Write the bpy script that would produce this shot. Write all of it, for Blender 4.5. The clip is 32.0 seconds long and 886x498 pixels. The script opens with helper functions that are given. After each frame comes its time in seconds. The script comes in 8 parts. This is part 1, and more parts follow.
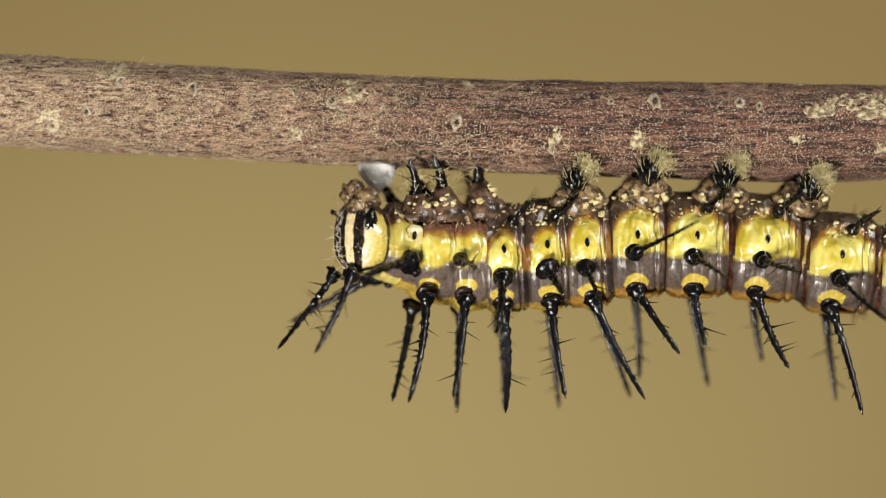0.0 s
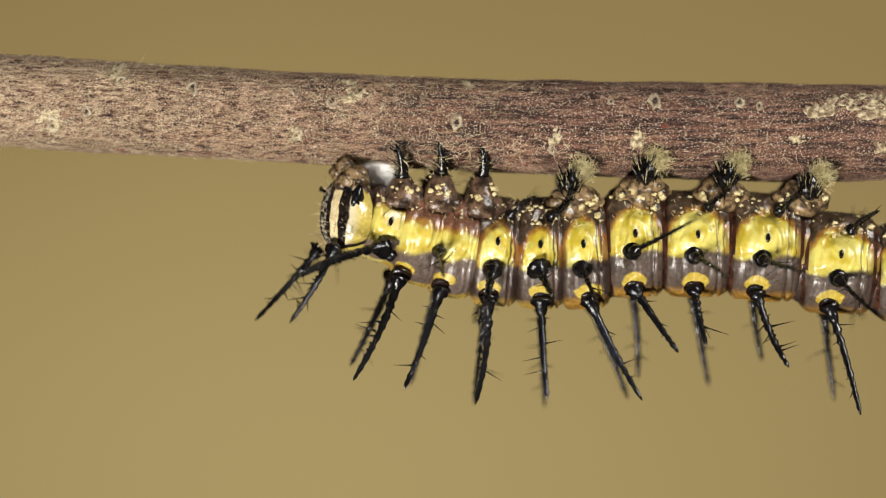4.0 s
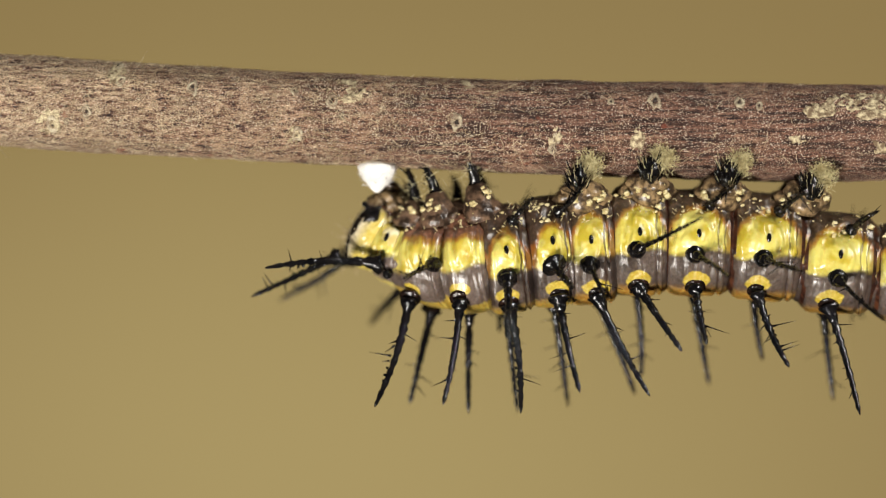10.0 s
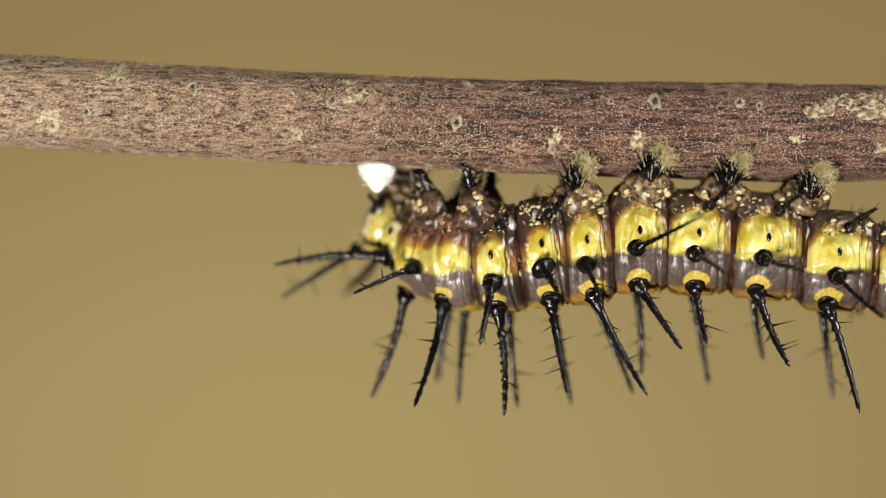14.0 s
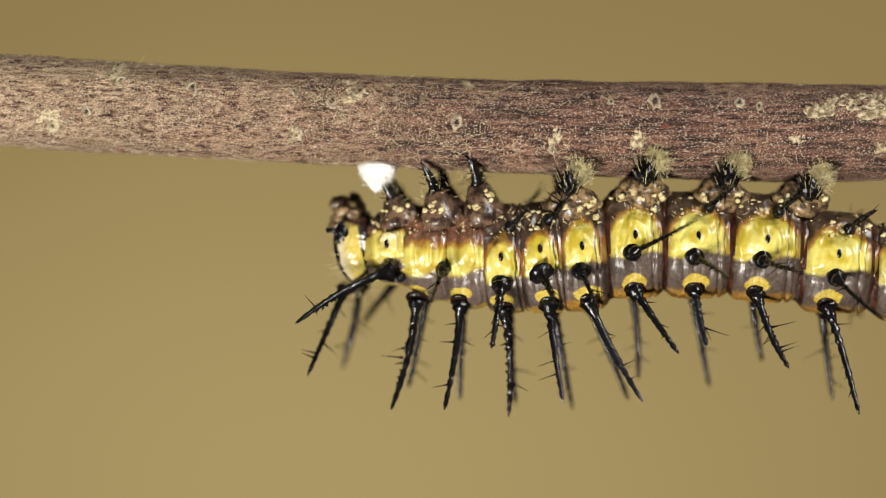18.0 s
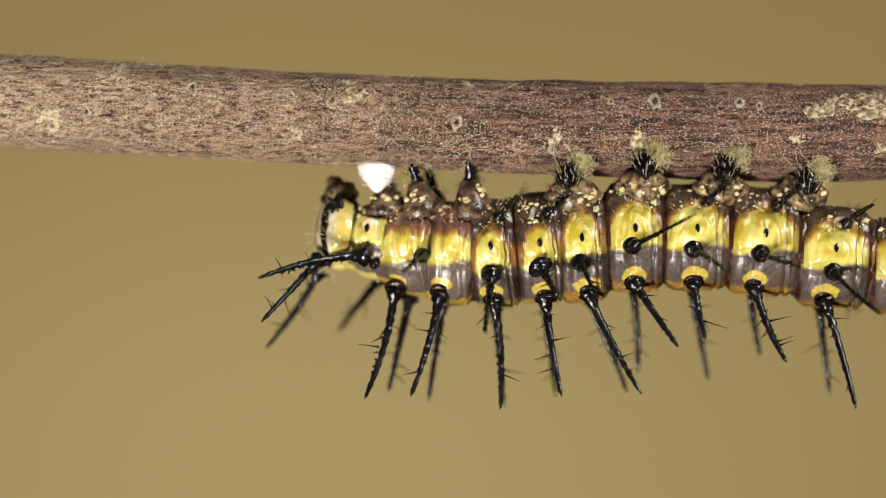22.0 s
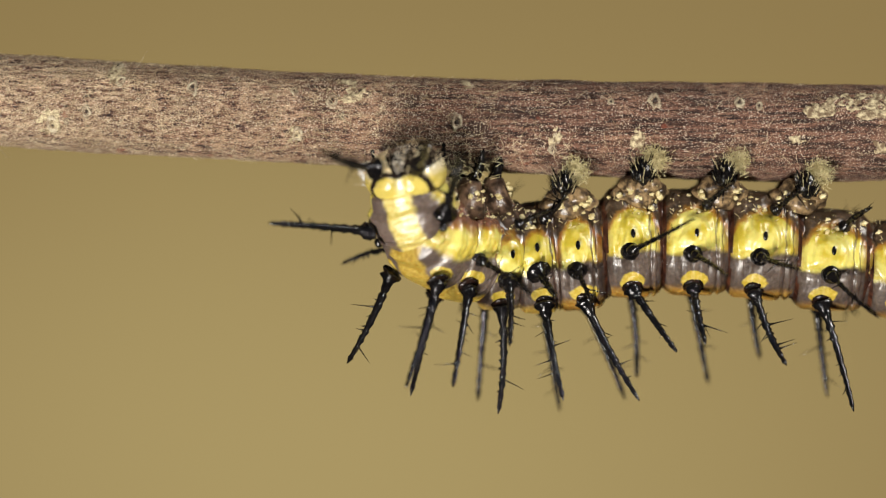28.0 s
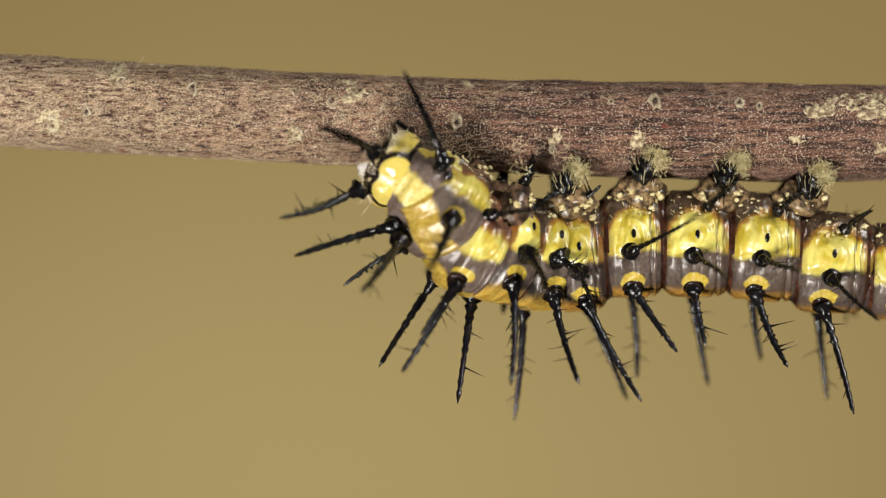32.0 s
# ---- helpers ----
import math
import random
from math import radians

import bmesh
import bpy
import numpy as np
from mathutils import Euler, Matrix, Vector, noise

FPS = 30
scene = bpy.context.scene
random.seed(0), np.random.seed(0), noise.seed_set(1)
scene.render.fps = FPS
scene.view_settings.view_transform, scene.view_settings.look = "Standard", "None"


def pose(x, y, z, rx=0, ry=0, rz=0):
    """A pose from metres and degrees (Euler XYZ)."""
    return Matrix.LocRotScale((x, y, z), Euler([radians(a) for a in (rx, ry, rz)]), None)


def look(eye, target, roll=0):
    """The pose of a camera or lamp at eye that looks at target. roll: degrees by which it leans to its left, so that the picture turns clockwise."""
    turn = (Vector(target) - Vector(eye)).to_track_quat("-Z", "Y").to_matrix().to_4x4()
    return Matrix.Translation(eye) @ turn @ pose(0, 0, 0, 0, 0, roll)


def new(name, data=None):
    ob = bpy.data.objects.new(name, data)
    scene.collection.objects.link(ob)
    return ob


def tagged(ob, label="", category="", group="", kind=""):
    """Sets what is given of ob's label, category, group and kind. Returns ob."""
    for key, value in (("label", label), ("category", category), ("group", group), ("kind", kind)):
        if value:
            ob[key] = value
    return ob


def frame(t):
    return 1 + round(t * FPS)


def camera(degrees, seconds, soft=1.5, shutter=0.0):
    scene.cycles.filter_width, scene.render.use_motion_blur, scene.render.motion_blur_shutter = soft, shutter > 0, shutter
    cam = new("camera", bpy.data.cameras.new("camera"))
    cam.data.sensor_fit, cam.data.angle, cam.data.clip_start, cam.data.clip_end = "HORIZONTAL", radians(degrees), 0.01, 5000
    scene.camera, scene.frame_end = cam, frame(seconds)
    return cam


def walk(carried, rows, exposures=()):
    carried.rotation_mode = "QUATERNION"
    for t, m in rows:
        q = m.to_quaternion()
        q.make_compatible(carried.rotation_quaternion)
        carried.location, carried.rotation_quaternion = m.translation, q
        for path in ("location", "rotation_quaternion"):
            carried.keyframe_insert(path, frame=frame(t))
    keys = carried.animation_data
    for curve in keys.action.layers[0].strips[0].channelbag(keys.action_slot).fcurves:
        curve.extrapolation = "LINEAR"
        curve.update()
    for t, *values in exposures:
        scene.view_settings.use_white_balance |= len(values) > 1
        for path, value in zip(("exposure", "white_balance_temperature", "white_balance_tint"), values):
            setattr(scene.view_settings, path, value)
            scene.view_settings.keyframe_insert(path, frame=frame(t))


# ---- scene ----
# Unit of the model: 0.03 mm. The twig is about 5 mm thick, the caterpillar about 40 mm long.
U = 0.00003
DIST = 7461 * U

# ---- camera ----
cam = camera(12.0, 32.0, 1.25)
cam.data.dof.use_dof = True
cam.data.dof.focus_distance = DIST - 85 * U
cam.data.dof.aperture_fstop = 14.0
CAM_POSE = pose(0, -DIST, 0, 90, 0, 0)
walk(cam, [(0.0, CAM_POSE), (32.0, CAM_POSE)])

# ---- world and lamps ----
world = bpy.data.worlds.new("world")
scene.world = world
world.use_nodes = True
world.node_tree.nodes["Background"].inputs["Color"].default_value = (0.62, 0.55, 0.42, 1)
world.node_tree.nodes["Background"].inputs["Strength"].default_value = 0.014


def softbox(eye, size, watts, colour):
    data = bpy.data.lights.new("softbox", "AREA")
    data.shape, data.size, data.energy, data.color = "DISK", size, watts, colour
    new("softbox", data).matrix_world = look(eye, (0, 0, 0))


softbox((-0.105, -0.19, -0.145), 0.08, 1.18, (1.0, 0.94, 0.86))
softbox((0.21, -0.2, 0.165), 0.085, 1.2, (1.0, 0.96, 0.9))


# ---- materials ----
def material(name, rough=0.5, spec=0.5):
    m = bpy.data.materials.new(name)
    m.use_nodes = True
    b = m.node_tree.nodes["Principled BSDF"]
    b.inputs["Roughness"].default_value = rough
    b.inputs["Specular IOR Level"].default_value = spec
    return m, m.node_tree, b


def plug(nt, socket, value):
    if isinstance(value, bpy.types.NodeSocket):
        nt.links.new(value, socket)
    elif isinstance(value, tuple) and len(value) == 3 and socket.type == "RGBA":
        socket.default_value = (*value, 1)
    else:
        socket.default_value = value


def units(nt):
    """Coordinates of the object in units of the model, as a vector and its x, y, z."""
    tc = nt.nodes.new("ShaderNodeTexCoord")
    sc = nt.nodes.new("ShaderNodeVectorMath")
    sc.operation = "SCALE"
    nt.links.new(tc.outputs["Object"], sc.inputs[0])
    sc.inputs["Scale"].default_value = 1 / U
    sp = nt.nodes.new("ShaderNodeSeparateXYZ")
    nt.links.new(sc.outputs[0], sp.inputs[0])
    return sc.outputs[0], sp.outputs[0], sp.outputs[1], sp.outputs[2]


def stretch(nt, vec, sx, sy, sz):
    n = nt.nodes.new("ShaderNodeVectorMath")
    n.operation = "MULTIPLY"
    plug(nt, n.inputs[0], vec)
    n.inputs[1].default_value = (sx, sy, sz)
    return n.outputs[0]


def shift_random(nt, vec):
    """The vector moved by the object's random number, so that alike parts differ."""
    info = nt.nodes.new("ShaderNodeObjectInfo")
    s = calc(nt, "MULTIPLY", info.outputs["Random"], 900.0)
    n = nt.nodes.new("ShaderNodeVectorMath")
    n.operation = "ADD"
    plug(nt, n.inputs[0], vec)
    nt.links.new(s, n.inputs[1])
    return n.outputs[0]


def calc(nt, op, a, b=0.0, clamp=False):
    n = nt.nodes.new("ShaderNodeMath")
    n.operation, n.use_clamp = op, clamp
    plug(nt, n.inputs[0], a)
    plug(nt, n.inputs[1], b)
    return n.outputs[0]


def step(nt, value, lo, hi):
    n = nt.nodes.new("ShaderNodeMapRange")
    n.interpolation_type = "SMOOTHSTEP"
    plug(nt, n.inputs["Value"], value)
    n.inputs["From Min"].default_value, n.inputs["From Max"].default_value = lo, hi
    return n.outputs["Result"]


def blend(nt, fac, a, b):
    n = nt.nodes.new("ShaderNodeMix")
    n.data_type = "RGBA"
    plug(nt, n.inputs[0], fac)
    plug(nt, n.inputs[6], a)
    plug(nt, n.inputs[7], b)
    return n.outputs[2]


def cloud(nt, vec, scale, detail=4.0, rough=0.6, distort=0.0):
    n = nt.nodes.new("ShaderNodeTexNoise")
    plug(nt, n.inputs["Vector"], vec)
    n.inputs["Scale"].default_value, n.inputs["Detail"].default_value = scale, detail
    n.inputs["Roughness"].default_value, n.inputs["Distortion"].default_value = rough, distort
    return n.outputs["Fac"]


def relief(nt, bsdf, height, strength, depth):
    n = nt.nodes.new("ShaderNodeBump")
    n.inputs["Strength"].default_value, n.inputs["Distance"].default_value = strength, depth * U
    plug(nt, n.inputs["Height"], height)
    nt.links.new(n.outputs[0], bsdf.inputs["Normal"])


def plain(name, c1, c2, rough, scale=0.05, bump=0.3, spec=0.5):
    """Two tones mottled together, with a fine relief."""
    m, nt, b = material(name, rough, spec)
    v, x, y, z = units(nt)
    v = shift_random(nt, v)
    f = cloud(nt, v, scale, 5.0, 0.65)
    plug(nt, b.inputs["Base Color"], blend(nt, step(nt, f, 0.38, 0.64), c1, c2))
    relief(nt, b, cloud(nt, v, scale * 2.0, 2.0), bump, 4.0)
    return m


def cuticle(name, top, split, low, dark=(0.046, 0.029, 0.017), mid=(0.46, 0.36, 0.032), ridge=((0.27, 0.125, 0.016), (0.44, 0.27, 0.06)), back=((0.058, 0.042, 0.033), (0.118, 0.088, 0.071)), spot=None, half=45, arch_rise=30.0, tight=1.0, flank_wob=1.0, rim=0.85, wedge=0.0, stripe=0.0):
    """Skin of a body ring: dark belly above, yellow flank, grey-mauve back, orange along the middle of the back."""
    m, nt, b = material(name, 0.24, 0.6)
    v0, x, y, z = units(nt)
    v = shift_random(nt, v0)
    wob = calc(nt, "MULTIPLY", calc(nt, "SUBTRACT", cloud(nt, v, 0.035, 4.0), 0.5), 40.0)
    arch = calc(nt, "MULTIPLY", calc(nt, "MINIMUM", calc(nt, "MULTIPLY", x, x), half * half), arch_rise / (half * half))
    zz = calc(nt, "ADD", calc(nt, "ADD", z, wob), arch)
    dip = calc(nt, "MULTIPLY", calc(nt, "SINE", calc(nt, "MULTIPLY", x, 2.6 / half)), -5.0)
    zl = calc(nt, "ADD", calc(nt, "ADD", z, dip), calc(nt, "MULTIPLY", wob, 0.55 * flank_wob))
    fine = cloud(nt, v, 0.16, 5.0, 0.7)
    broad = cloud(nt, v, 0.028, 3.0, 0.55)
    yellow = blend(nt, step(nt, broad, 0.40, 0.60), mid, (0.62, 0.55, 0.135))
    yellow = blend(nt, calc(nt, "MULTIPLY", step(nt, cloud(nt, stretch(nt, v, 0.05, 0.03, 0.03), 1.0, 3.0), 0.58, 0.72), 0.45), yellow, (0.36, 0.19, 0.016))
    yellow = blend(nt, step(nt, fine, 0.60, 0.82), yellow, (0.74, 0.67, 0.38))
    # amber towards the folds at both ends of the ring, part skin, part painted shade
    ends = calc(nt, "ADD", calc(nt, "ABSOLUTE", calc(nt, "ADD", x, half * 0.06)), calc(nt, "MULTIPLY", wob, 0.35))
    ends = calc(nt, "ADD", ends, calc(nt, "MULTIPLY", calc(nt, "MAXIMUM", calc(nt, "SUBTRACT", z, split), 0.0), wedge))
    yellow = blend(nt, calc(nt, "MULTIPLY", step(nt, ends, half * 0.84, half * 1.02), rim), yellow, (0.17, 0.066, 0.012))
    grey = blend(nt, step(nt, fine, 0.3, 0.7), *back)
    streak = cloud(nt, stretch(nt, v, 0.13, 0.02, 0.02), 1.0, 3.0)
    grey = blend(nt, calc(nt, "MULTIPLY", step(nt, streak, 0.58, 0.74), 0.5), grey, tuple(q * 0.38 for q in back[0]))
    grey = blend(nt, calc(nt, "MULTIPLY", step(nt, broad, 0.56, 0.70), 0.5), grey, (0.16, 0.121, 0.100))
    # dark shading bands at the ring borders, painted into the back's grey
    grey = blend(nt, calc(nt, "MULTIPLY", step(nt, ends, half * 0.82, half * 1.02), rim * 0.9), grey, (0.022, 0.013, 0.011))
    orange = blend(nt, step(nt, fine, 0.35, 0.7), *ridge)
    brown = blend(nt, step(nt, fine, 0.45, 0.72), dark, tuple(min(1.0, q * 2.6) for q in dark))
    rust = (0.24, 0.075, 0.012)
    c = blend(nt, step(nt, zl, split - 6, split + 6), grey, yellow)
    crest = step(nt, calc(nt, "ADD", z, calc(nt, "MULTIPLY", wob, 0.3)), low + 8, low - 8)
    if stripe:
        # an even band along the middle of the back, as wide at the ends of the ring
        beside = calc(nt, "ADD", calc(nt, "ABSOLUTE", y), calc(nt, "MULTIPLY", wob, 0.45))
        crest = calc(nt, "MULTIPLY", step(nt, beside, stripe + 5, stripe - 5), step(nt, z, -8, -20))
    c = blend(nt, crest, c, orange)
    if spot:
        # yellow cap on the flank side of each back spine's foot
        px, py, pz = spot
        dx = calc(nt, "MULTIPLY", calc(nt, "SUBTRACT", x, px), 0.036 * tight)
        dy = calc(nt, "MULTIPLY", calc(nt, "SUBTRACT", calc(nt, "ABSOLUTE", y), py), 0.03 * tight)
        dz = calc(nt, "MULTIPLY", calc(nt, "SUBTRACT", z, pz), 0.058 * tight)
        dd = calc(nt, "ADD", calc(nt, "ADD", calc(nt, "MULTIPLY", dx, dx), calc(nt, "MULTIPLY", dy, dy)), calc(nt, "MULTIPLY", dz, dz))
        dd = calc(nt, "ADD", dd, calc(nt, "MULTIPLY", wob, 0.045))
        c = blend(nt, step(nt, dd, 1.1, 0.75), c, blend(nt, step(nt, fine, 0.4, 0.7), (0.42, 0.30, 0.028), (0.58, 0.46, 0.11)))
    c = blend(nt, calc(nt, "MULTIPLY", step(nt, zz, top - 12, top - 1), 0.8), c, rust)
    c = blend(nt, step(nt, zz, top - 3, top + 9), c, brown)
    # shade in the bottoms of the two rear folds, put into the colour
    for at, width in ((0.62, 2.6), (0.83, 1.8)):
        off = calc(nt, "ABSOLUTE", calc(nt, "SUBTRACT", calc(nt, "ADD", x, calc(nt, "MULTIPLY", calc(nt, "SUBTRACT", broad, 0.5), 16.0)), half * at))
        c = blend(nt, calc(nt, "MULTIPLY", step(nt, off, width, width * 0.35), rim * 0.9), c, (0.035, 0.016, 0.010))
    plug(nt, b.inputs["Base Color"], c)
    plug(nt, b.inputs["Roughness"], calc(nt, "ADD", calc(nt, "MULTIPLY", fine, 0.24), 0.22))
    b.inputs["Subsurface Weight"].default_value = 0.12
    b.inputs["Subsurface Radius"].default_value = (0.0006, 0.0003, 0.0001)
    b.inputs["Subsurface Scale"].default_value = 1.0
    wr = cloud(nt, stretch(nt, v, 0.027, 0.017, 0.014), 1.0, 1.0, 0.4, 1.0)
    pleat = cloud(nt, stretch(nt, v, 0.11, 0.012, 0.012), 1.0, 2.0, 0.5)
    flank = calc(nt, "ADD", calc(nt, "MULTIPLY", step(nt, zl, split - 14, split + 14), 0.6), 0.4)
    h = calc(nt, "ADD", calc(nt, "MULTIPLY", wr, flank), calc(nt, "MULTIPLY", pleat, calc(nt, "SUBTRACT", 0.13, calc(nt, "MULTIPLY", flank, 0.11))))
    relief(nt, b, calc(nt, "ADD", h, calc(nt, "MULTIPLY", fine, 0.025)), 0.75, 26.0)
    plug(nt, b.inputs["Coat Weight"], calc(nt, "MULTIPLY", flank, 0.45))
    b.inputs["Coat Roughness"].default_value = 0.15
    return m


def ring_skin(key, bx, ry, rz, half):
    """The skin of one ring: collar, chest or abdomen, with a yellow patch at the foot of its spines."""
    spot = None if bx is None else (bx, ry * 0.70, -rz * 0.68)
    if key == "T1":
        return cuticle("collar_skin", 46, -16, -43, (0.075, 0.04, 0.026), (0.52, 0.41, 0.07), ((0.50, 0.40, 0.08), (0.70, 0.60, 0.24)), ((0.085, 0.060, 0.049), (0.17, 0.127, 0.106)), half=half, arch_rise=6.0, rim=0.25, stripe=27.0)
    if key in ("T2", "T3"):
        return cuticle("thorax_skin", 29 if key == "T2" else 27, -26, -58 if key == "T2" else -72, (0.125, 0.055, 0.032), (0.50, 0.385, 0.05), ((0.30, 0.19, 0.022), (0.50, 0.37, 0.08)), ((0.075, 0.054, 0.043), (0.15, 0.112, 0.092)), spot, half, 4.0, 1.3, 0.7, 0.3, stripe=32.0 if key == "T2" else 36.0)
    if key in ("A1", "A2"):
        return cuticle("abdomen_skin", 47, -27, -87, (0.04, 0.024, 0.015), ridge=((0.36, 0.20, 0.022), (0.50, 0.36, 0.08)), spot=spot, half=half * 0.86, arch_rise=34.0, tight=1.25, rim=0.95, wedge=0.14)
    return cuticle("abdomen_skin", 63, -18, -80, spot=spot, half=half * (0.87 if key == "A3" else 0.97), arch_rise=38.0, tight=1.1, rim=0.9 if key == "A3" else 0.7, wedge=0.13 if key == "A3" else 0.06)


M_BLACK = plain("black_chitin", (0.002, 0.002, 0.0025), (0.007, 0.006, 0.006), 0.15, 0.06, 0.6, 0.42)
M_COLLAR = plain("collar_chitin", (0.004, 0.003, 0.002), (0.020, 0.009, 0.006), 0.2, 0.07, 0.5, 0.5)
# rust-brown membrane, its colour darkened further for the shade between rings
M_SHADED_FOLD = plain("shaded_fold_skin", (0.018, 0.006, 0.004), (0.075, 0.026, 0.012), 0.3, 0.05, 0.4)
M_CREAM = plain("cream_wart", (0.44, 0.35, 0.15), (0.70, 0.62, 0.36), 0.35, 0.1, 0.5)
M_BROWN = plain("proleg_skin", (0.034, 0.021, 0.012), (0.28, 0.19, 0.095), 0.3, 0.07, 0.35, 0.45)
M_LEGBASE = plain("leg_root_skin", (0.020, 0.012, 0.008), (0.165, 0.10, 0.062), 0.3, 0.05, 0.5, 0.45)
M_PALE = plain("pale_skin", (0.58, 0.46, 0.16), (0.76, 0.70, 0.46), 0.28, 0.06, 0.4)
M_TAN = plain("hook_bristle", (0.44, 0.36, 0.17), (0.70, 0.62, 0.36), 0.5, 0.08, 0.4)
M_HAIR = plain("pale_hair", (0.44, 0.33, 0.19), (0.82, 0.69, 0.46), 0.45, 0.02, 0.1)
M_SILK = plain("white_silk", (0.76, 0.75, 0.71), (0.86, 0.84, 0.81), 0.7, 0.06, 0.5)
M_SCAR = plain("scar_rim", (0.20, 0.14, 0.09), (0.46, 0.40, 0.28), 0.8, 0.09, 1.0)
M_PIT = plain("scar_pit", (0.02, 0.013, 0.01), (0.06, 0.04, 0.03), 0.9, 0.1, 0.6)
M_LICHEN = plain("lichen", (0.15, 0.10, 0.055), (0.56, 0.48, 0.30), 0.85, 0.1, 1.0)


def head_skin():
    """Cream and black upright stripes on the face, yellow cheeks, black speckles."""
    m, nt, b = material("head_skin", 0.22, 0.6)
    v, x, y, z = units(nt)
    ay = calc(nt, "ABSOLUTE", y)
    wob = calc(nt, "MULTIPLY", calc(nt, "SUBTRACT", cloud(nt, v, 0.04, 3.0), 0.5), 0.2)
    ang = calc(nt, "ADD", calc(nt, "ARCTAN2", ay, calc(nt, "MULTIPLY", x, -1.55)), wob)
    fine = cloud(nt, v, 0.14, 5.0, 0.7)
    cream = blend(nt, step(nt, fine, 0.4, 0.65), (0.74, 0.58, 0.28), (0.85, 0.76, 0.52))
    yellow = blend(nt, step(nt, calc(nt, "ADD", x, calc(nt, "MULTIPLY", wob, 50.0)), -24, 2), (0.70, 0.62, 0.42), blend(nt, step(nt, fine, 0.4, 0.7), (0.52, 0.40, 0.07), (0.66, 0.55, 0.19)))
    black = blend(nt, step(nt, fine, 0.45, 0.7), (0.008, 0.006, 0.006), (0.05, 0.032, 0.02))
    c = blend(nt, step(nt, fine, 0.44, 0.58), black, (0.62, 0.56, 0.46))
    for lo, hi, col in ((0.15, 0.20, black), (0.34, 0.39, cream), (0.68, 0.72, black), (1.02, 1.08, yellow), (1.98, 2.06, black)):
        c = blend(nt, step(nt, ang, lo, hi), c, col)
    tilt = calc(nt, "ADD", calc(nt, "ADD", z, calc(nt, "MULTIPLY", x, -0.4)), calc(nt, "MULTIPLY", wob, 40.0))
    crown = step(nt, tilt, -32, -37)
    c = blend(nt, crown, c, black)
    low = step(nt, tilt, -41, -44)
    c = blend(nt, low, c, blend(nt, step(nt, ay, 12, 3), (0.56, 0.45, 0.10), (0.70, 0.62, 0.32)))
    c = blend(nt, step(nt, calc(nt, "ADD", calc(nt, "ADD", z, calc(nt, "MULTIPLY", x, 0.25)), calc(nt, "MULTIPLY", wob, 90.0)), 52, 62), c, blend(nt, step(nt, fine, 0.4, 0.6), black, (0.12, 0.05, 0.03)))
    plug(nt, b.inputs["Base Color"], c)
    relief(nt, b, cloud(nt, v, 0.05, 2.0), 0.6, 10.0)
    b.inputs["Coat Weight"].default_value = 0.4
    b.inputs["Coat Roughness"].default_value = 0.1
    return m


M_HEAD = head_skin()


def bark():
    m, nt, b = material("bark", 0.6, 0.35)
    v, x, y, z = units(nt)
    long1 = cloud(nt, stretch(nt, v, 0.010, 0.11, 0.11), 1.0, 6.0, 0.72)
    long2 = cloud(nt, stretch(nt, v, 0.042, 0.15, 0.15), 1.0, 5.0, 0.75)
    speck = cloud(nt, stretch(nt, v, 0.33, 0.40, 0.40), 1.0, 2.5, 0.7)
    patch = cloud(nt, v, 0.006, 4.0, 0.6)
    patch2 = cloud(nt, stretch(nt, v, 0.011, 0.02, 0.02), 1.0, 4.0, 0.65)
    c = blend(nt, step(nt, long1, 0.40, 0.60), (0.042, 0.017, 0.011), (0.31, 0.155, 0.102))
    c = blend(nt, step(nt, patch, 0.44, 0.62), c, blend(nt, step(nt, long2, 0.42, 0.60), (0.15, 0.062, 0.040), (0.56, 0.335, 0.215)))
    left = calc(nt, "MULTIPLY", step(nt, calc(nt, "ADD", x, calc(nt, "MULTIPLY", patch2, 600.0)), 350, -550), 0.8)
    c = blend(nt, left, c, blend(nt, step(nt, long2, 0.38, 0.64), (0.22, 0.090, 0.055), (0.86, 0.67, 0.44)))
    c = blend(nt, calc(nt, "MULTIPLY", step(nt, speck, 0.585, 0.63), 0.9), c, (0.90, 0.80, 0.64))
    c = blend(nt, calc(nt, "MULTIPLY", step(nt, patch2, 0.66, 0.74), 0.5), c, (0.40, 0.28, 0.12))
    c = blend(nt, step(nt, long2, 0.45, 0.36), c, (0.022, 0.01, 0.0103))
    c = blend(nt, calc(nt, "MULTIPLY", step(nt, speck, 0.45, 0.40), 0.9), c, (0.025, 0.012, 0.0112))
    red = cloud(nt, v, 0.022, 2.0)
    c = blend(nt, calc(nt, "MULTIPLY", step(nt, red, 0.68, 0.75), 0.6), c, (0.3, 0.06, 0.0258))
    plug(nt, b.inputs["Base Color"], c)
    plug(nt, b.inputs["Roughness"], calc(nt, "ADD", calc(nt, "MULTIPLY", speck, 0.5), 0.28))
    h = calc(nt, "ADD", calc(nt, "MULTIPLY", long1, 1.2), calc(nt, "ADD", calc(nt, "MULTIPLY", long2, 0.8), calc(nt, "MULTIPLY", speck, 0.7)))
    relief(nt, b, h, 1.0, 10.0)
    return m


M_BARK = bark()


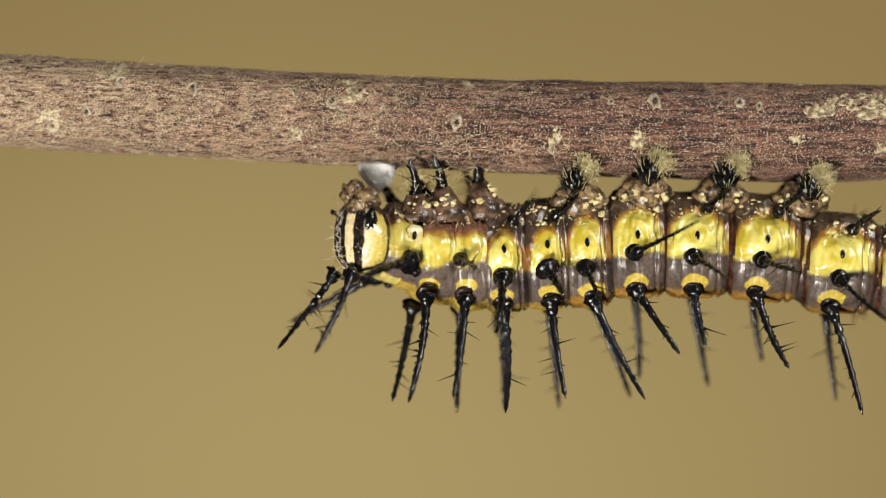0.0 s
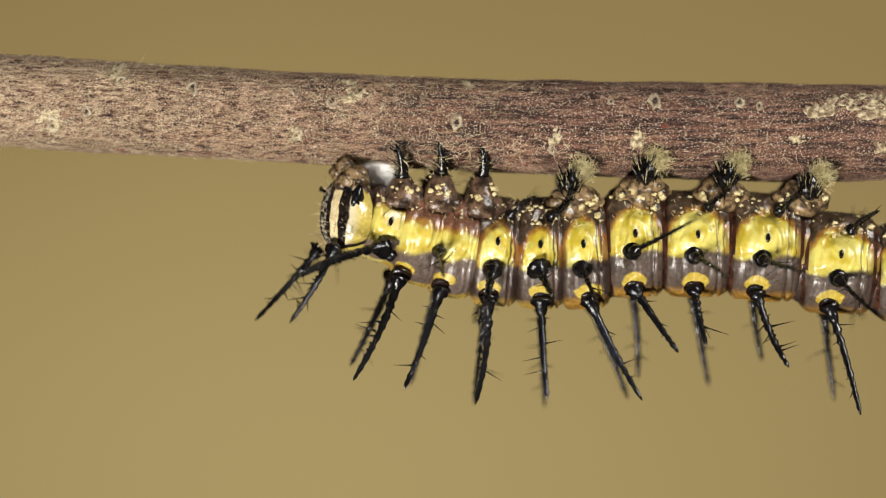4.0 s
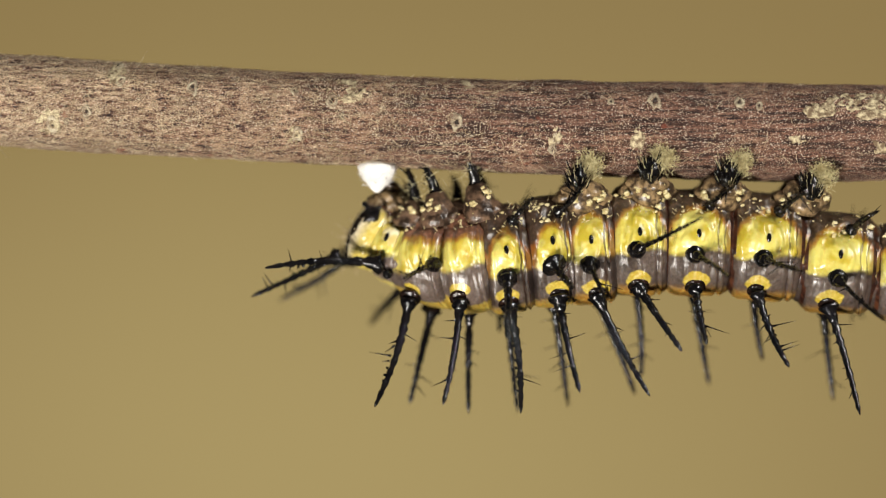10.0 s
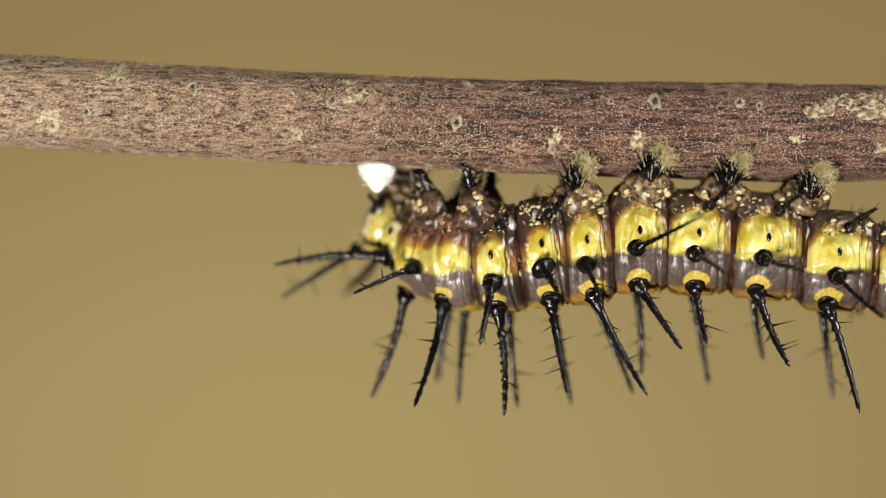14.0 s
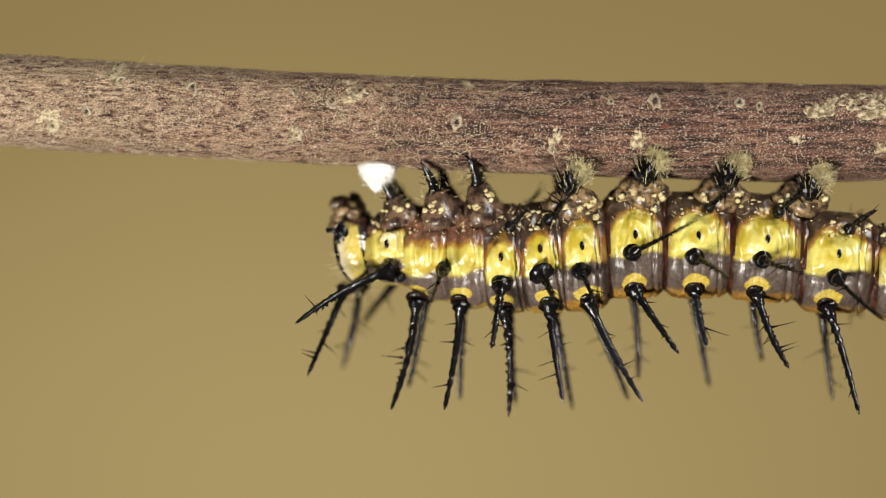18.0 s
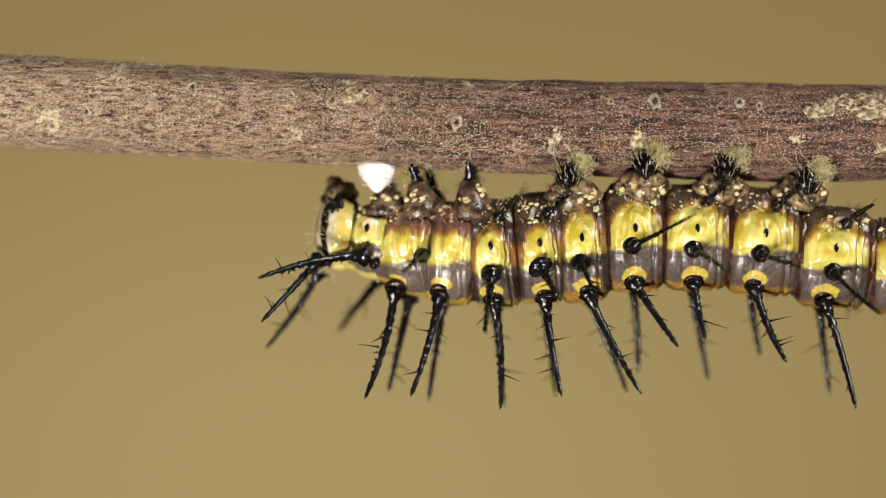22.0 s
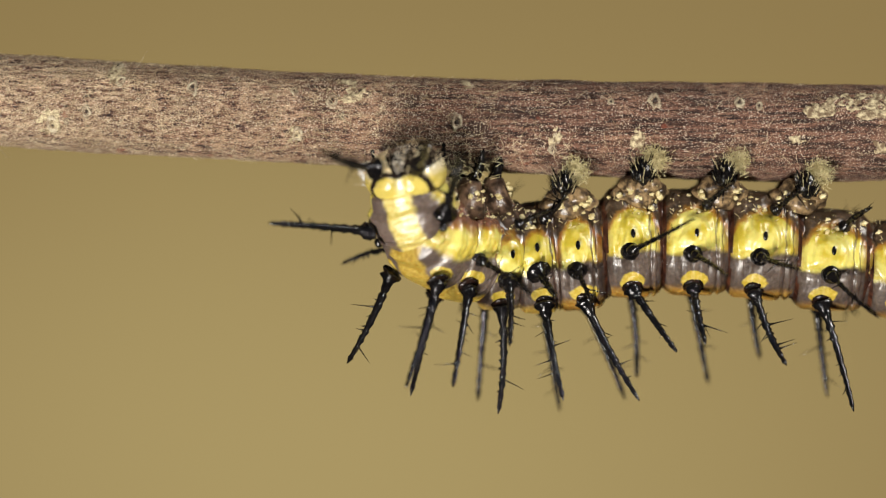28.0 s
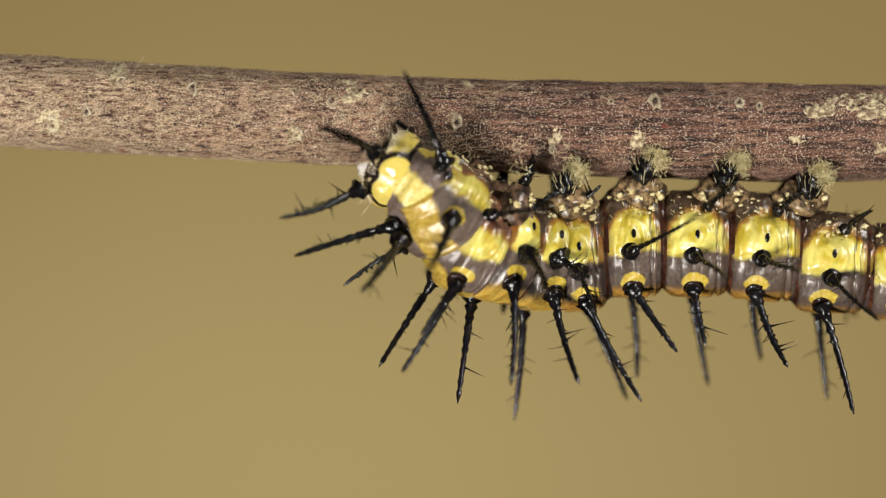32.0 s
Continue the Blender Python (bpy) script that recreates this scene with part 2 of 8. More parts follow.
def backdrop_glow():
    """A far tan ground, wholly out of focus, that glows instead of being lit."""
    m, nt, b = material("backdrop", 0.9, 0.1)
    tc = nt.nodes.new("ShaderNodeTexCoord")
    wide = stretch(nt, tc.outputs["Object"], 2.87, 2.87, 2.87)
    f = cloud(nt, wide, 5.0, 1.0, 0.4)
    sp = nt.nodes.new("ShaderNodeSeparateXYZ")
    nt.links.new(wide, sp.inputs[0])
    # pool of light low in the middle, put into the emission colour
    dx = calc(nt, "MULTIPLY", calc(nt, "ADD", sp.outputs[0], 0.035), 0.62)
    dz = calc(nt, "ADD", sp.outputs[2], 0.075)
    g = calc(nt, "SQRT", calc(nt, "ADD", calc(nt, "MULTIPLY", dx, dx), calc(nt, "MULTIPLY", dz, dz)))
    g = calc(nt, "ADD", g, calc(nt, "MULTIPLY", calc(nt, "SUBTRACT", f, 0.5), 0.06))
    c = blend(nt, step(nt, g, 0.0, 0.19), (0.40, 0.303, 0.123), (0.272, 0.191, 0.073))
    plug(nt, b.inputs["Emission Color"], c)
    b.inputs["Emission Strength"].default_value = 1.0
    b.inputs["Base Color"].default_value = (0.0, 0.0, 0.0, 1)
    return m


# ---- helpers for meshes ----
def solid(name, verts, faces, mat, smooth=True, second=None, test=None):
    me = bpy.data.meshes.new(name)
    me.from_pydata([tuple(v) for v in verts], [], faces)
    if smooth:
        me.polygons.foreach_set("use_smooth", [True] * len(me.polygons))
    me.materials.append(mat)
    if second:
        me.materials.append(second)
        for p in me.polygons:
            p.material_index = 1 if test(p.center) else 0
    me.update()
    return me


def part(name, me, parent, label="", m=None):
    ob = new(name, me)
    ob.parent = parent
    if m is not None:
        ob.matrix_basis = m
    return tagged(ob, label)


def loft(rings, caps=True):
    """Verts and faces of a skin over closed rings of equal length, with both ends closed."""
    n, k = len(rings), len(rings[0])
    verts = [p for r in rings for p in r]
    faces = [(i * k + j, i * k + (j + 1) % k, (i + 1) * k + (j + 1) % k, (i + 1) * k + j) for i in range(n - 1) for j in range(k)]
    if caps:
        for i, r in ((0, rings[0]), (n - 1, rings[-1])):
            verts.append(sum((Vector(p) for p in r), Vector()) / k)
            c = len(verts) - 1
            for j in range(k):
                a, b2 = i * k + j, i * k + (j + 1) % k
                faces.append((a, c, b2) if i == 0 else (a, b2, c))
    return verts, faces


def frame_of(d):
    d = d.normalized()
    a = d.cross(Vector((0.3, 0.5, 0.8))).normalized()
    return a, d.cross(a)


def tube(points, radii, k=8, squash=1.0):
    rings = []
    for i, (p, r) in enumerate(zip(points, radii)):
        d = points[min(i + 1, len(points) - 1)] - points[max(i - 1, 0)]
        a, b2 = frame_of(d)
        rings.append([p + (a * math.cos(t * 2 * math.pi / k) + b2 * math.sin(t * 2 * math.pi / k) * squash) * r for t in range(k)])
    return loft(rings)


def gather(pieces):
    verts, faces = [], []
    for v, f in pieces:
        o = len(verts)
        verts += v
        faces += [tuple(i + o for i in q) for q in f]
    return verts, faces


def welded(pieces):
    """The pieces as one skin: each is rooted on the first by a small face."""
    verts, faces = gather(pieces)
    n0 = len(pieces[0][0])
    trunk = np.array([tuple(v) for v in pieces[0][0]])
    o = n0
    for v, f in pieces[1:]:
        i = int(((trunk - np.array(tuple(v[0]))) ** 2).sum(axis=1).argmin())
        faces.append((i, o, o + 1))
        o += len(v)
    return verts, faces


def scaled(vf):
    return [Vector(p) * U for p in vf[0]], vf[1]


def ellipsoid(c, rx, ry, rz, nu=12, nv=16, rough=0.0, seed=0):
    rings = []
    for i in range(nu + 1):
        th = math.pi * min(max(i / nu, 0.02), 0.98)
        ring = []
        for j in range(nv):
            ph = 2 * math.pi * j / nv
            p = Vector((rx * math.sin(th) * math.cos(ph), ry * math.sin(th) * math.sin(ph), rz * math.cos(th)))
            if rough:
                p *= 1 + rough * noise.noise(p * (2.2 / max(rx, ry, rz)) + Vector((seed * 7.1, 3.3, seed)))
            ring.append(Vector(c) + p)
        rings.append(ring)
    return loft(rings)


# ---- backdrop ----
def build_backdrop():
    # a hanging sheet, slightly bowed
    prof = [(0.214, -0.055), (0.218, -0.03), (0.22, 0.0), (0.219, 0.03), (0.216, 0.055)]
    verts, faces = [], []
    for i, (y, z) in enumerate(prof):
        for j in range(9):
            verts.append((-0.09 + 0.0225 * j, y, z))
    for i in range(len(prof) - 1):
        for j in range(8):
            a = i * 9 + j
            faces.append((a, a + 1, a + 10, a + 9))
    ob = new("backdrop", solid("backdrop", verts, faces, backdrop_glow()))
    tagged(ob, "plain tan backdrop far behind, glowing by itself, wholly out of focus", "backdrop", kind="structure")


build_backdrop()


# ---- twig ----
def twig_mid(x):
    """Height of the twig's axis and its radius at x, both in units."""
    s = (x + 784) / 1568
    s2 = min(max(s, -0.5), 1.05)
    z = 441 - (177 + 113 * s2 - 54 * s2 * s2)
    r = 79 + 6 * s2 + 1.5 * math.sin(s2 * 9 + 1)
    return z, r


def twig_point(x, a, lift=0.0):
    """A point of the bark: a is the angle from straight up towards the camera."""
    z, r = twig_mid(x)
    return Vector((x, -math.sin(a) * (r + lift), z + math.cos(a) * (r + lift)))


def build_twig():
    k, rings = 110, []
    x = -1900.0
    while x <= 1900.0:
        ring = []
        for j in range(k):
            a = 2 * math.pi * j / k
            q = Vector((x * 0.004, math.sin(a) * 2.4, math.cos(a) * 2.4))
            q2 = Vector((x * 0.012, math.sin(a) * 6.0, math.cos(a) * 6.0))
            q3 = Vector((x * 0.05, math.sin(a) * 12.0, math.cos(a) * 12.0))
            ring.append(twig_point(x, a, 2.6 * noise.noise(q) + 2.4 * noise.noise(q2) + 1.5 * noise.noise(q3)))
        rings.append(ring)
        x += 7.0 if abs(x) < 820 else 30.0
    twig = new("twig", solid("twig", *scaled(loft(rings)), M_BARK))
    tagged(twig, "straight purple-brown woody twig with rough speckled bark", "twig")

    # leaf scars and pores: a pale raised rim round a dark pit
    spots = [(92, 220, 13), (205, 115, 11), (212, 143, 10), (340, 155, 12), (525, 238, 11), (587, 178, 10), (520, 161, 7), (808, 217, 12),
             (985, 246, 9), (1160, 179, 13), (1310, 181, 10), (152, 198, 9), (117, 214, 6), (832, 152, 7), (1345, 187, 7), (978, 265, 8), (1082, 180, 6), (604, 207, 6)]
    for px, py, s in spots:
        x = (px - 784) / 1.012
        zc, r = twig_mid(x)
        h = min(max((441 - py) / 1.01 - zc, -r * 0.97), r * 0.97)
        a = math.acos(h / r)
        o = twig_point(x, a)
        n = Vector((0, -math.sin(a), math.cos(a)))
        t = Vector((1, 0, 0))
        w = n.cross(t)
        rings = []
        rnd = random.Random(px)
        wob = [rnd.uniform(0.8, 1.25) for _ in range(14)]
        for rad, lift in ((1.15, -2.0), (1.0, 2.4), (0.8, 3.6), (0.55, 2.6), (0.42, 0.2)):
            rings.append([o - n * 1.0 + (t * math.cos(q * math.tau / 14) * 0.82 + w * math.sin(q * math.tau / 14) * 1.15) * s * rad * wob[q] + n * lift for q in range(14)])
        scar = part("bark_scar", solid("bark_scar", *scaled(loft(rings)), M_SCAR), twig, "pale raised pore in the bark")
        pit = ellipsoid(o - n * 0.4, s * 0.3, 2.6, s * 0.4, 6, 10, 0.5, px)
        part("pit", solid("pit", *scaled(pit), M_PIT), scar)
    # crusts of lichen and a pale flake of bark
    for px, py, w, h, sd in ((1518, 182, 62, 17, 1), (1448, 196, 34, 10, 2), (1548, 203, 26, 7, 3), (1408, 248, 22, 7, 4), (1130, 252, 13, 20, 5), (615, 160, 30, 18, 6), (1560, 262, 26, 10, 7), (1600, 175, 40, 22, 8), (983, 240, 11, 17, 9), (832, 150, 14, 9, 10), (88, 218, 22, 18, 11), (203, 132, 14, 24, 12), (520, 240, 14, 14, 13)):
        # a crust that swells out of the bark where a noise is high
        x = (px - 784) / 1.012
        nx, ny = int(w * 2.6 / 2.0), int(h * 3.0 / 1.6)
        verts, faces, lift = [], [], {}
        for i in range(nx + 1):
            for k in range(ny + 1):
                u, v = 2 * i / nx - 1, 2 * k / ny - 1
                dx, dy = u * w * 1.3, v * h * 1.5
                q = Vector((dx * 0.05, dy * 0.07, sd * 4.1))
                m = 0.55 - (u * u + v * v) * 0.75 + 0.6 * noise.noise(q) + 0.4 * noise.noise(q * 3.1)
                up = -3.0 + 5.4 * min(max(m * 2.2, 0.0), 1.0)
                up += 1.6 * noise.noise(q * 5.5) + 1.2 * noise.noise(q * 11.0)
                lift[i, k] = m
                zc, r = twig_mid(x + dx)
                hh = min(max((441 - py) / 1.01 + dy - zc, -r * 0.98), r * 0.98)
                verts.append(twig_point(x + dx, math.acos(hh / r), up))
        for i in range(nx):
            for k in range(ny):
                if max(lift[i, k], lift[i + 1, k], lift[i, k + 1], lift[i + 1, k + 1]) > -0.04:
                    a = i * (ny + 1) + k
                    faces.append((a, a + ny + 1, a + ny + 2, a + 1))
        part("lichen", solid("lichen", *scaled((verts, faces)), M_LICHEN), twig, "crusty grey-green lichen on the bark")
    return twig


TWIG = build_twig()


def build_fibres():
    """Short pale silk threads and bark hairs all over the twig."""
    rnd = random.Random(5)
    pieces = []
    for i in range(7600):
        x = rnd.uniform(-860, 860)
        if x > -100 and rnd.random() < 0.86 * min(1.0, (x + 100) / 350):
            continue
        a = rnd.uniform(0.25, 2.95)
        ln = rnd.choice((4, 5, 7, 9, 12, 16, 22)) * rnd.uniform(0.6, 1.3)
        if rnd.random() < 0.02:
            ln *= 3.0
        th = rnd.uniform(-1.6, 1.6)
        p = twig_point(x, a, rnd.uniform(0.5, 2.5))
        n = Vector((0, -math.sin(a), math.cos(a)))
        t = Vector((math.cos(th), 0, 0)) + n.cross(Vector((1, 0, 0))) * math.sin(th)
        bend = n.cross(t) * rnd.uniform(-0.5, 0.5)
        up = rnd.uniform(-0.02, 0.22)
        pts = [p + (t * s + bend * s * s + n * up * s * (1.2 - s)) * ln for s in (0, 0.33, 0.66, 1.0)]
        r = rnd.uniform(0.24, 0.46)
        pieces.append(tube(pts, (r, r, r * 0.8, r * 0.4), 3))
    for i in range(60):
        x = rnd.uniform(-800, 780) if i % 9 == 0 else rnd.uniform(-760, 120)
        a = rnd.uniform(0.6, 2.6)
        th, ln = rnd.gauss(0, 0.9), rnd.uniform(30, 95)
        pts, aa, xx = [], a, x
        for k in range(9):
            pts.append(twig_point(xx, aa, 3.2 + 1.5 * math.sin(k + i)))
            xx += math.cos(th) * ln / 8
            aa += math.sin(th) * ln / 8 / 82
            th += rnd.gauss(0, 0.22)
        pieces.append(tube(pts, [0.34] * 9, 3))
    ob = new("silk_fibres", solid("silk_fibres", *scaled(gather(pieces)), M_HAIR))
    tagged(ob, "fine pale silk threads and hairs on the bark", "fibres", kind="stuff")


build_fibres()


def build_silk_pad():
    rings = []
    for i, (z, r) in enumerate(((158, 8), (155, 27), (148, 35), (138, 34), (128, 28), (117, 20), (107, 12), (100, 4))):
        rings.append([Vector((-116 + r * 0.98 * math.cos(q * math.tau / 20) * (1 + 0.16 * noise.noise(Vector((q, i * 0.7, 2)))), -14 + r * 0.8 * math.sin(q * math.tau / 20), z + 4 * noise.noise(Vector((q * 0.6, i, 9))))) for q in range(20)])
    pad = new("silk_pad", solid("silk_pad", *scaled(loft(rings)), M_SILK))
    tagged(pad, "small white silk pad spun under the twig", "silk pad")
    rnd = random.Random(8)
    pieces = []
    for i in range(160):
        a = rnd.uniform(0, math.tau)
        z = rnd.uniform(112, 148)
        r = 26 * (0.45 + 0.55 * min(1, (z - 100) / 30))
        p = Vector((-116 + r * 1.15 * math.cos(a), -14 + r * math.sin(a), z))
        d = Vector((rnd.gauss(0, 1), rnd.gauss(0, 0.6), rnd.gauss(0.5, 0.6))).normalized() * rnd.uniform(10, 26)
        pieces.append(tube([p - d * 0.4, p + d * 0.1 + Vector((0, -2, 0)), p + d * 0.6], (0.4, 0.4, 0.2), 3))
    tagged(part("threads", solid("threads", *scaled(gather(pieces)), M_SILK), pad), kind="stuff")


build_silk_pad()

# ---- caterpillar ----
CATERPILLAR = tagged(new("caterpillar"), "yellow and grey caterpillar with black spines hanging under the twig", "caterpillar")


def ring_mesh(name, half, ry, rz, mat, seed, belly=1.0, lap=16, neck=(1.0, 1.0)):
    """One body ring: a soft barrel with a swollen front lobe and a narrow rear fold, longer than its share so that it slides under its neighbours."""
    n, k, rings = 46, 92, []
    full = half + lap
    chest = name == "thorax_segment"
    for i in range(n + 1):
        u = -1 + 2 * i / n
        x = u * full
        e = abs(x) / half
        f = 1.0 - 0.025 * min(e, 1) ** 2.5
        if e > 0.70:
            f -= 0.135 * min((e - 0.70) / 0.34, 1.0) ** 2.0
        if e > 1.0:
            f -= 0.10 * min((e - 1.0) * half / lap, 1.0) ** 1.2
        squeeze = neck[0] + (neck[1] - neck[0]) * min(max(0.5 + 0.5 * x / half, 0.0), 1.0)
        ring = []
        for j in range(k):
            a = 2 * math.pi * j / k
            s, c = math.sin(a), math.cos(a)
            side = abs(s)
            bent = x - half * (0.60 + 0.05 * noise.noise(Vector((c * 2.5, s * 2.5, seed * 3.7))))
            g = f - (0.03 if chest else 0.07) * math.exp(-(bent / (half * 0.05)) ** 2)
            bent2 = x - half * (0.82 + 0.04 * noise.noise(Vector((c * 3.0, s * 3.0, seed * 1.9))))
            g -= (0.012 if chest else 0.028) * math.exp(-(bent2 / (half * 0.045)) ** 2)
            # swollen front lobe of the flank, with a curved welt behind the breathing hole
            g += 0.075 * math.exp(-((c - 0.15) / 0.27) ** 2) * math.exp(-((x / half + 0.12) / 0.42) ** 2)
            d = math.hypot((x / half + 0.08) / 0.50, (c - 0.08) / 0.40)
            if x > -0.25 * half:
                g += 0.034 * math.exp(-((d - 0.82) / 0.14) ** 2) * side
            g -= 0.022 * math.exp(-((d - 1.12) / 0.12) ** 2) * side
            g -= 0.05 * math.exp(-((c - 0.60) / 0.085) ** 2)
            g -= 0.045 * math.exp(-((c + 0.27) / 0.09) ** 2) * side
            g += 0.035 * belly * math.exp(-((c - 0.8) / 0.12) ** 2) * (0.4 + 0.6 * math.cos(u * 5.2) ** 2)
            g += 0.055 * math.exp(-((c + 0.8) / 0.14) ** 2) * math.exp(-((u + 0.08) / 0.32) ** 2)
            q = Vector((x * 0.022, s * 1.9, c * 1.9 + seed * 5.3))
            g += 0.022 * noise.noise(q) + 0.014 * noise.noise(q * 2.7)
            # fine upright pleats of the back
            g += 0.005 * noise.noise(Vector((x * 0.11, c * 1.3, seed + s))) * min(1.0, max(0.0, 0.25 - c) * 2.5)
            ring.append(Vector((x, s * ry * g, c * rz * g * (1.0 if c > 0 else squeeze))))
        rings.append(ring)
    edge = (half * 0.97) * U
    return solid(name, *scaled(loft(rings)), mat, True, mat if chest else M_SHADED_FOLD, lambda p: edge + 7 * U > abs(p.x) * (1 + 0.03 * noise.noise(p * 600)) > edge)


def spine_mesh(name, base, tip, r0=8.5, bristles=9, bow=0.04, seed=0):
    rnd = random.Random(seed)
    base, tip = Vector(base), Vector(tip)
    d = tip - base
    a, b2 = frame_of(d)
    side = a * rnd.uniform(-1, 1) + b2 * rnd.uniform(-1, 1)
    pts, rad = [], []
    for i in range(31):
        s = i / 30
        pts.append(base + d * s + side * d.length * bow * math.sin(s * math.pi))
        w = r0 * (1.04 - 0.54 * s ** 0.9)
        if s < 0.15:
            w += r0 * 1.35 * (1 - s / 0.15) ** 1.4
        if s > 0.94:
            w *= (1.02 - s) / 0.08
        rad.append(w * (1 + 0.17 * math.sin(i * 2.1 + seed) + rnd.uniform(-0.15, 0.15)))
    pieces = [tube(pts, rad, 9)]
    for i in range(bristles):
        s = 0.16 + 0.66 * (i + rnd.random() * 0.6) / max(bristles, 1)
        q = base + d * s
        ph = rnd.uniform(0, math.tau)
        out = (a * math.cos(ph) + b2 * math.sin(ph)) + d.normalized() * rnd.uniform(0.1, 0.45)
        ln = rnd.choice((8, 12, 26, 38)) * rnd.uniform(0.85, 1.15) * (0.6 + 0.5 * math.sin(s * 3.1))
        pieces.append(tube([q, q + out * ln * 0.25, q + out * ln * 0.6, q + out * ln], (3.2, 1.5, 0.95, 0.25), 4))
    return solid(name, *scaled(welded(pieces)), M_BLACK)


def wart_cluster(seg, half, ry, rz, seed, lo=0.5, hi=0.95, count=20):
    """Cream warts with short bristles on the dark belly folds, both sides."""
    rnd = random.Random(seed)
    hairs = []
    for i in range(count):
        sgn = -1 if i % 3 else 1
        c = rnd.uniform(lo, hi)
        s = math.sqrt(1 - c * c) * sgn
        x = rnd.uniform(-0.82, 0.82) * half
        p = Vector((x, s * ry * 0.99, c * rz * 0.99))
        w = rnd.choice((1.2, 1.7, 2.2, 2.8, 4.0)) * rnd.uniform(0.85, 1.2)
        part("wart", solid("wart", *scaled(ellipsoid(p, w * 1.35, w * 0.8, w, 5, 8, 0.8, i)), M_CREAM), seg)
    for i in range(7):
        for sgn in (-1, 1):
            c = rnd.uniform(0.72, 0.84)
            x = (-0.8 + 0.27 * i + rnd.uniform(-0.07, 0.07)) * half
            p = Vector((x, sgn * math.sqrt(1 - c * c) * ry, c * rz))
            w = rnd.choice((1.4, 2.2, 3.2, 4.8))
            part("wart", solid("wart", *scaled(ellipsoid(p, w * 1.4, w * 0.8, w, 5, 9, 0.7, i)), M_CREAM), seg)
    for i in range(count * 2):
        sgn = -1 if i % 4 else 1
        c = rnd.uniform(lo - 0.05, 0.98)
        s = math.sqrt(1 - c * c) * sgn
        p = Vector((rnd.uniform(-0.85, 0.85) * half, s * ry * 0.98, c * rz * 0.98))
        d = Vector((rnd.gauss(0, 0.5), s, c)) * rnd.uniform(4, 11)
        hairs.append(tube([p, p + d * 0.6, p + d], (0.9, 0.6, 0.2), 4))
    tagged(part("bristles", solid("bristles", *scaled(gather(hairs)), M_TAN), seg), kind="stuff")


def dome(c, n, r, h, mat, name, seg, label="", seed=0):
    n = Vector(n).normalized()
    a, b2 = frame_of(n)
    rings = []
    for rr, hh in ((1.0, -0.5), (0.97, 0.1), (0.82, 0.55), (0.55, 0.86), (0.2, 1.0)):
        rings.append([Vector(c) + (a * math.cos(q * math.tau / 16) + b2 * math.sin(q * math.tau / 16)) * r * rr * (1 + 0.1 * noise.noise(Vector((q * 0.9, seed, 1)))) + n * h * hh for q in range(16)])
    return part(name, solid(name, *scaled(loft(rings)), mat), seg, label)


def spiracle(seg, ry, rz, x=-2, z=14, lift=1.085):
    c = Vector((x, -ry * math.sqrt(max(0.05, 1 - (z / rz) ** 2)) * lift, z))
    for sg in (1, -1):
        p = Vector((c.x, c.y * sg, c.z))
        part("spiracle", solid("spiracle", *scaled(ellipsoid(p, 4.2, 2.4, 8.0, 8, 12)), M_BLACK), seg, "black oval breathing hole")


def spined(seg, ry, rz, dorsal, far, lateral, seed, dorsal_r=7.8):
    """Spines in pairs: dorsal (base x, tip dx, tip dz), far its twin's tip, lateral (base x, base z, tip dx, tip dz, tip dy)."""
    bx, tx, tz, ty = dorsal
    fx, fz = far
    for sg, ex, ez in ((-1, tx, tz), (1, fx, fz)):
        b0 = Vector((bx, sg * ry * 0.60, -rz * 0.82))
        n = Vector((0, sg * 0.6, -0.8))
        dome(b0, n, 20, 5, M_COLLAR, "spine_collar", seg, "dark brown collar of a spine")
        part("spine", spine_mesh("spine", b0 + n * 2, (ex, sg * ty, ez), dorsal_r, 10, 0.035, seed + sg), seg, "long black branched spine")
    if lateral:
        lx, lz, dx, dz, dy = lateral
        for sg in (-1, 1):
            b0 = Vector((lx, sg * ry * math.sqrt(1 - (lz / rz) ** 2), lz))
            n = Vector((0, sg, lz / rz))
            thin = 0.8 if seed < 50 else 1.1
            dome(b0 - n * 4, n, 17 * thin, 13 * thin, M_BLACK, "spine_collar", seg)
            part("spine", spine_mesh("spine", b0 + n * 5, (b0.x + dx, b0.y + sg * dy, b0.z + dz), (7.0 if seed < 90 else 4.6) * thin, 8, 0.04, seed + 7 + sg), seg)


def sub_spine(seg, ry, rz, x, dx, dz, seed, ln=70):
    """Short blurred spine on the belly fold, pointing outward and up."""
    for sg in (-1, 1):
        b0 = Vector((x, sg * ry * 0.74, rz * 0.66))
        part("spine", spine_mesh("spine", b0, (x + dx, b0.y + sg * ln, b0.z + dz), 5.0, 7, 0.05, seed + sg), seg)


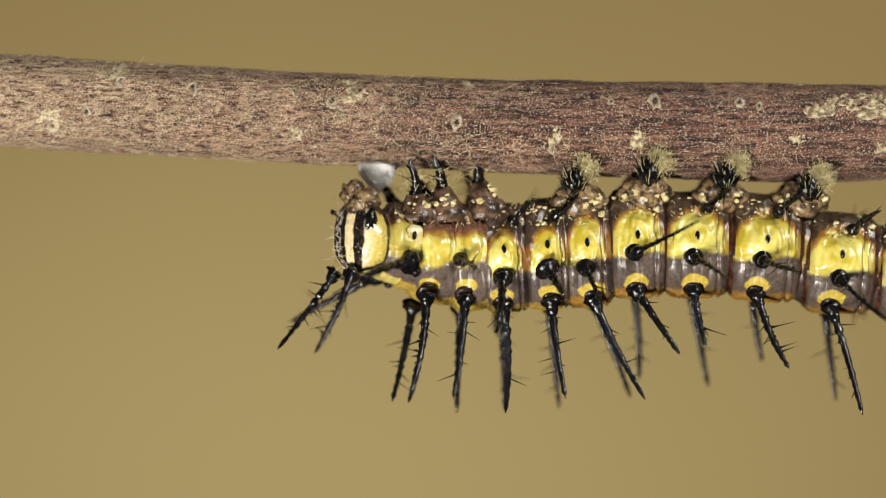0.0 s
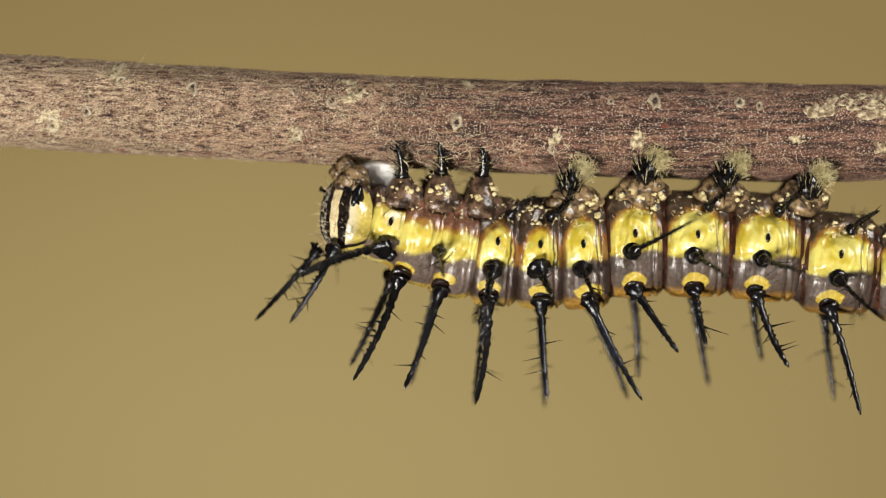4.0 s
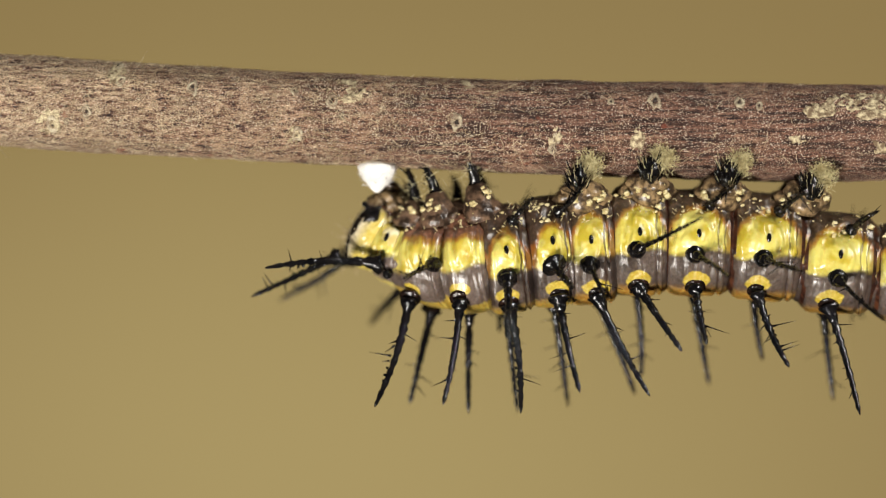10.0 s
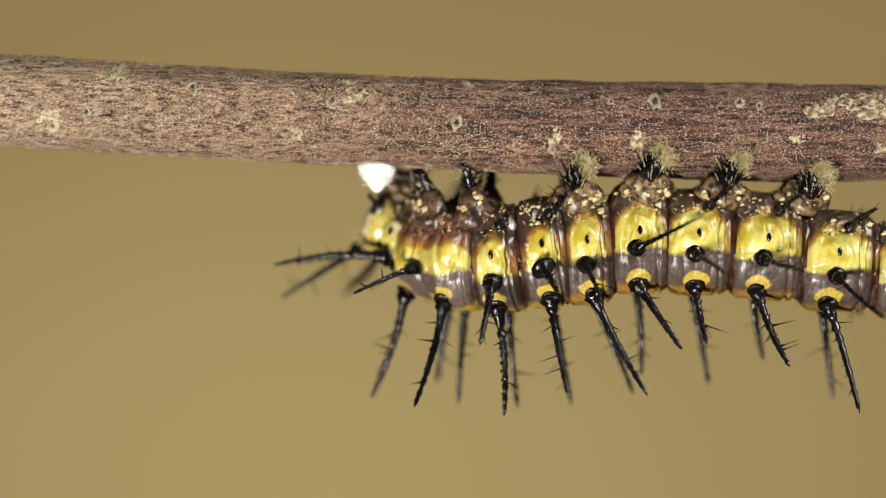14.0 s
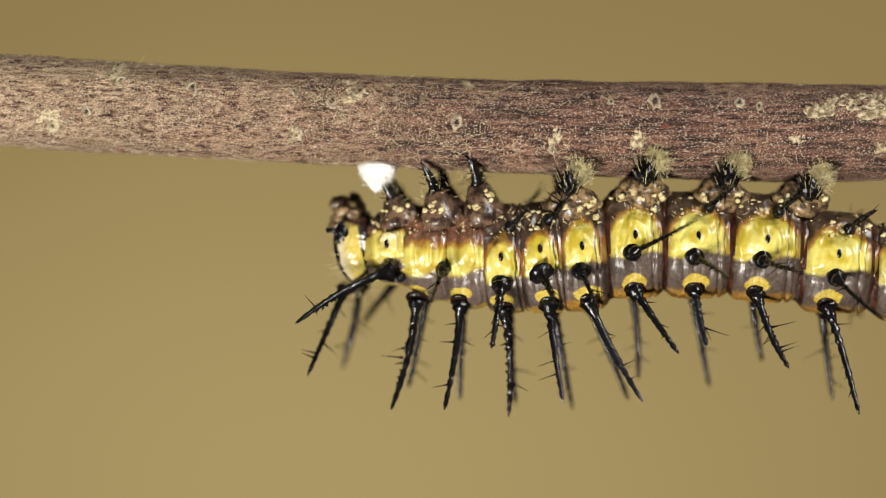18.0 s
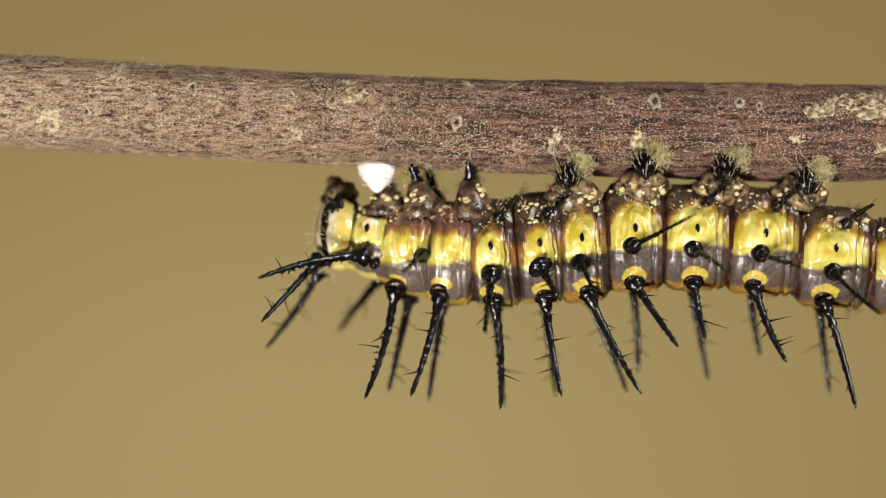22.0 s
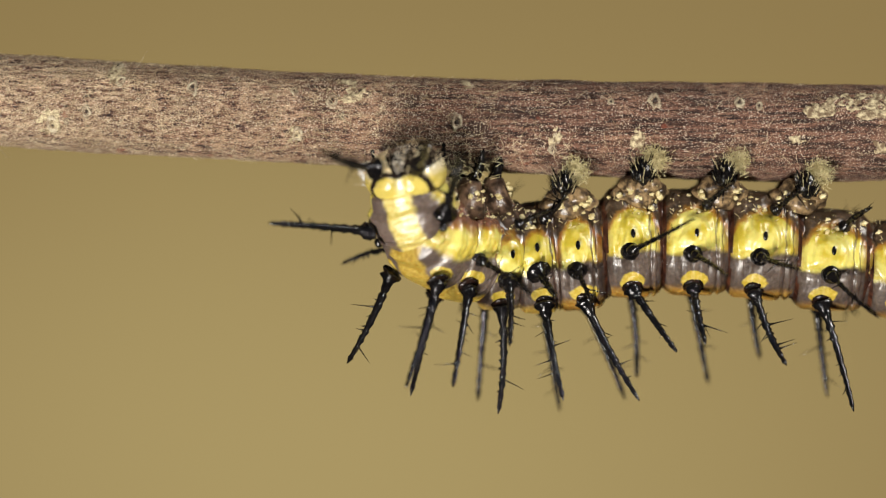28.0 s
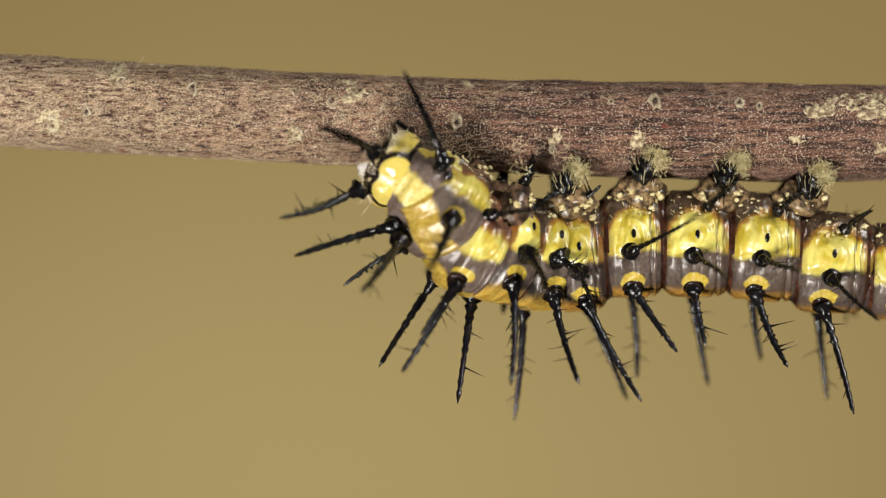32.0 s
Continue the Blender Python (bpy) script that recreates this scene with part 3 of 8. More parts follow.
def proleg(seg, x, ry, rz, top, seed, lean=0.0):
    """Fleshy foot with a black ring and a tuft of tan hooks that clasps the twig."""
    for sg in (-1, 1):
        yo = sg * 50
        pts = [Vector((x, yo * 0.8, rz * 0.76)), Vector((x + lean * 0.3, yo * 0.95, rz * 0.9)), Vector((x + lean * 0.5, yo * 1.1, rz * 1.02)), Vector((x + lean * 0.8, yo * 1.35, rz * 1.02 + (top - rz * 1.02) * 0.5)), Vector((x + lean, yo * 1.5, top - 8))]
        lobes = [tube(pts, (32, 34, 27, 15, 10), 20)]
        for k2 in range(4):
            lobes.append(ellipsoid((x + (-26, 26, -12, 14)[k2], yo * (0.9, 0.85, 1.1, 1.15)[k2], rz * (0.9, 0.9, 1.04, 1.0)[k2]), 25, 24, 18, 12, 18, 0.25, seed + k2))
        part("proleg", solid("proleg", *scaled(welded(lobes)), M_BROWN), seg, "brown fleshy foot clasping the twig")
        rnd = random.Random(seed + sg)
        c = Vector((x + lean, yo * 1.62, top))
        black, tan = [], []
        black.append(ellipsoid(c - Vector((5, 0, 12)), 17, 15, 23, 10, 14, 0.3, seed))
        for i in range(110):
            ph = rnd.uniform(0, math.tau)
            q = c + Vector((math.cos(ph) * 16 - 5, math.sin(ph) * 14, rnd.uniform(-34, 4)))
            d = Vector((math.cos(ph) * 0.5, math.sin(ph) * 0.6, rnd.uniform(0.5, 1.2))) * rnd.uniform(9, 20)
            # thin tan bristles mixed in, some standing in for glints on the black
            (tan if i % 3 == 0 else black).append(tube([q, q + d * 0.6, q + d], (0.6, 0.45, 0.2) if i % 3 == 0 else (1.4, 1.0, 0.3), 4))
        for i in range(900):
            q = c + Vector((16 + rnd.gauss(0, 10), sg * rnd.uniform(-6, 8), 8 + rnd.gauss(0, 10)))
            d = Vector((rnd.gauss(0.2, 0.7), sg * rnd.gauss(0.5, 0.6), rnd.gauss(0.3, 0.7))).normalized() * rnd.uniform(4, 11)
            tan.append(tube([q, q + d * 0.55, q + d], (0.75, 0.6, 0.25), 3))
        for i in range(14):
            q = Vector((x + rnd.uniform(-40, 40), yo + sg * rnd.uniform(20, 27), rz * rnd.uniform(0.78, 1.05)))
            w = rnd.choice((1.3, 1.9, 2.6, 3.6, 5.0))
            part("wart", solid("wart", *scaled(ellipsoid(q, w * 1.3, w, w, 5, 8, 0.8, i)), M_CREAM), seg)
        part("foot_plate", solid("foot_plate", *scaled(welded(black)), M_BLACK), seg)
        tagged(part("hook_tuft", solid("hook_tuft", *scaled(gather(tan)), M_TAN), seg, "tan tuft of hooks"), kind="stuff")


def true_leg(seg, x, rz, dx, top, seed):
    """Jointed black walking leg on a tall fleshy root, tapering to a claw that reaches in front of the bark."""
    for sg in (-1, 1):
        rnd = random.Random(seed + sg)
        base = Vector((x, sg * 46, top - 4))
        tip = Vector((x + dx, sg * 74, top + 54))
        d = tip - base
        pts, rad = [], []
        for i, r in enumerate((12, 12.5, 9.5, 10, 8, 8.5, 6.5, 6, 4.2, 3, 1.0)):
            s = i / 10
            pts.append(base + d * s + Vector((5 * math.sin(s * 3), sg * 3 * math.sin(s * 3.1), 0)))
            rad.append(r)
        pieces = [tube(pts, rad, 12)]
        for i in range(34):
            s = rnd.uniform(0.05, 0.95)
            q = base + d * s
            o = (Vector((rnd.gauss(0, 0.6), rnd.gauss(0, 0.6), rnd.gauss(0, 0.3))) + d.normalized() * 0.5) * rnd.uniform(10, 20)
            pieces.append(tube([q, q + o * 0.6, q + o], (1.2, 0.8, 0.2), 4))
        fuzz = []
        for i in range(60):
            q = base + d * rnd.uniform(-0.4, 0.6) + Vector((rnd.gauss(0, 12), rnd.gauss(0, 10), 0))
            o = (Vector((rnd.gauss(0, 0.7), rnd.gauss(0, 0.6), rnd.gauss(0.3, 0.4)))) * rnd.uniform(10, 20)
            fuzz.append(tube([q, q + o * 0.6, q + o], (0.7, 0.5, 0.2), 3))
        tagged(part("leg_fuzz", solid("leg_fuzz", *scaled(gather(fuzz)), M_TAN), seg), kind="stuff")
        part("leg", solid("leg", *scaled(welded(pieces)), M_BLACK), seg, "jointed black walking leg")
        # the root: two swollen lobes that narrow towards the leg
        foot = Vector((x + 8, sg * 40, rz * 0.62))
        root = [tube([foot, foot.lerp(base, 0.35), foot.lerp(base, 0.7), base + d * 0.08], (38, 34, 26, 16), 20)]
        root.append(ellipsoid(foot + Vector((20, sg * 4, 14)), 20, 22, 24, 12, 16, 0.3, seed))
        root.append(ellipsoid(foot + Vector((-16, sg * 8, 6)), 20, 22, 20, 12, 16, 0.3, seed + 2))
        part("leg_base", solid("leg_base", *scaled(welded(root)), M_LEGBASE), seg, "fleshy reddish-brown root of a leg")
        for i in range(16):
            q = foot.lerp(base, rnd.uniform(0.1, 0.85))
            o = Vector((rnd.uniform(-1, 1), sg * rnd.uniform(0.55, 1.0), rnd.uniform(-0.4, 0.4))).normalized()
            w = rnd.choice((1.3, 1.9, 2.6, 3.6, 5.0))
            part("wart", solid("wart", *scaled(ellipsoid(q + o * 30, w * 1.3, w, w, 5, 8, 0.8, i)), M_CREAM), seg)
        plate = base + Vector((4, sg * 16, -26))
        part("leg_plate", solid("leg_plate", *scaled(ellipsoid(plate, 13, 7, 7, 8, 12, 0.5, seed)), M_BLACK), seg)


def ring_part(name, me, label):
    ob = part(name, me, CATERPILLAR, label)
    return ob


def pale_patch(sg):
    """A low, uneven, squarish swelling of the skin."""
    rings = []
    for rr, hh in ((1.0, -4.0), (0.92, -1.6), (0.7, -0.4), (0.3, 0.2)):
        ring = []
        for q in range(24):
            c, s2 = math.cos(q * math.tau / 24), math.sin(q * math.tau / 24)
            k = (abs(c) ** 4 + abs(s2) ** 4) ** -0.25 * (1 + 0.14 * noise.noise(Vector((q * 0.6, 1.7, sg))))
            ring.append(Vector((1 + 15 * c * k * rr, sg * (81 + hh - 0.004 * (20 * s2 * k * rr) ** 2), 18 + 19 * s2 * k * rr)))
        rings.append(ring)
    return loft(rings)


def build_rings():
    made = {}
    # name, half width, ry, rz, dorsal(bx, tipx, tipz, tipy), far tip, lateral
    table = (
        ("T1", 33, 76, 80, None, None, None),
        ("T2", 38, 88, 88, (-24, -71, -268, 72), (-66, -244), (31, -18, 0, -46, 130)),
        ("T3", 36, 90, 92, (-18, -58, -264, 85), (-39, -258), None),
        ("A1", 40, 90, 97, (-9, -16, -272, 72), (-16, -276), (-7, -33, -18, -100, 90)),
        ("A2", 41, 91, 99, (1, 13, -254, 120), (13, -276), (-4, -26, 22, -48, 75)),
        ("A3", 41, 92, 99, (5, 86, -262, 105), (70, -266), (-6, -28, 20, -62, 75)),
        ("A4", 48, 93, 97, (-5, 66, -194, 110), (4, -244), (-8, -14, 108, 52, 120)),
        ("A5", 56, 93, 95, (-5, 13, -178, 120), (34, -256), (-8, -20, 52, -40, 140)),
        ("A6", 60, 93, 96, (-14, 44, -208, 110), (14, -204), (-9, -20, 62, -20, 140)),
        ("A7", 60, 92, 90, (-14, 48, -262, 105), (20, -246), (-4, -26, 78, -70, 110)),
        ("A8", 58, 86, 86, (-8, 40, -250, 100), (40, -240), (-4, -20, 70, -40, 120)),
        ("A9", 44, 74, 76, (0, 50, -220, 90), (50, -215), None),
    )
    for i, (key, half, ry, rz, dorsal, far, lateral) in enumerate(table):
        name = "thorax_segment" if key[0] == "T" else "abdomen_segment"
        lab = {"T1": "collar ring with a cream patch behind the head", "T2": "yellow and brown chest ring", "T3": "yellow and brown chest ring"}.get(key, "glossy ring banded dark brown, yellow, grey and orange")
        mat = ring_skin(key, dorsal[0] if dorsal else None, ry, rz, half)
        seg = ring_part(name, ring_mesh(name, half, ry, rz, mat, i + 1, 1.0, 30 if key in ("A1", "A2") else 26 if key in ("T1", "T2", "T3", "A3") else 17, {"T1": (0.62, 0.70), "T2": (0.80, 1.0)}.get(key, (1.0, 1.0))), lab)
        made[key] = seg
        if dorsal:
            spined(seg, ry, rz, dorsal, far, lateral, 20 * i + 3)
        wart_cluster(seg, half, ry, rz, 31 * i + 1)
        if key not in ("T2", "T3"):
            spiracle(seg, ry, rz, -2, 16, 1.085 if key != "T1" else 1.12)
        if key in ("A3", "A4", "A5", "A6"):
            top = {"A3": 138, "A4": 136, "A5": 132, "A6": 122}[key]
            proleg(seg, {"A3": -12, "A4": 14, "A5": 40, "A6": 58}[key], ry, rz, top, 11 * i, {"A3": -2, "A4": 10, "A5": 12, "A6": 14}[key])
        if key[0] == "T":
            true_leg(seg, {"T1": 11, "T2": 14, "T3": 24}[key], rz, {"T1": -30, "T2": -22, "T3": -14}[key], {"T1": 97, "T2": 116, "T3": 126}[key], 13 * i)
        if key in ("A1", "A2", "A5", "A6", "A7", "A8"):
            sub_spine(seg, ry, rz, 16, 40, 36, 17 * i)
    # pale patch round the collar's breathing hole, black shield plates
    t1 = made["T1"]
    for sg in (-1, 1):
        part("pale_patch", solid("pale_patch", *scaled(pale_patch(sg)), M_PALE), t1, "cream patch round the breathing hole")
        dome((-6, sg * 66, -38), (-0.3, sg, -0.4), 12, 8, M_BLACK, "black_plate", t1)
        b0 = Vector((-5, sg * 70, -30))
        tip = (-158, -176, -112) if sg < 0 else (-112, 205, -108)
        part("spine", spine_mesh("spine", b0, tip, 8.0, 15, 0.04, 91 + sg), t1, "long black branched spine")
        dome((14, sg * 62, -44), (0.1, sg, -0.5), 9, 7, M_BLACK, "black_plate", t1)
    # the tail end with its clasping foot
    a10 = ring_part("tail_segment", ring_mesh("tail_segment", 40, 62, 62, ring_skin("A10", None, 62, 62, 40), 33, 1.0, 12), "dark tail end of the body")
    proleg(a10, 10, 60, 62, 150, 501, 10)
    made["A10"] = a10
    return made


def build_head():
    rings = []
    for i in range(41):
        th = math.pi * min(max(i / 40, 0.015), 0.985)
        ring = []
        for j in range(64):
            ph = math.tau * j / 64
            p = Vector((math.cos(ph) * math.sin(th), math.sin(ph) * math.sin(th), math.cos(th)))
            s = (abs(p.x) ** 2.15 + abs(p.y) ** 2.15 + abs(p.z) ** 2.15) ** (-1 / 2.15)
            q = Vector((p.x * 47 * s, p.y * 72 * s, p.z * 74 * s))
            # cleft between the two halves of the crown, narrower mouth end
            cleft = math.exp(-(p.y / 0.2) ** 2) * max(0.0, -p.z) ** 1.5
            q *= 1 - 0.10 * cleft
            q.y *= 1 - 0.16 * max(0, p.z) ** 2
            q.z *= 0.83 if q.z < 0 else 1.0
            q.x += -8 * max(0, p.z)
            q *= 1 + 0.02 * noise.noise(p * 4)
            q.z += 8
            ring.append(q)
        rings.append(ring)
    head = part("head", solid("head", *scaled(loft(rings)), M_HEAD), CATERPILLAR, "striped head with yellow cheeks and black and cream face")
    for sg in (-1, 1):
        patch = [ellipsoid((-12, sg * 62, 44), 11, 6, 19, 8, 12, 0.5, 3)]
        for k2 in range(6):
            a2 = -0.6 + k2 * 0.55
            patch.append(ellipsoid((-15 + 9 * math.cos(a2) - 3 * k2, sg * (63 + k2 % 2), 30 + 15 * math.sin(a2 * 0.8) + k2 * 2), 5, 4, 5, 6, 10, 0.2, k2))
        part("eye_patch", solid("eye_patch", *scaled(welded(patch)), M_BLACK), head, "black eye patch")
        b0 = Vector((-33, sg * 38, -52))
        dome(b0, (-0.7, sg * 0.3, -0.6), 13, 8, M_BLACK, "horn_base", head)
        part("horn", spine_mesh("horn", b0, (-114, sg * 92, -192), 7.0, 15, 0.05, 77 + sg), head, "long black spiny horn")
    rnd = random.Random(4)
    mouth = []
    for i in range(14):
        up = i / 13
        mouth.append(ellipsoid((-14 + rnd.uniform(-20, 22) * (1 - 0.4 * up), rnd.uniform(-38, 38) * (1 - 0.3 * up), 62 + 40 * up + rnd.uniform(-5, 5)), rnd.uniform(12, 20), rnd.uniform(12, 18), rnd.uniform(11, 18), 8, 12, 0.35, i))
    for sg in (-1, 1):
        for k2 in range(2):
            p = Vector((-20 - 9 * k2, sg * (10 + 11 * k2), 98 - 6 * k2))
            feeler = tube([p, p + Vector((-4, sg * 2, 7)), p + Vector((-3, sg * 3, 14))], (6, 5, 2.5), 8)
            part("feeler", solid("feeler", *scaled(feeler), M_BROWN), head, "short brown feeler")
    part("mouth", solid("mouth", *scaled(welded(mouth)), M_BROWN), head, "brown jaws")
    hairs = []
    for i in range(90):
        p = Vector((-rnd.uniform(0.2, 1.0), rnd.gauss(0, 0.7), rnd.gauss(0.1, 0.7))).normalized()
        q = Vector((p.x * 43, p.y * 70, p.z * 70))
        d = (p + Vector((rnd.gauss(0, 0.3), rnd.gauss(0, 0.3), rnd.gauss(0.2, 0.3)))) * rnd.uniform(9, 22)
        hairs.append(tube([q, q + d * 0.6, q + d], (0.7, 0.5, 0.2), 4))
    tagged(part("face_hairs", solid("face_hairs", *scaled(gather(hairs)), M_HAIR), head), kind="stuff")
    return head


RINGS = build_rings()
HEAD = build_head()


# ---- poses of the rings and the head ----
def motions():
    walk(HEAD, [
        (0, pose(-0.004228, -0.001885, 0.000221, 1.1, 3.0, 22.6)),
        (0.3, pose(-0.004224, -0.002123, 0.002792, 0.8, 26.2, 40.0)),
        (0.5, pose(-0.004369, -0.003113, 0.000616, -15.0, 18.2, 36.8)),
        (0.8, pose(-0.005035, -0.000527, 0.000796, -0.0, 16.0, 8.9)),
        (1, pose(-0.004548, 0.000076, -0.000647, -22.1, -18.5, -0.4)),
        (1.3, pose(-0.005166, -0.000185, 0.001068, 0.1, 6.4, 4.2)),
        (1.5, pose(-0.003320, -0.001367, 0.000220, -15.7, 22.7, 7.2)),
        (1.8, pose(-0.004870, -0.001579, 0.001251, 0.8, 4.5, 28.1)),
        (2, pose(-0.003488, -0.003309, 0.001200, -21.2, 21.2, 51.5)),
        (2.3, pose(-0.005145, -0.000000, 0.000970, 0.0, 14.3, 0.0)),
        (2.5, pose(-0.004000, 0.001445, 0.000303, -3.8, 4.6, -17.7)),
        (2.8, pose(-0.005307, -0.000507, 0.001127, 0.0, 12.2, 8.6)),
        (3, pose(-0.004012, 0.000084, -0.000070, -5.2, 11.9, -2.1)),
        (3.3, pose(-0.005102, -0.001387, 0.001647, 0.8, 5.3, 25.7)),
        (3.5, pose(-0.003759, -0.003423, 0.001342, -25.3, 33.9, 30.6)),
        (3.8, pose(-0.005239, -0.000186, 0.001071, 0.1, 7.6, 4.2)),
        (4.1, pose(-0.004954, -0.001414, 0.001492, 0.6, 8.6, 27.5)),
        (4.4, pose(-0.005207, 0.000410, 0.000963, -0.2, 5.7, -12.2)),
        (4.7, pose(-0.004547, -0.001918, 0.001993, 0.7, 14.7, 35.0)),
        (5, pose(-0.005229, -0.000000, 0.001080, 0.0, 9.3, 0.0)),
        (5.3, pose(-0.004734, -0.001558, 0.001566, 0.7, 7.1, 27.8)),
        (5.5, pose(-0.004423, -0.000850, 0.000813, 3.0, 4.7, 20.4)),
        (5.8, pose(-0.004721, -0.002089, 0.001449, 1.2, 4.8, 38.2)),
        (6, pose(-0.004243, -0.001205, 0.000326, -27.2, 8.5, 4.3)),
        (6.3, pose(-0.005059, -0.001573, 0.001459, 0.7, 6.9, 30.6)),
        (6.5, pose(-0.004837, 0.000956, -0.000487, -23.8, -5.2, -9.7)),
        (6.8, pose(-0.004994, -0.001419, 0.001489, 0.7, 8.7, 27.6)),
        (7, pose(-0.003012, -0.003425, 0.001709, -29.1, 49.0, 32.5)),
        (7.5, pose(-0.004358, -0.002009, 0.000043, -3.4, -3.9, 30.6)),
        (7.8, pose(-0.004899, -0.000192, 0.001263, -0.0, 18.9, 4.3)),
        (8, pose(-0.003703, -0.003493, 0.001392, -18.0, 23.2, 43.9)),
        (8.3, pose(-0.005469, 0.000180, 0.001187, -0.1, 1.8, -4.1)),
        (8.5, pose(-0.004618, 0.002086, 0.000636, -2.6, 21.5, -18.3)),
        (8.8, pose(-0.004957, -0.001736, 0.001453, 0.9, 4.6, 31.2)),
        (9, pose(-0.004331, -0.000344, 0.000114, -29.3, 2.6, -9.8)),
        (9.3, pose(-0.005123, -0.000521, 0.001307, 0.2, 7.9, 8.8)),
        (9.5, pose(-0.004211, -0.002029, 0.000720, -9.5, 22.0, 43.1)),
        (9.8, pose(-0.005335, 0.000180, 0.000753, -0.1, -0.9, -4.1)),
        (10, pose(-0.003734, 0.001878, 0.000362, -3.0, 32.4, -15.1)),
        (10.3, pose(-0.005092, -0.001403, 0.000534, 0.7, -0.9, 27.2)),
        (10.5, pose(-0.002994, -0.004101, 0.001887, -7.4, 57.3, 56.0)),
        (10.75, pose(-0.003379, -0.001049, 0.000797, -14.3, 39.0, 10.3)),
        (11, pose(-0.003763, 0.002003, -0.000292, -4.6, 22.1, -25.2)),
        (11.3, pose(-0.004957, 0.000647, 0.001215, 4.4, 18.0, -20.5)),
        (11.5, pose(-0.004237, 0.000232, 0.000287, -12.3, 3.8, -4.8)),
        (11.8, pose(-0.005199, -0.000519, 0.001292, 0.1, 9.6, 10.1)),
        (12, pose(-0.003782, 0.002347, 0.000267, -12.5, 28.4, -26.9)),
        (12.3, pose(-0.004524, -0.002129, 0.001926, 1.2, 9.4, 41.6)),
        (12.5, pose(-0.003749, -0.003250, 0.001667, -20.7, 26.4, 22.3)),
        (12.8, pose(-0.005615, -0.000177, 0.001221, 0.0, 5.7, 4.0)),
        (13, pose(-0.004880, 0.001796, -0.000004, -13.2, 10.2, -19.0)),
        (13.3, pose(-0.005565, 0.000218, 0.001455, -0.1, 7.7, -7.8)),
        (13.5, pose(-0.004399, -0.002189, 0.000961, -5.4, 11.0, 21.4)),
        (14, pose(-0.002644, 0.004404, 0.000937, 1.1, 27.3, -35.7)),
        (14.3, pose(-0.005091, -0.001545, 0.001222, 0.7, 4.1, 27.5)),
        (14.5, pose(-0.004363, -0.003979, 0.000883, -5.9, 21.8, 52.3)),
        (14.8, pose(-0.005355, -0.000000, 0.001091, 0.0, 9.4, 0.0)),
        (15.4, pose(-0.004921, -0.001587, 0.001476, 0.7, 6.7, 30.8)),
        (15.7, pose(-0.005397, 0.000221, 0.001033, -0.1, 5.3, -7.9)),
        (16, pose(-0.004352, -0.002099, 0.002273, 0.5, 19.3, 38.6)),
        (16.3, pose(-0.004964, 0.000457, 0.000902, 0.0, 8.6, -16.2)),
        (16.5, pose(-0.004013, 0.002338, 0.000301, -6.3, 23.8, -26.2)),
        (16.75, pose(-0.003438, -0.000966, 0.000540, -5.0, 41.2, 17.4)),
        (17, pose(-0.002863, -0.004270, 0.000778, 15.5, 51.5, 75.2)),
        (17.3, pose(-0.003664, -0.004228, 0.003377, 1.8, 23.0, 59.0)),
        (17.5, pose(-0.004680, -0.002486, 0.001014, -15.8, 18.2, 31.0)),
        (17.8, pose(-0.005192, 0.000187, 0.001123, -0.0, 11.3, -4.2)),
        (18, pose(-0.004218, 0.001558, -0.000339, 2.5, -10.4, -18.5)),
        (18.3, pose(-0.005086, -0.000183, 0.002313, 0.1, 10.8, 4.2)),
        (18.5, pose(-0.003726, -0.001825, -0.000354, -13.6, -16.3, 36.5)),
        (18.8, pose(-0.004314, -0.004341, 0.000017, 0.7, -9.2, 45.9)),
        (19, pose(-0.005193, 0.001185, 0.000195, -11.5, 5.0, 7.0)),
        (19.3, pose(-0.005520, 0.000405, 0.000149, -0.1, 1.7, -12.0)),
        (19.5, pose(-0.003583, -0.001931, -0.000390, -13.7, -9.8, 35.6)),
        (19.8, pose(-0.005296, -0.001534, 0.001450, 0.5, 8.0, 29.3)),
        (20, pose(-0.004654, 0.000951, 0.000568, -39.0, -1.4, -17.0)),
        (20.25, pose(-0.004129, -0.001540, 0.000157, -16.7, 1.4, 33.7)),
        (20.5, pose(-0.003605, -0.004031, -0.000255, -0.1, -13.9, 82.6)),
        (20.75, pose(-0.004341, -0.002230, -0.000217, -6.9, -7.9, 37.7)),
        (21, pose(-0.005076, -0.000429, -0.000180, -15.9, -8.2, -7.2)),
        (21.3, pose(-0.003609, -0.004885, 0.001143, 2.7, 28.7, 32.0)),
        (21.5, pose(-0.004759, 0.002584, 0.000241, 0.0, 15.4, 7.1)),
        (21.8, pose(-0.003971, -0.003625, 0.001915, 1.7, 8.8, 65.9)),
        (22, pose(-0.005427, 0.001341, 0.000498, -16.3, 6.8, -2.0)),
        (22.3, pose(-0.004447, -0.003258, 0.001463, 1.1, 4.5, 38.4)),
        (22.5, pose(-0.004831, -0.002058, 0.000031, -8.5, 18.8, 42.6)),
        (22.8, pose(-0.003328, -0.004810, 0.004831, -0.6, 51.6, 58.3)),
        (23, pose(-0.005185, 0.000287, 0.000126, -4.6, 19.2, 16.9)),
        (23.3, pose(-0.005774, -0.000000, 0.001928, 0.0, 15.4, 0.0)),
        (23.5, pose(-0.004780, 0.000818, 0.000273, 6.3, 12.5, 18.0)),
        (23.8, pose(-0.004808, -0.001781, 0.002423, 0.9, 13.6, 34.8)),
        (24, pose(-0.005054, 0.000705, 0.000932, -23.7, -0.9, -23.0)),
        (24.3, pose(-0.005701, 0.000395, 0.001068, 0.0, 5.8, -11.8)),
        (24.5, pose(-0.002947, 0.006212, 0.002085, -10.3, 30.3, -52.8)),
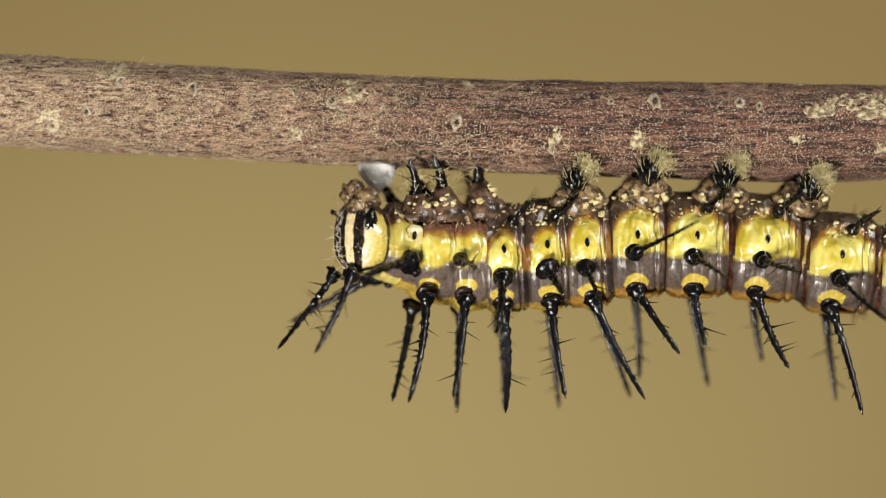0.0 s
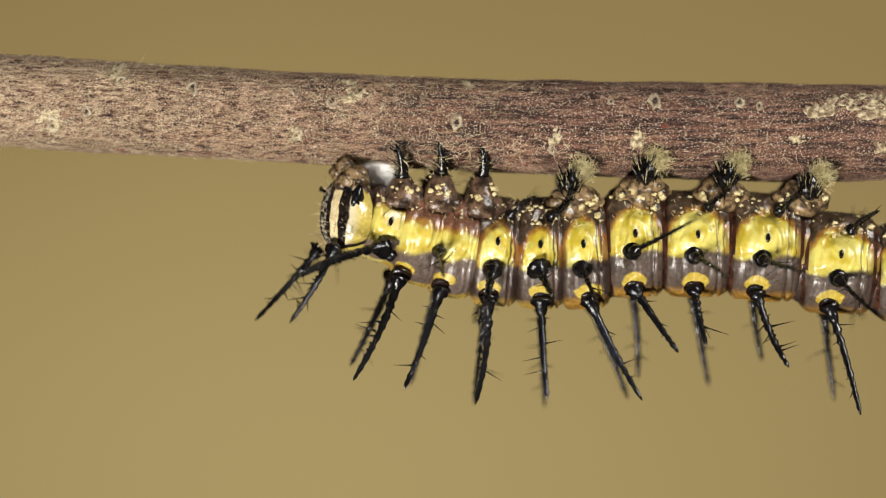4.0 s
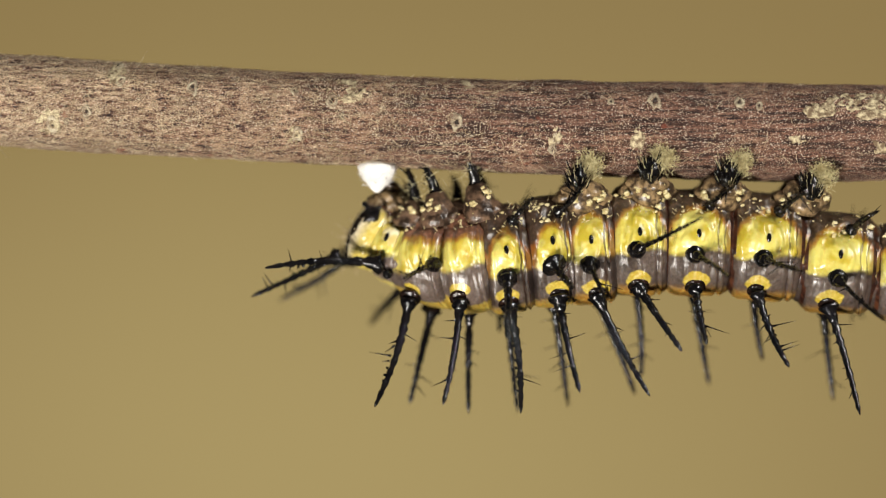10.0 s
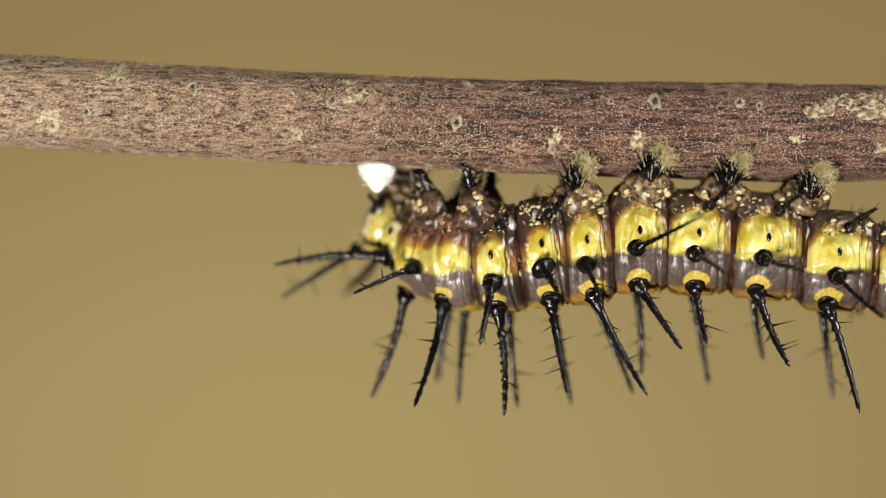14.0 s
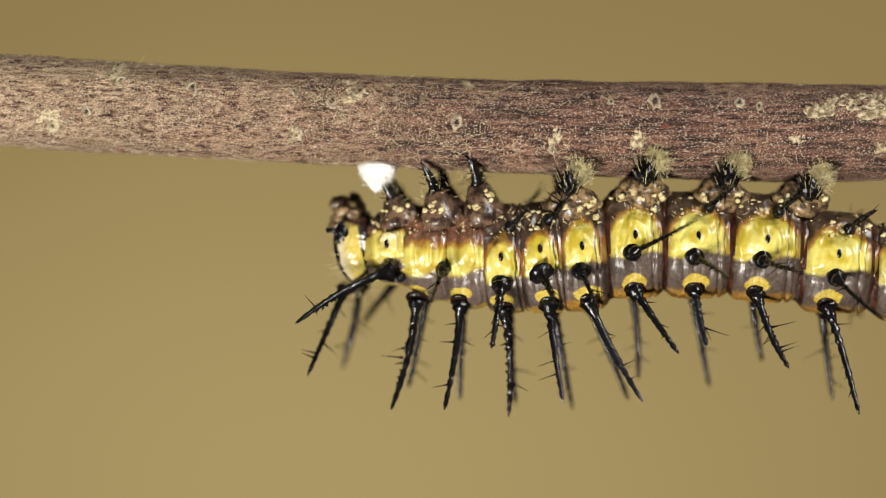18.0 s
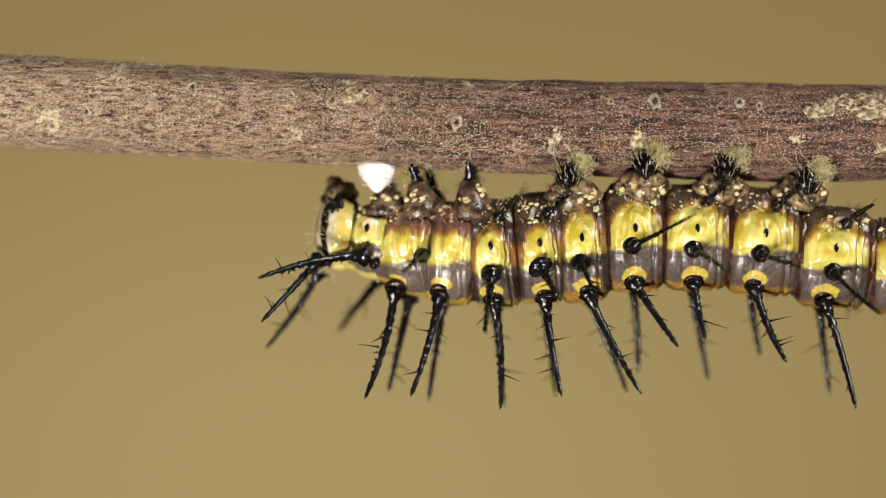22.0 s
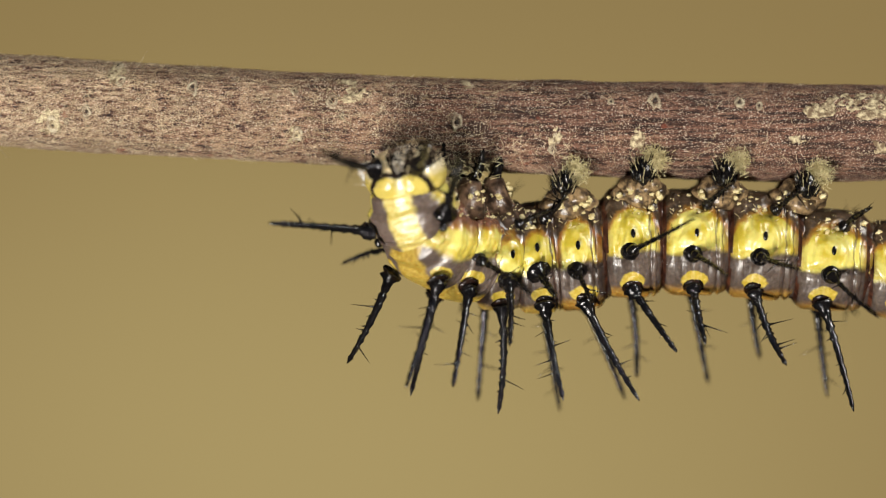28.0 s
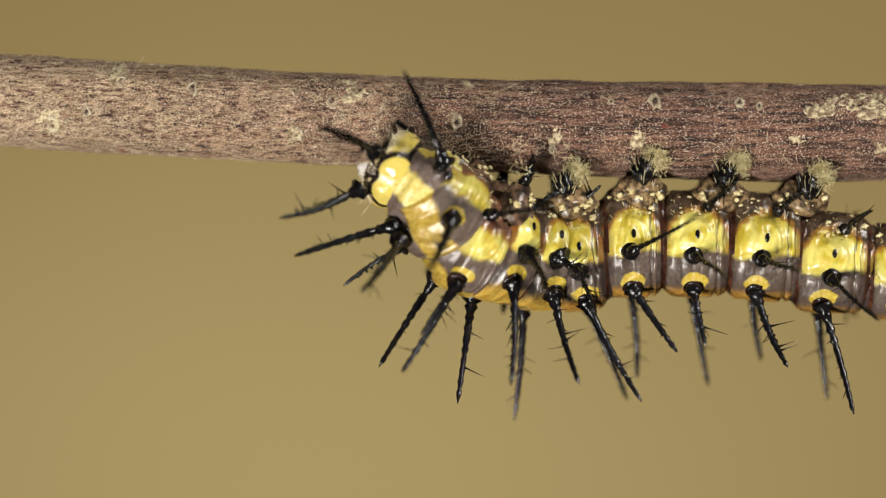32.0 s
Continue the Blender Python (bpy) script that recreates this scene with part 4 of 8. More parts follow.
        (24.75, pose(-0.003000, 0.000710, 0.002099, -36.2, 44.1, -12.7)),
        (25, pose(-0.003053, -0.004791, 0.002113, -46.1, 68.1, 34.9)),
        (25.12, pose(-0.003292, -0.002136, 0.002268, -33.1, 52.7, 14.9)),
        (25.25, pose(-0.003530, 0.000519, 0.002424, -16.8, 40.2, -4.6)),
        (25.38, pose(-0.003768, 0.003174, 0.002580, 1.5, 32.4, -25.1)),
        (25.5, pose(-0.004006, 0.005829, 0.002736, 21.0, 30.4, -46.3)),
        (26.4, pose(-0.004904, 0.000185, 0.001660, -0.1, 16.0, -9.8)),
        (26.7, pose(-0.002857, 0.000987, 0.002231, 8.4, 40.8, -56.3)),
        (27.3, pose(-0.004266, 0.000374, 0.001714, -0.4, 25.9, -20.1)),
        (27.5, pose(-0.004186, 0.004751, 0.001703, 9.3, 22.0, -15.8)),
        (27.75, pose(-0.003081, 0.000043, 0.002731, -13.3, 43.5, 17.9)),
        (28, pose(-0.001976, -0.004664, 0.003758, -16.5, 71.9, 61.5)),
        (28.3, pose(-0.004368, -0.003998, 0.003575, -1.3, 46.8, 47.3)),
        (28.5, pose(-0.004458, -0.003241, 0.001645, -36.3, 17.5, 45.2)),
        (28.75, pose(-0.003663, 0.001208, 0.002414, -2.7, 23.3, -3.5)),
        (29, pose(-0.002867, 0.005658, 0.003183, 18.2, 50.9, -51.1)),
        (29.5, pose(-0.004769, 0.004737, 0.002254, 13.5, 33.1, -44.7)),
        (30, pose(-0.005589, 0.004388, 0.003620, 17.9, 57.8, -35.7)),
        (30.25, pose(-0.004864, -0.000248, 0.003404, -1.3, 53.3, 14.0)),
        (30.5, pose(-0.004139, -0.004885, 0.003189, -19.9, 58.8, 64.0)),
        (31, pose(-0.002207, -0.004813, 0.005675, -44.2, 43.7, 19.4)),
        (31.25, pose(-0.001645, 0.001839, 0.004470, -31.5, 34.3, -28.4)),
        (31.5, pose(-0.001083, 0.008492, 0.003264, -14.9, 35.2, -74.8)),
        (31.75, pose(-0.001849, 0.002475, 0.003669, -41.8, 23.9, -42.7)),
        (32, pose(-0.002614, -0.003542, 0.004073, -70.2, 27.3, -9.7)),
    ])
    walk(RINGS["T1"], [
        (0, pose(-0.002464, -0.001126, -0.000186, -9.9, 8.1, 22.8)),
        (0.3, pose(-0.002849, -0.001236, 0.001838, -2.3, 24.1, 23.8)),
        (0.5, pose(-0.002692, -0.002077, -0.000045, -14.2, 11.3, 31.0)),
        (0.8, pose(-0.003249, -0.000297, 0.000246, -0.5, 9.6, 5.4)),
        (1, pose(-0.002775, -0.000022, -0.000396, -18.7, -3.1, -1.7)),
        (1.3, pose(-0.003279, -0.000081, 0.000679, -0.1, 8.6, 2.0)),
        (1.5, pose(-0.001883, -0.000962, -0.000457, -12.4, 11.3, 19.9)),
        (1.8, pose(-0.003153, -0.000854, 0.000870, 0.3, 10.0, 16.3)),
        (2, pose(-0.002324, -0.002045, 0.000249, -13.1, 18.7, 38.0)),
        (2.3, pose(-0.003322, -0.000000, 0.000429, 0.0, 10.3, 0.0)),
        (2.5, pose(-0.002569, 0.000831, -0.000041, -11.4, 4.2, -16.9)),
        (2.8, pose(-0.003456, -0.000284, 0.000618, -0.3, 10.2, 4.9)),
        (3, pose(-0.002265, -0.000002, -0.000348, -9.1, 2.9, -2.3)),
        (3.3, pose(-0.003343, -0.000732, 0.001206, 0.3, 12.2, 14.1)),
        (3.5, pose(-0.002244, -0.002532, 0.000278, -15.0, 18.6, 35.2)),
        (3.8, pose(-0.003367, -0.000081, 0.000644, -0.1, 9.7, 2.1)),
        (4.1, pose(-0.003232, -0.000729, 0.001002, -0.3, 12.2, 14.9)),
        (4.4, pose(-0.003337, 0.000122, 0.000588, 0.2, 8.4, -5.1)),
        (4.7, pose(-0.002972, -0.001068, 0.001331, -1.0, 16.5, 20.2)),
        (5, pose(-0.003336, -0.000000, 0.000627, 0.0, 9.5, 0.0)),
        (5.3, pose(-0.003014, -0.000849, 0.001104, 0.0, 11.9, 15.8)),
        (5.5, pose(-0.002469, -0.000209, 0.000339, -9.1, 12.4, 16.4)),
        (5.8, pose(-0.003120, -0.001137, 0.001044, 0.4, 10.9, 21.6)),
        (6, pose(-0.002237, -0.001042, -0.000032, -21.0, 4.6, 8.6)),
        (6.3, pose(-0.003348, -0.000814, 0.001011, -0.2, 11.3, 16.3)),
        (6.5, pose(-0.002810, 0.000604, -0.000308, -12.9, -1.9, -7.3)),
        (6.8, pose(-0.003280, -0.000732, 0.000988, -0.3, 12.6, 15.0)),
        (7, pose(-0.002036, -0.002576, 0.000209, -10.4, 32.8, 45.1)),
        (7.5, pose(-0.002554, -0.001073, -0.000222, -6.4, 6.0, 25.4)),
        (7.8, pose(-0.003144, -0.000089, 0.000601, -0.3, 13.4, 2.2)),
        (8, pose(-0.002374, -0.002319, 0.000466, -16.1, 20.6, 39.2)),
        (8.3, pose(-0.003538, 0.000078, 0.000879, -0.1, 8.0, -1.9)),
        (8.5, pose(-0.002877, 0.001509, -0.000009, -11.2, 7.9, -17.0)),
        (8.8, pose(-0.003262, -0.000940, 0.001056, 0.3, 10.5, 17.7)),
        (9, pose(-0.002544, -0.000512, -0.000131, -17.3, -2.2, 3.9)),
        (9.3, pose(-0.003280, -0.000287, 0.000861, -0.1, 10.5, 5.2)),
        (9.5, pose(-0.002527, -0.000918, -0.000072, -12.3, 15.4, 31.9)),
        (9.8, pose(-0.003388, 0.000078, 0.000552, -0.1, 4.6, -1.9)),
        (10, pose(-0.002214, 0.001267, -0.000470, -15.3, 15.3, -25.8)),
        (10.3, pose(-0.003310, -0.000712, 0.000336, 0.6, 4.6, 14.4)),
        (10.5, pose(-0.001999, -0.003090, 0.000230, -5.9, 31.2, 49.1)),
        (10.75, pose(-0.002093, -0.000971, -0.000322, -15.5, 22.1, 7.6)),
        (11, pose(-0.002188, 0.001148, -0.000875, -16.4, 9.5, -29.7)),
        (11.3, pose(-0.003224, 0.000203, 0.000582, 4.8, 12.3, -8.7)),
        (11.5, pose(-0.002443, 0.000024, -0.000005, -6.5, 0.6, -5.2)),
        (11.8, pose(-0.003327, -0.000265, 0.000821, -0.3, 10.2, 5.2)),
        (12, pose(-0.002281, 0.001531, -0.000540, -15.0, 12.8, -27.1)),
        (12.3, pose(-0.003001, -0.001131, 0.001383, -0.3, 14.5, 23.0)),
        (12.5, pose(-0.002268, -0.002434, 0.000464, -15.9, 19.3, 34.6)),
        (12.8, pose(-0.003678, -0.000078, 0.000834, -0.1, 8.7, 1.8)),
        (13, pose(-0.003031, 0.001169, -0.000421, -13.7, 3.4, -18.0)),
        (13.3, pose(-0.003656, 0.000041, 0.001005, 0.3, 10.4, -2.9)),
        (13.5, pose(-0.002856, -0.001530, 0.000086, -11.9, 19.5, 19.7)),
        (14, pose(-0.001321, 0.003327, 0.000126, -9.1, 17.1, -43.0)),
        (14.3, pose(-0.003337, -0.000837, 0.000859, 0.2, 9.1, 15.4)),
        (14.5, pose(-0.002653, -0.002637, 0.000127, -10.3, 14.3, 40.6)),
        (14.8, pose(-0.003476, -0.000000, 0.000637, 0.0, 9.5, 0.0)),
        (15.4, pose(-0.003221, -0.000820, 0.001040, -0.2, 10.8, 16.6)),
        (15.7, pose(-0.003481, 0.000040, 0.000679, 0.2, 7.5, -2.9)),
        (16, pose(-0.002863, -0.001194, 0.001514, -1.8, 18.2, 22.4)),
        (16.3, pose(-0.003135, 0.000088, 0.000501, 0.8, 7.4, -6.4)),
        (16.5, pose(-0.002297, 0.001533, -0.000709, -4.2, 17.7, -25.4)),
        (16.75, pose(-0.002243, -0.000765, -0.000675, -6.2, 20.0, 10.7)),
        (17, pose(-0.002189, -0.003064, -0.000641, -6.3, 23.0, 47.4)),
        (17.3, pose(-0.002591, -0.002890, 0.002424, -0.4, 25.3, 41.1)),
        (17.5, pose(-0.002935, -0.001610, 0.000266, -18.7, 15.5, 26.1)),
        (17.8, pose(-0.003352, 0.000083, 0.000614, 0.2, 11.0, -2.1)),
        (18, pose(-0.002462, 0.001088, -0.000320, -2.5, -5.5, -9.4)),
        (18.3, pose(-0.003247, -0.000081, 0.001684, -0.1, 17.6, 2.0)),
        (18.5, pose(-0.002094, -0.000834, -0.000262, -11.0, 3.3, 24.8)),
        (18.8, pose(-0.002887, -0.003024, 0.000042, 1.4, -0.2, 36.8)),
        (19, pose(-0.003231, 0.001218, -0.000129, -6.5, 3.2, -5.2)),
        (19.3, pose(-0.003614, 0.000119, -0.000065, 0.0, 3.2, -4.9)),
        (19.5, pose(-0.002057, -0.000914, -0.000454, -9.3, 2.6, 26.9)),
        (19.8, pose(-0.003551, -0.000809, 0.000984, -0.5, 11.1, 15.3)),
        (20, pose(-0.002627, 0.000544, 0.000271, -24.3, 7.9, -3.0)),
        (20.25, pose(-0.002655, -0.000837, -0.000021, -17.3, 7.6, 25.9)),
        (20.5, pose(-0.002684, -0.002217, -0.000313, -11.3, 4.0, 54.6)),
        (20.75, pose(-0.002927, -0.001427, -0.000254, -14.0, 1.9, 26.1)),
        (21, pose(-0.003170, -0.000637, -0.000195, -15.3, -1.2, -2.2)),
        (21.3, pose(-0.002287, -0.003828, 0.000336, 3.8, 13.9, 40.0)),
        (21.5, pose(-0.002927, 0.002519, -0.000205, -0.5, 3.4, -10.5)),
        (21.8, pose(-0.002912, -0.002159, 0.001401, -0.2, 13.4, 39.3)),
        (22, pose(-0.003462, 0.001045, -0.000013, -15.4, 3.9, -14.5)),
        (22.3, pose(-0.002925, -0.002173, 0.001079, 1.1, 10.1, 29.8)),
        (22.5, pose(-0.003176, -0.000956, -0.000369, -12.8, 4.9, 30.0)),
        (22.8, pose(-0.002481, -0.003770, 0.003330, -3.6, 37.1, 44.4)),
        (23, pose(-0.003406, 0.000736, -0.000432, -6.5, 2.8, 10.7)),
        (23.3, pose(-0.003897, -0.000000, 0.001283, 0.0, 14.3, 0.0)),
        (23.5, pose(-0.003135, 0.001255, -0.000254, 0.1, 6.6, 8.3)),
        (23.8, pose(-0.003224, -0.000945, 0.001775, -0.8, 16.7, 19.3)),
        (24, pose(-0.003533, -0.000017, 0.000238, -14.7, 10.9, -16.9)),
        (24.3, pose(-0.003782, 0.000120, 0.000736, 0.4, 5.9, -4.7)),
        (24.5, pose(-0.001848, 0.004825, 0.000908, -10.9, 28.1, -55.8)),
        (24.75, pose(-0.002144, 0.000456, 0.000667, -7.6, 29.1, 2.8)),
        (25, pose(-0.002439, -0.003913, 0.000426, -4.9, 27.1, 61.0)),
        (25.12, pose(-0.002533, -0.001786, 0.000717, 1.3, 24.6, 32.3)),
        (25.25, pose(-0.002628, 0.000341, 0.001009, 8.0, 25.0, 3.8)),
        (25.38, pose(-0.002722, 0.002468, 0.001300, 13.8, 28.4, -25.0)),
        (25.5, pose(-0.002816, 0.004595, 0.001591, 17.2, 33.8, -54.7)),
        (26.4, pose(-0.003094, -0.000093, 0.000990, 0.2, 16.4, -7.2)),
        (26.7, pose(-0.002019, -0.000148, 0.000886, 8.6, 37.7, -49.0)),
        (27.3, pose(-0.002660, -0.000165, 0.000765, 0.5, 24.3, -16.0)),
        (27.5, pose(-0.002321, 0.004296, 0.000886, 12.3, 11.8, -13.8)),
        (27.75, pose(-0.001954, 0.000126, 0.001329, -10.4, 28.5, 18.6)),
        (28, pose(-0.001587, -0.004044, 0.001772, -22.6, 54.0, 50.7)),
        (28.3, pose(-0.003292, -0.003057, 0.002184, -5.8, 34.7, 36.9)),
        (28.5, pose(-0.003006, -0.002051, 0.000959, -18.7, 12.5, 36.3)),
        (28.75, pose(-0.002453, 0.001331, 0.001418, 3.9, 15.6, -4.4)),
        (29, pose(-0.001901, 0.004714, 0.001877, 19.9, 32.2, -44.0)),
        (29.5, pose(-0.003421, 0.003466, 0.001040, 13.9, 22.3, -54.0)),
        (30, pose(-0.004377, 0.003814, 0.002204, 26.7, 30.7, -24.1)),
        (30.25, pose(-0.003947, -0.000042, 0.001843, -4.1, 18.8, 8.6)),
        (30.5, pose(-0.003517, -0.003898, 0.001482, -36.1, 24.7, 42.4)),
        (31, pose(-0.000873, -0.004424, 0.004221, -56.2, 48.2, 21.7)),
        (31.25, pose(-0.000784, 0.001270, 0.003116, -38.1, 34.1, -27.0)),
        (31.5, pose(-0.000695, 0.006963, 0.002010, -14.5, 34.9, -74.2)),
        (31.75, pose(-0.000825, 0.001593, 0.002480, -44.7, 27.4, -36.2)),
        (32, pose(-0.000955, -0.003778, 0.002950, -74.2, 37.7, 1.4)),
    ])
    walk(RINGS["T2"], [
        (0, pose(-0.000626, -0.000500, -0.000494, -11.0, -0.1, 14.1)),
        (0.3, pose(-0.001125, -0.000618, 0.001073, -3.2, 20.5, 15.8)),
        (0.5, pose(-0.000840, -0.001225, -0.000294, -9.9, 0.8, 18.7)),
        (0.8, pose(-0.001301, -0.000144, -0.000027, -0.5, 6.3, 3.6)),
        (1, pose(-0.000712, -0.000010, -0.000391, -13.0, -3.1, 2.3)),
        (1.3, pose(-0.001282, -0.000027, 0.000378, -0.1, 8.1, 1.1)),
        (1.5, pose(-0.000334, -0.000447, -0.000672, -12.3, 1.6, 13.3)),
        (1.8, pose(-0.001246, -0.000401, 0.000507, -0.2, 10.3, 10.6)),
        (2, pose(-0.000697, -0.001020, -0.000256, -10.6, 7.4, 25.5)),
        (2.3, pose(-0.001356, 0.000000, 0.000113, 0.0, 7.7, 0.0)),
        (2.5, pose(-0.000733, 0.000388, -0.000249, -6.6, 0.7, -9.0)),
        (2.8, pose(-0.001459, -0.000143, 0.000285, -0.4, 8.4, 3.3)),
        (3, pose(-0.000523, -0.000058, -0.000442, -6.1, -2.6, -1.1)),
        (3.3, pose(-0.001407, -0.000340, 0.000754, -0.3, 12.8, 9.0)),
        (3.5, pose(-0.000699, -0.001526, -0.000247, -9.5, 6.8, 28.4)),
        (3.8, pose(-0.001385, -0.000027, 0.000308, -0.1, 9.1, 1.2)),
        (4.1, pose(-0.001308, -0.000323, 0.000571, -0.8, 11.8, 9.3)),
        (4.4, pose(-0.001341, -0.000005, 0.000290, 0.4, 8.1, -2.4)),
        (4.7, pose(-0.001126, -0.000519, 0.000775, -1.6, 15.0, 13.2)),
        (5, pose(-0.001320, 0.000000, 0.000303, 0.0, 8.4, 0.0)),
        (5.3, pose(-0.001098, -0.000407, 0.000676, -0.5, 11.9, 10.3)),
        (5.5, pose(-0.000419, 0.000197, -0.000078, -9.6, 7.3, 6.5)),
        (5.8, pose(-0.001244, -0.000539, 0.000643, -0.3, 11.3, 14.0)),
        (6, pose(-0.000613, -0.000657, -0.000239, -13.7, 4.5, 16.9)),
        (6.3, pose(-0.001413, -0.000365, 0.000602, -0.7, 11.2, 10.2)),
        (6.5, pose(-0.000687, 0.000381, -0.000344, -6.5, -0.2, -5.0)),
        (6.8, pose(-0.001364, -0.000323, 0.000545, -0.8, 12.2, 9.4)),
        (7, pose(-0.000729, -0.001478, -0.000550, -11.9, 8.4, 32.1)),
        (7.5, pose(-0.000649, -0.000413, -0.000371, -7.5, -0.2, 12.9)),
        (7.8, pose(-0.001224, -0.000030, 0.000200, -0.4, 9.9, 1.3)),
        (8, pose(-0.000799, -0.001290, -0.000102, -13.4, 9.4, 25.9)),
        (8.3, pose(-0.001508, 0.000027, 0.000565, 0.0, 8.9, -1.1)),
        (8.5, pose(-0.000816, 0.000912, -0.000260, -2.8, 1.1, -15.5)),
        (8.8, pose(-0.001351, -0.000446, 0.000669, -0.2, 10.9, 11.5)),
        (9, pose(-0.000837, -0.000326, -0.000272, -12.6, 1.2, 8.1)),
        (9.3, pose(-0.001322, -0.000139, 0.000498, -0.2, 9.9, 3.5)),
        (9.5, pose(-0.000632, -0.000151, -0.000450, -14.3, 5.0, 13.4)),
        (9.8, pose(-0.001339, 0.000026, 0.000361, -0.0, 5.6, -1.1)),
        (10, pose(-0.000385, 0.000448, -0.000710, -9.3, -0.5, -22.4)),
        (10.3, pose(-0.001337, -0.000311, 0.000150, 0.2, 5.4, 8.9)),
        (10.5, pose(-0.000513, -0.001730, -0.000571, -6.7, 9.7, 37.7)),
        (10.75, pose(-0.000450, -0.000746, -0.000747, -10.5, 2.2, 6.7)),
        (11, pose(-0.000388, 0.000238, -0.000924, -9.9, -6.2, -24.0)),
        (11.3, pose(-0.001272, -0.000010, 0.000209, 4.1, 9.0, -4.2)),
        (11.5, pose(-0.000739, -0.000041, -0.000161, -3.4, -1.4, 2.1)),
        (11.8, pose(-0.001318, -0.000119, 0.000472, -0.4, 9.1, 3.2)),
        (12, pose(-0.000536, 0.000636, -0.000732, -7.6, -2.6, -26.6)),
        (12.3, pose(-0.001164, -0.000512, 0.000872, -1.1, 14.2, 14.5)),
        (12.5, pose(-0.000689, -0.001381, -0.000077, -11.3, 8.2, 30.8)),
        (12.8, pose(-0.001622, -0.000028, 0.000512, -0.1, 8.6, 1.0)),
        (13, pose(-0.000858, 0.000603, -0.000463, -4.7, -0.8, -12.7)),
        (13.3, pose(-0.001619, -0.000026, 0.000628, 0.4, 10.0, -1.2)),
        (13.5, pose(-0.001130, -0.000938, -0.000420, -10.9, 3.4, 16.5)),
        (14, pose(-0.000103, 0.001957, -0.000326, -0.2, 8.1, -50.6)),
        (14.3, pose(-0.001389, -0.000402, 0.000525, -0.2, 9.3, 10.0)),
        (14.5, pose(-0.000800, -0.001394, -0.000268, -9.5, 5.6, 29.7)),
        (14.8, pose(-0.001476, 0.000000, 0.000316, 0.0, 8.4, 0.0)),
        (15.4, pose(-0.001296, -0.000363, 0.000654, -0.7, 10.6, 10.4)),
        (15.7, pose(-0.001444, -0.000029, 0.000409, 0.3, 7.2, -1.2)),
        (16, pose(-0.001055, -0.000588, 0.000922, -2.5, 15.6, 14.8)),
        (16.3, pose(-0.001151, -0.000063, 0.000262, 0.8, 6.0, -2.7)),
        (16.5, pose(-0.000373, 0.000577, -0.000957, -6.7, -4.8, -27.9)),
        (16.75, pose(-0.000554, -0.000579, -0.001051, -8.2, -2.5, 4.7)),
        (17, pose(-0.000735, -0.001734, -0.001145, -8.3, 0.2, 37.2)),
        (17.3, pose(-0.001077, -0.001782, 0.001555, -1.5, 23.5, 31.4)),
        (17.5, pose(-0.001007, -0.000797, -0.000193, -14.4, 7.0, 20.1)),
        (17.8, pose(-0.001385, 0.000027, 0.000252, 0.2, 9.4, -1.2)),
        (18, pose(-0.000470, 0.000747, -0.000337, 4.2, -0.6, -10.1)),
        (18.3, pose(-0.001308, -0.000028, 0.001048, -0.2, 17.7, 1.2)),
        (18.5, pose(-0.000545, -0.000230, -0.000432, -11.5, 1.0, 13.6)),
        (18.8, pose(-0.001195, -0.001898, -0.000006, 1.1, 2.3, 30.1)),
        (19, pose(-0.001238, 0.000979, -0.000212, 2.9, -1.0, -8.7)),
        (19.3, pose(-0.001582, -0.000005, -0.000180, 0.1, 3.0, -2.3)),
        (19.5, pose(-0.000554, -0.000241, -0.000581, -9.1, 0.7, 16.4)),
        (19.8, pose(-0.001580, -0.000380, 0.000585, -0.9, 10.7, 9.6)),
        (20, pose(-0.000337, 0.000345, -0.000040, -6.3, 7.3, -7.1)),
        (20.25, pose(-0.000688, -0.000289, -0.000238, -8.0, 3.1, 8.9)),
        (20.5, pose(-0.001040, -0.000924, -0.000437, -10.8, -0.6, 24.9)),
        (20.75, pose(-0.001081, -0.000721, -0.000372, -10.4, -0.3, 16.7)),
        (21, pose(-0.001123, -0.000518, -0.000307, -10.1, 0.0, 8.4)),
        (21.3, pose(-0.000770, -0.002585, -0.000033, 2.2, 7.7, 37.3)),
        (21.5, pose(-0.001145, 0.001975, -0.000418, 4.4, 3.4, -22.1)),
        (21.8, pose(-0.001277, -0.001110, 0.000931, -1.4, 12.9, 26.4)),
        (22, pose(-0.001422, 0.000538, -0.000134, -6.8, -0.8, -13.7)),
        (22.3, pose(-0.001180, -0.001293, 0.000712, 0.5, 10.4, 23.4)),
        (22.5, pose(-0.001276, -0.000185, -0.000453, -9.0, 0.8, 14.8)),
        (22.8, pose(-0.001115, -0.002595, 0.002134, -3.7, 30.2, 37.2)),
        (23, pose(-0.001395, 0.000799, -0.000488, -2.9, -1.9, -6.5)),
        (23.3, pose(-0.001863, 0.000000, 0.000795, 0.0, 12.4, 0.0)),
        (23.5, pose(-0.001457, 0.001296, -0.000448, 2.5, 1.1, -6.4)),
        (23.8, pose(-0.001377, -0.000427, 0.001205, -1.6, 15.6, 12.2)),
        (24, pose(-0.001653, -0.000394, -0.000078, -10.4, 2.4, -5.4)),
        (24.3, pose(-0.001720, 0.000002, 0.000533, 0.4, 5.1, -2.2)),
        (24.5, pose(-0.000651, 0.003192, 0.000099, -4.5, 14.2, -52.5)),
        (24.75, pose(-0.000930, 0.000390, -0.000066, -7.0, 12.3, -5.5)),
        (25, pose(-0.001209, -0.002413, -0.000231, -10.1, 12.7, 41.4)),
        (25.12, pose(-0.001286, -0.001046, -0.000021, -4.5, 11.5, 18.9)),
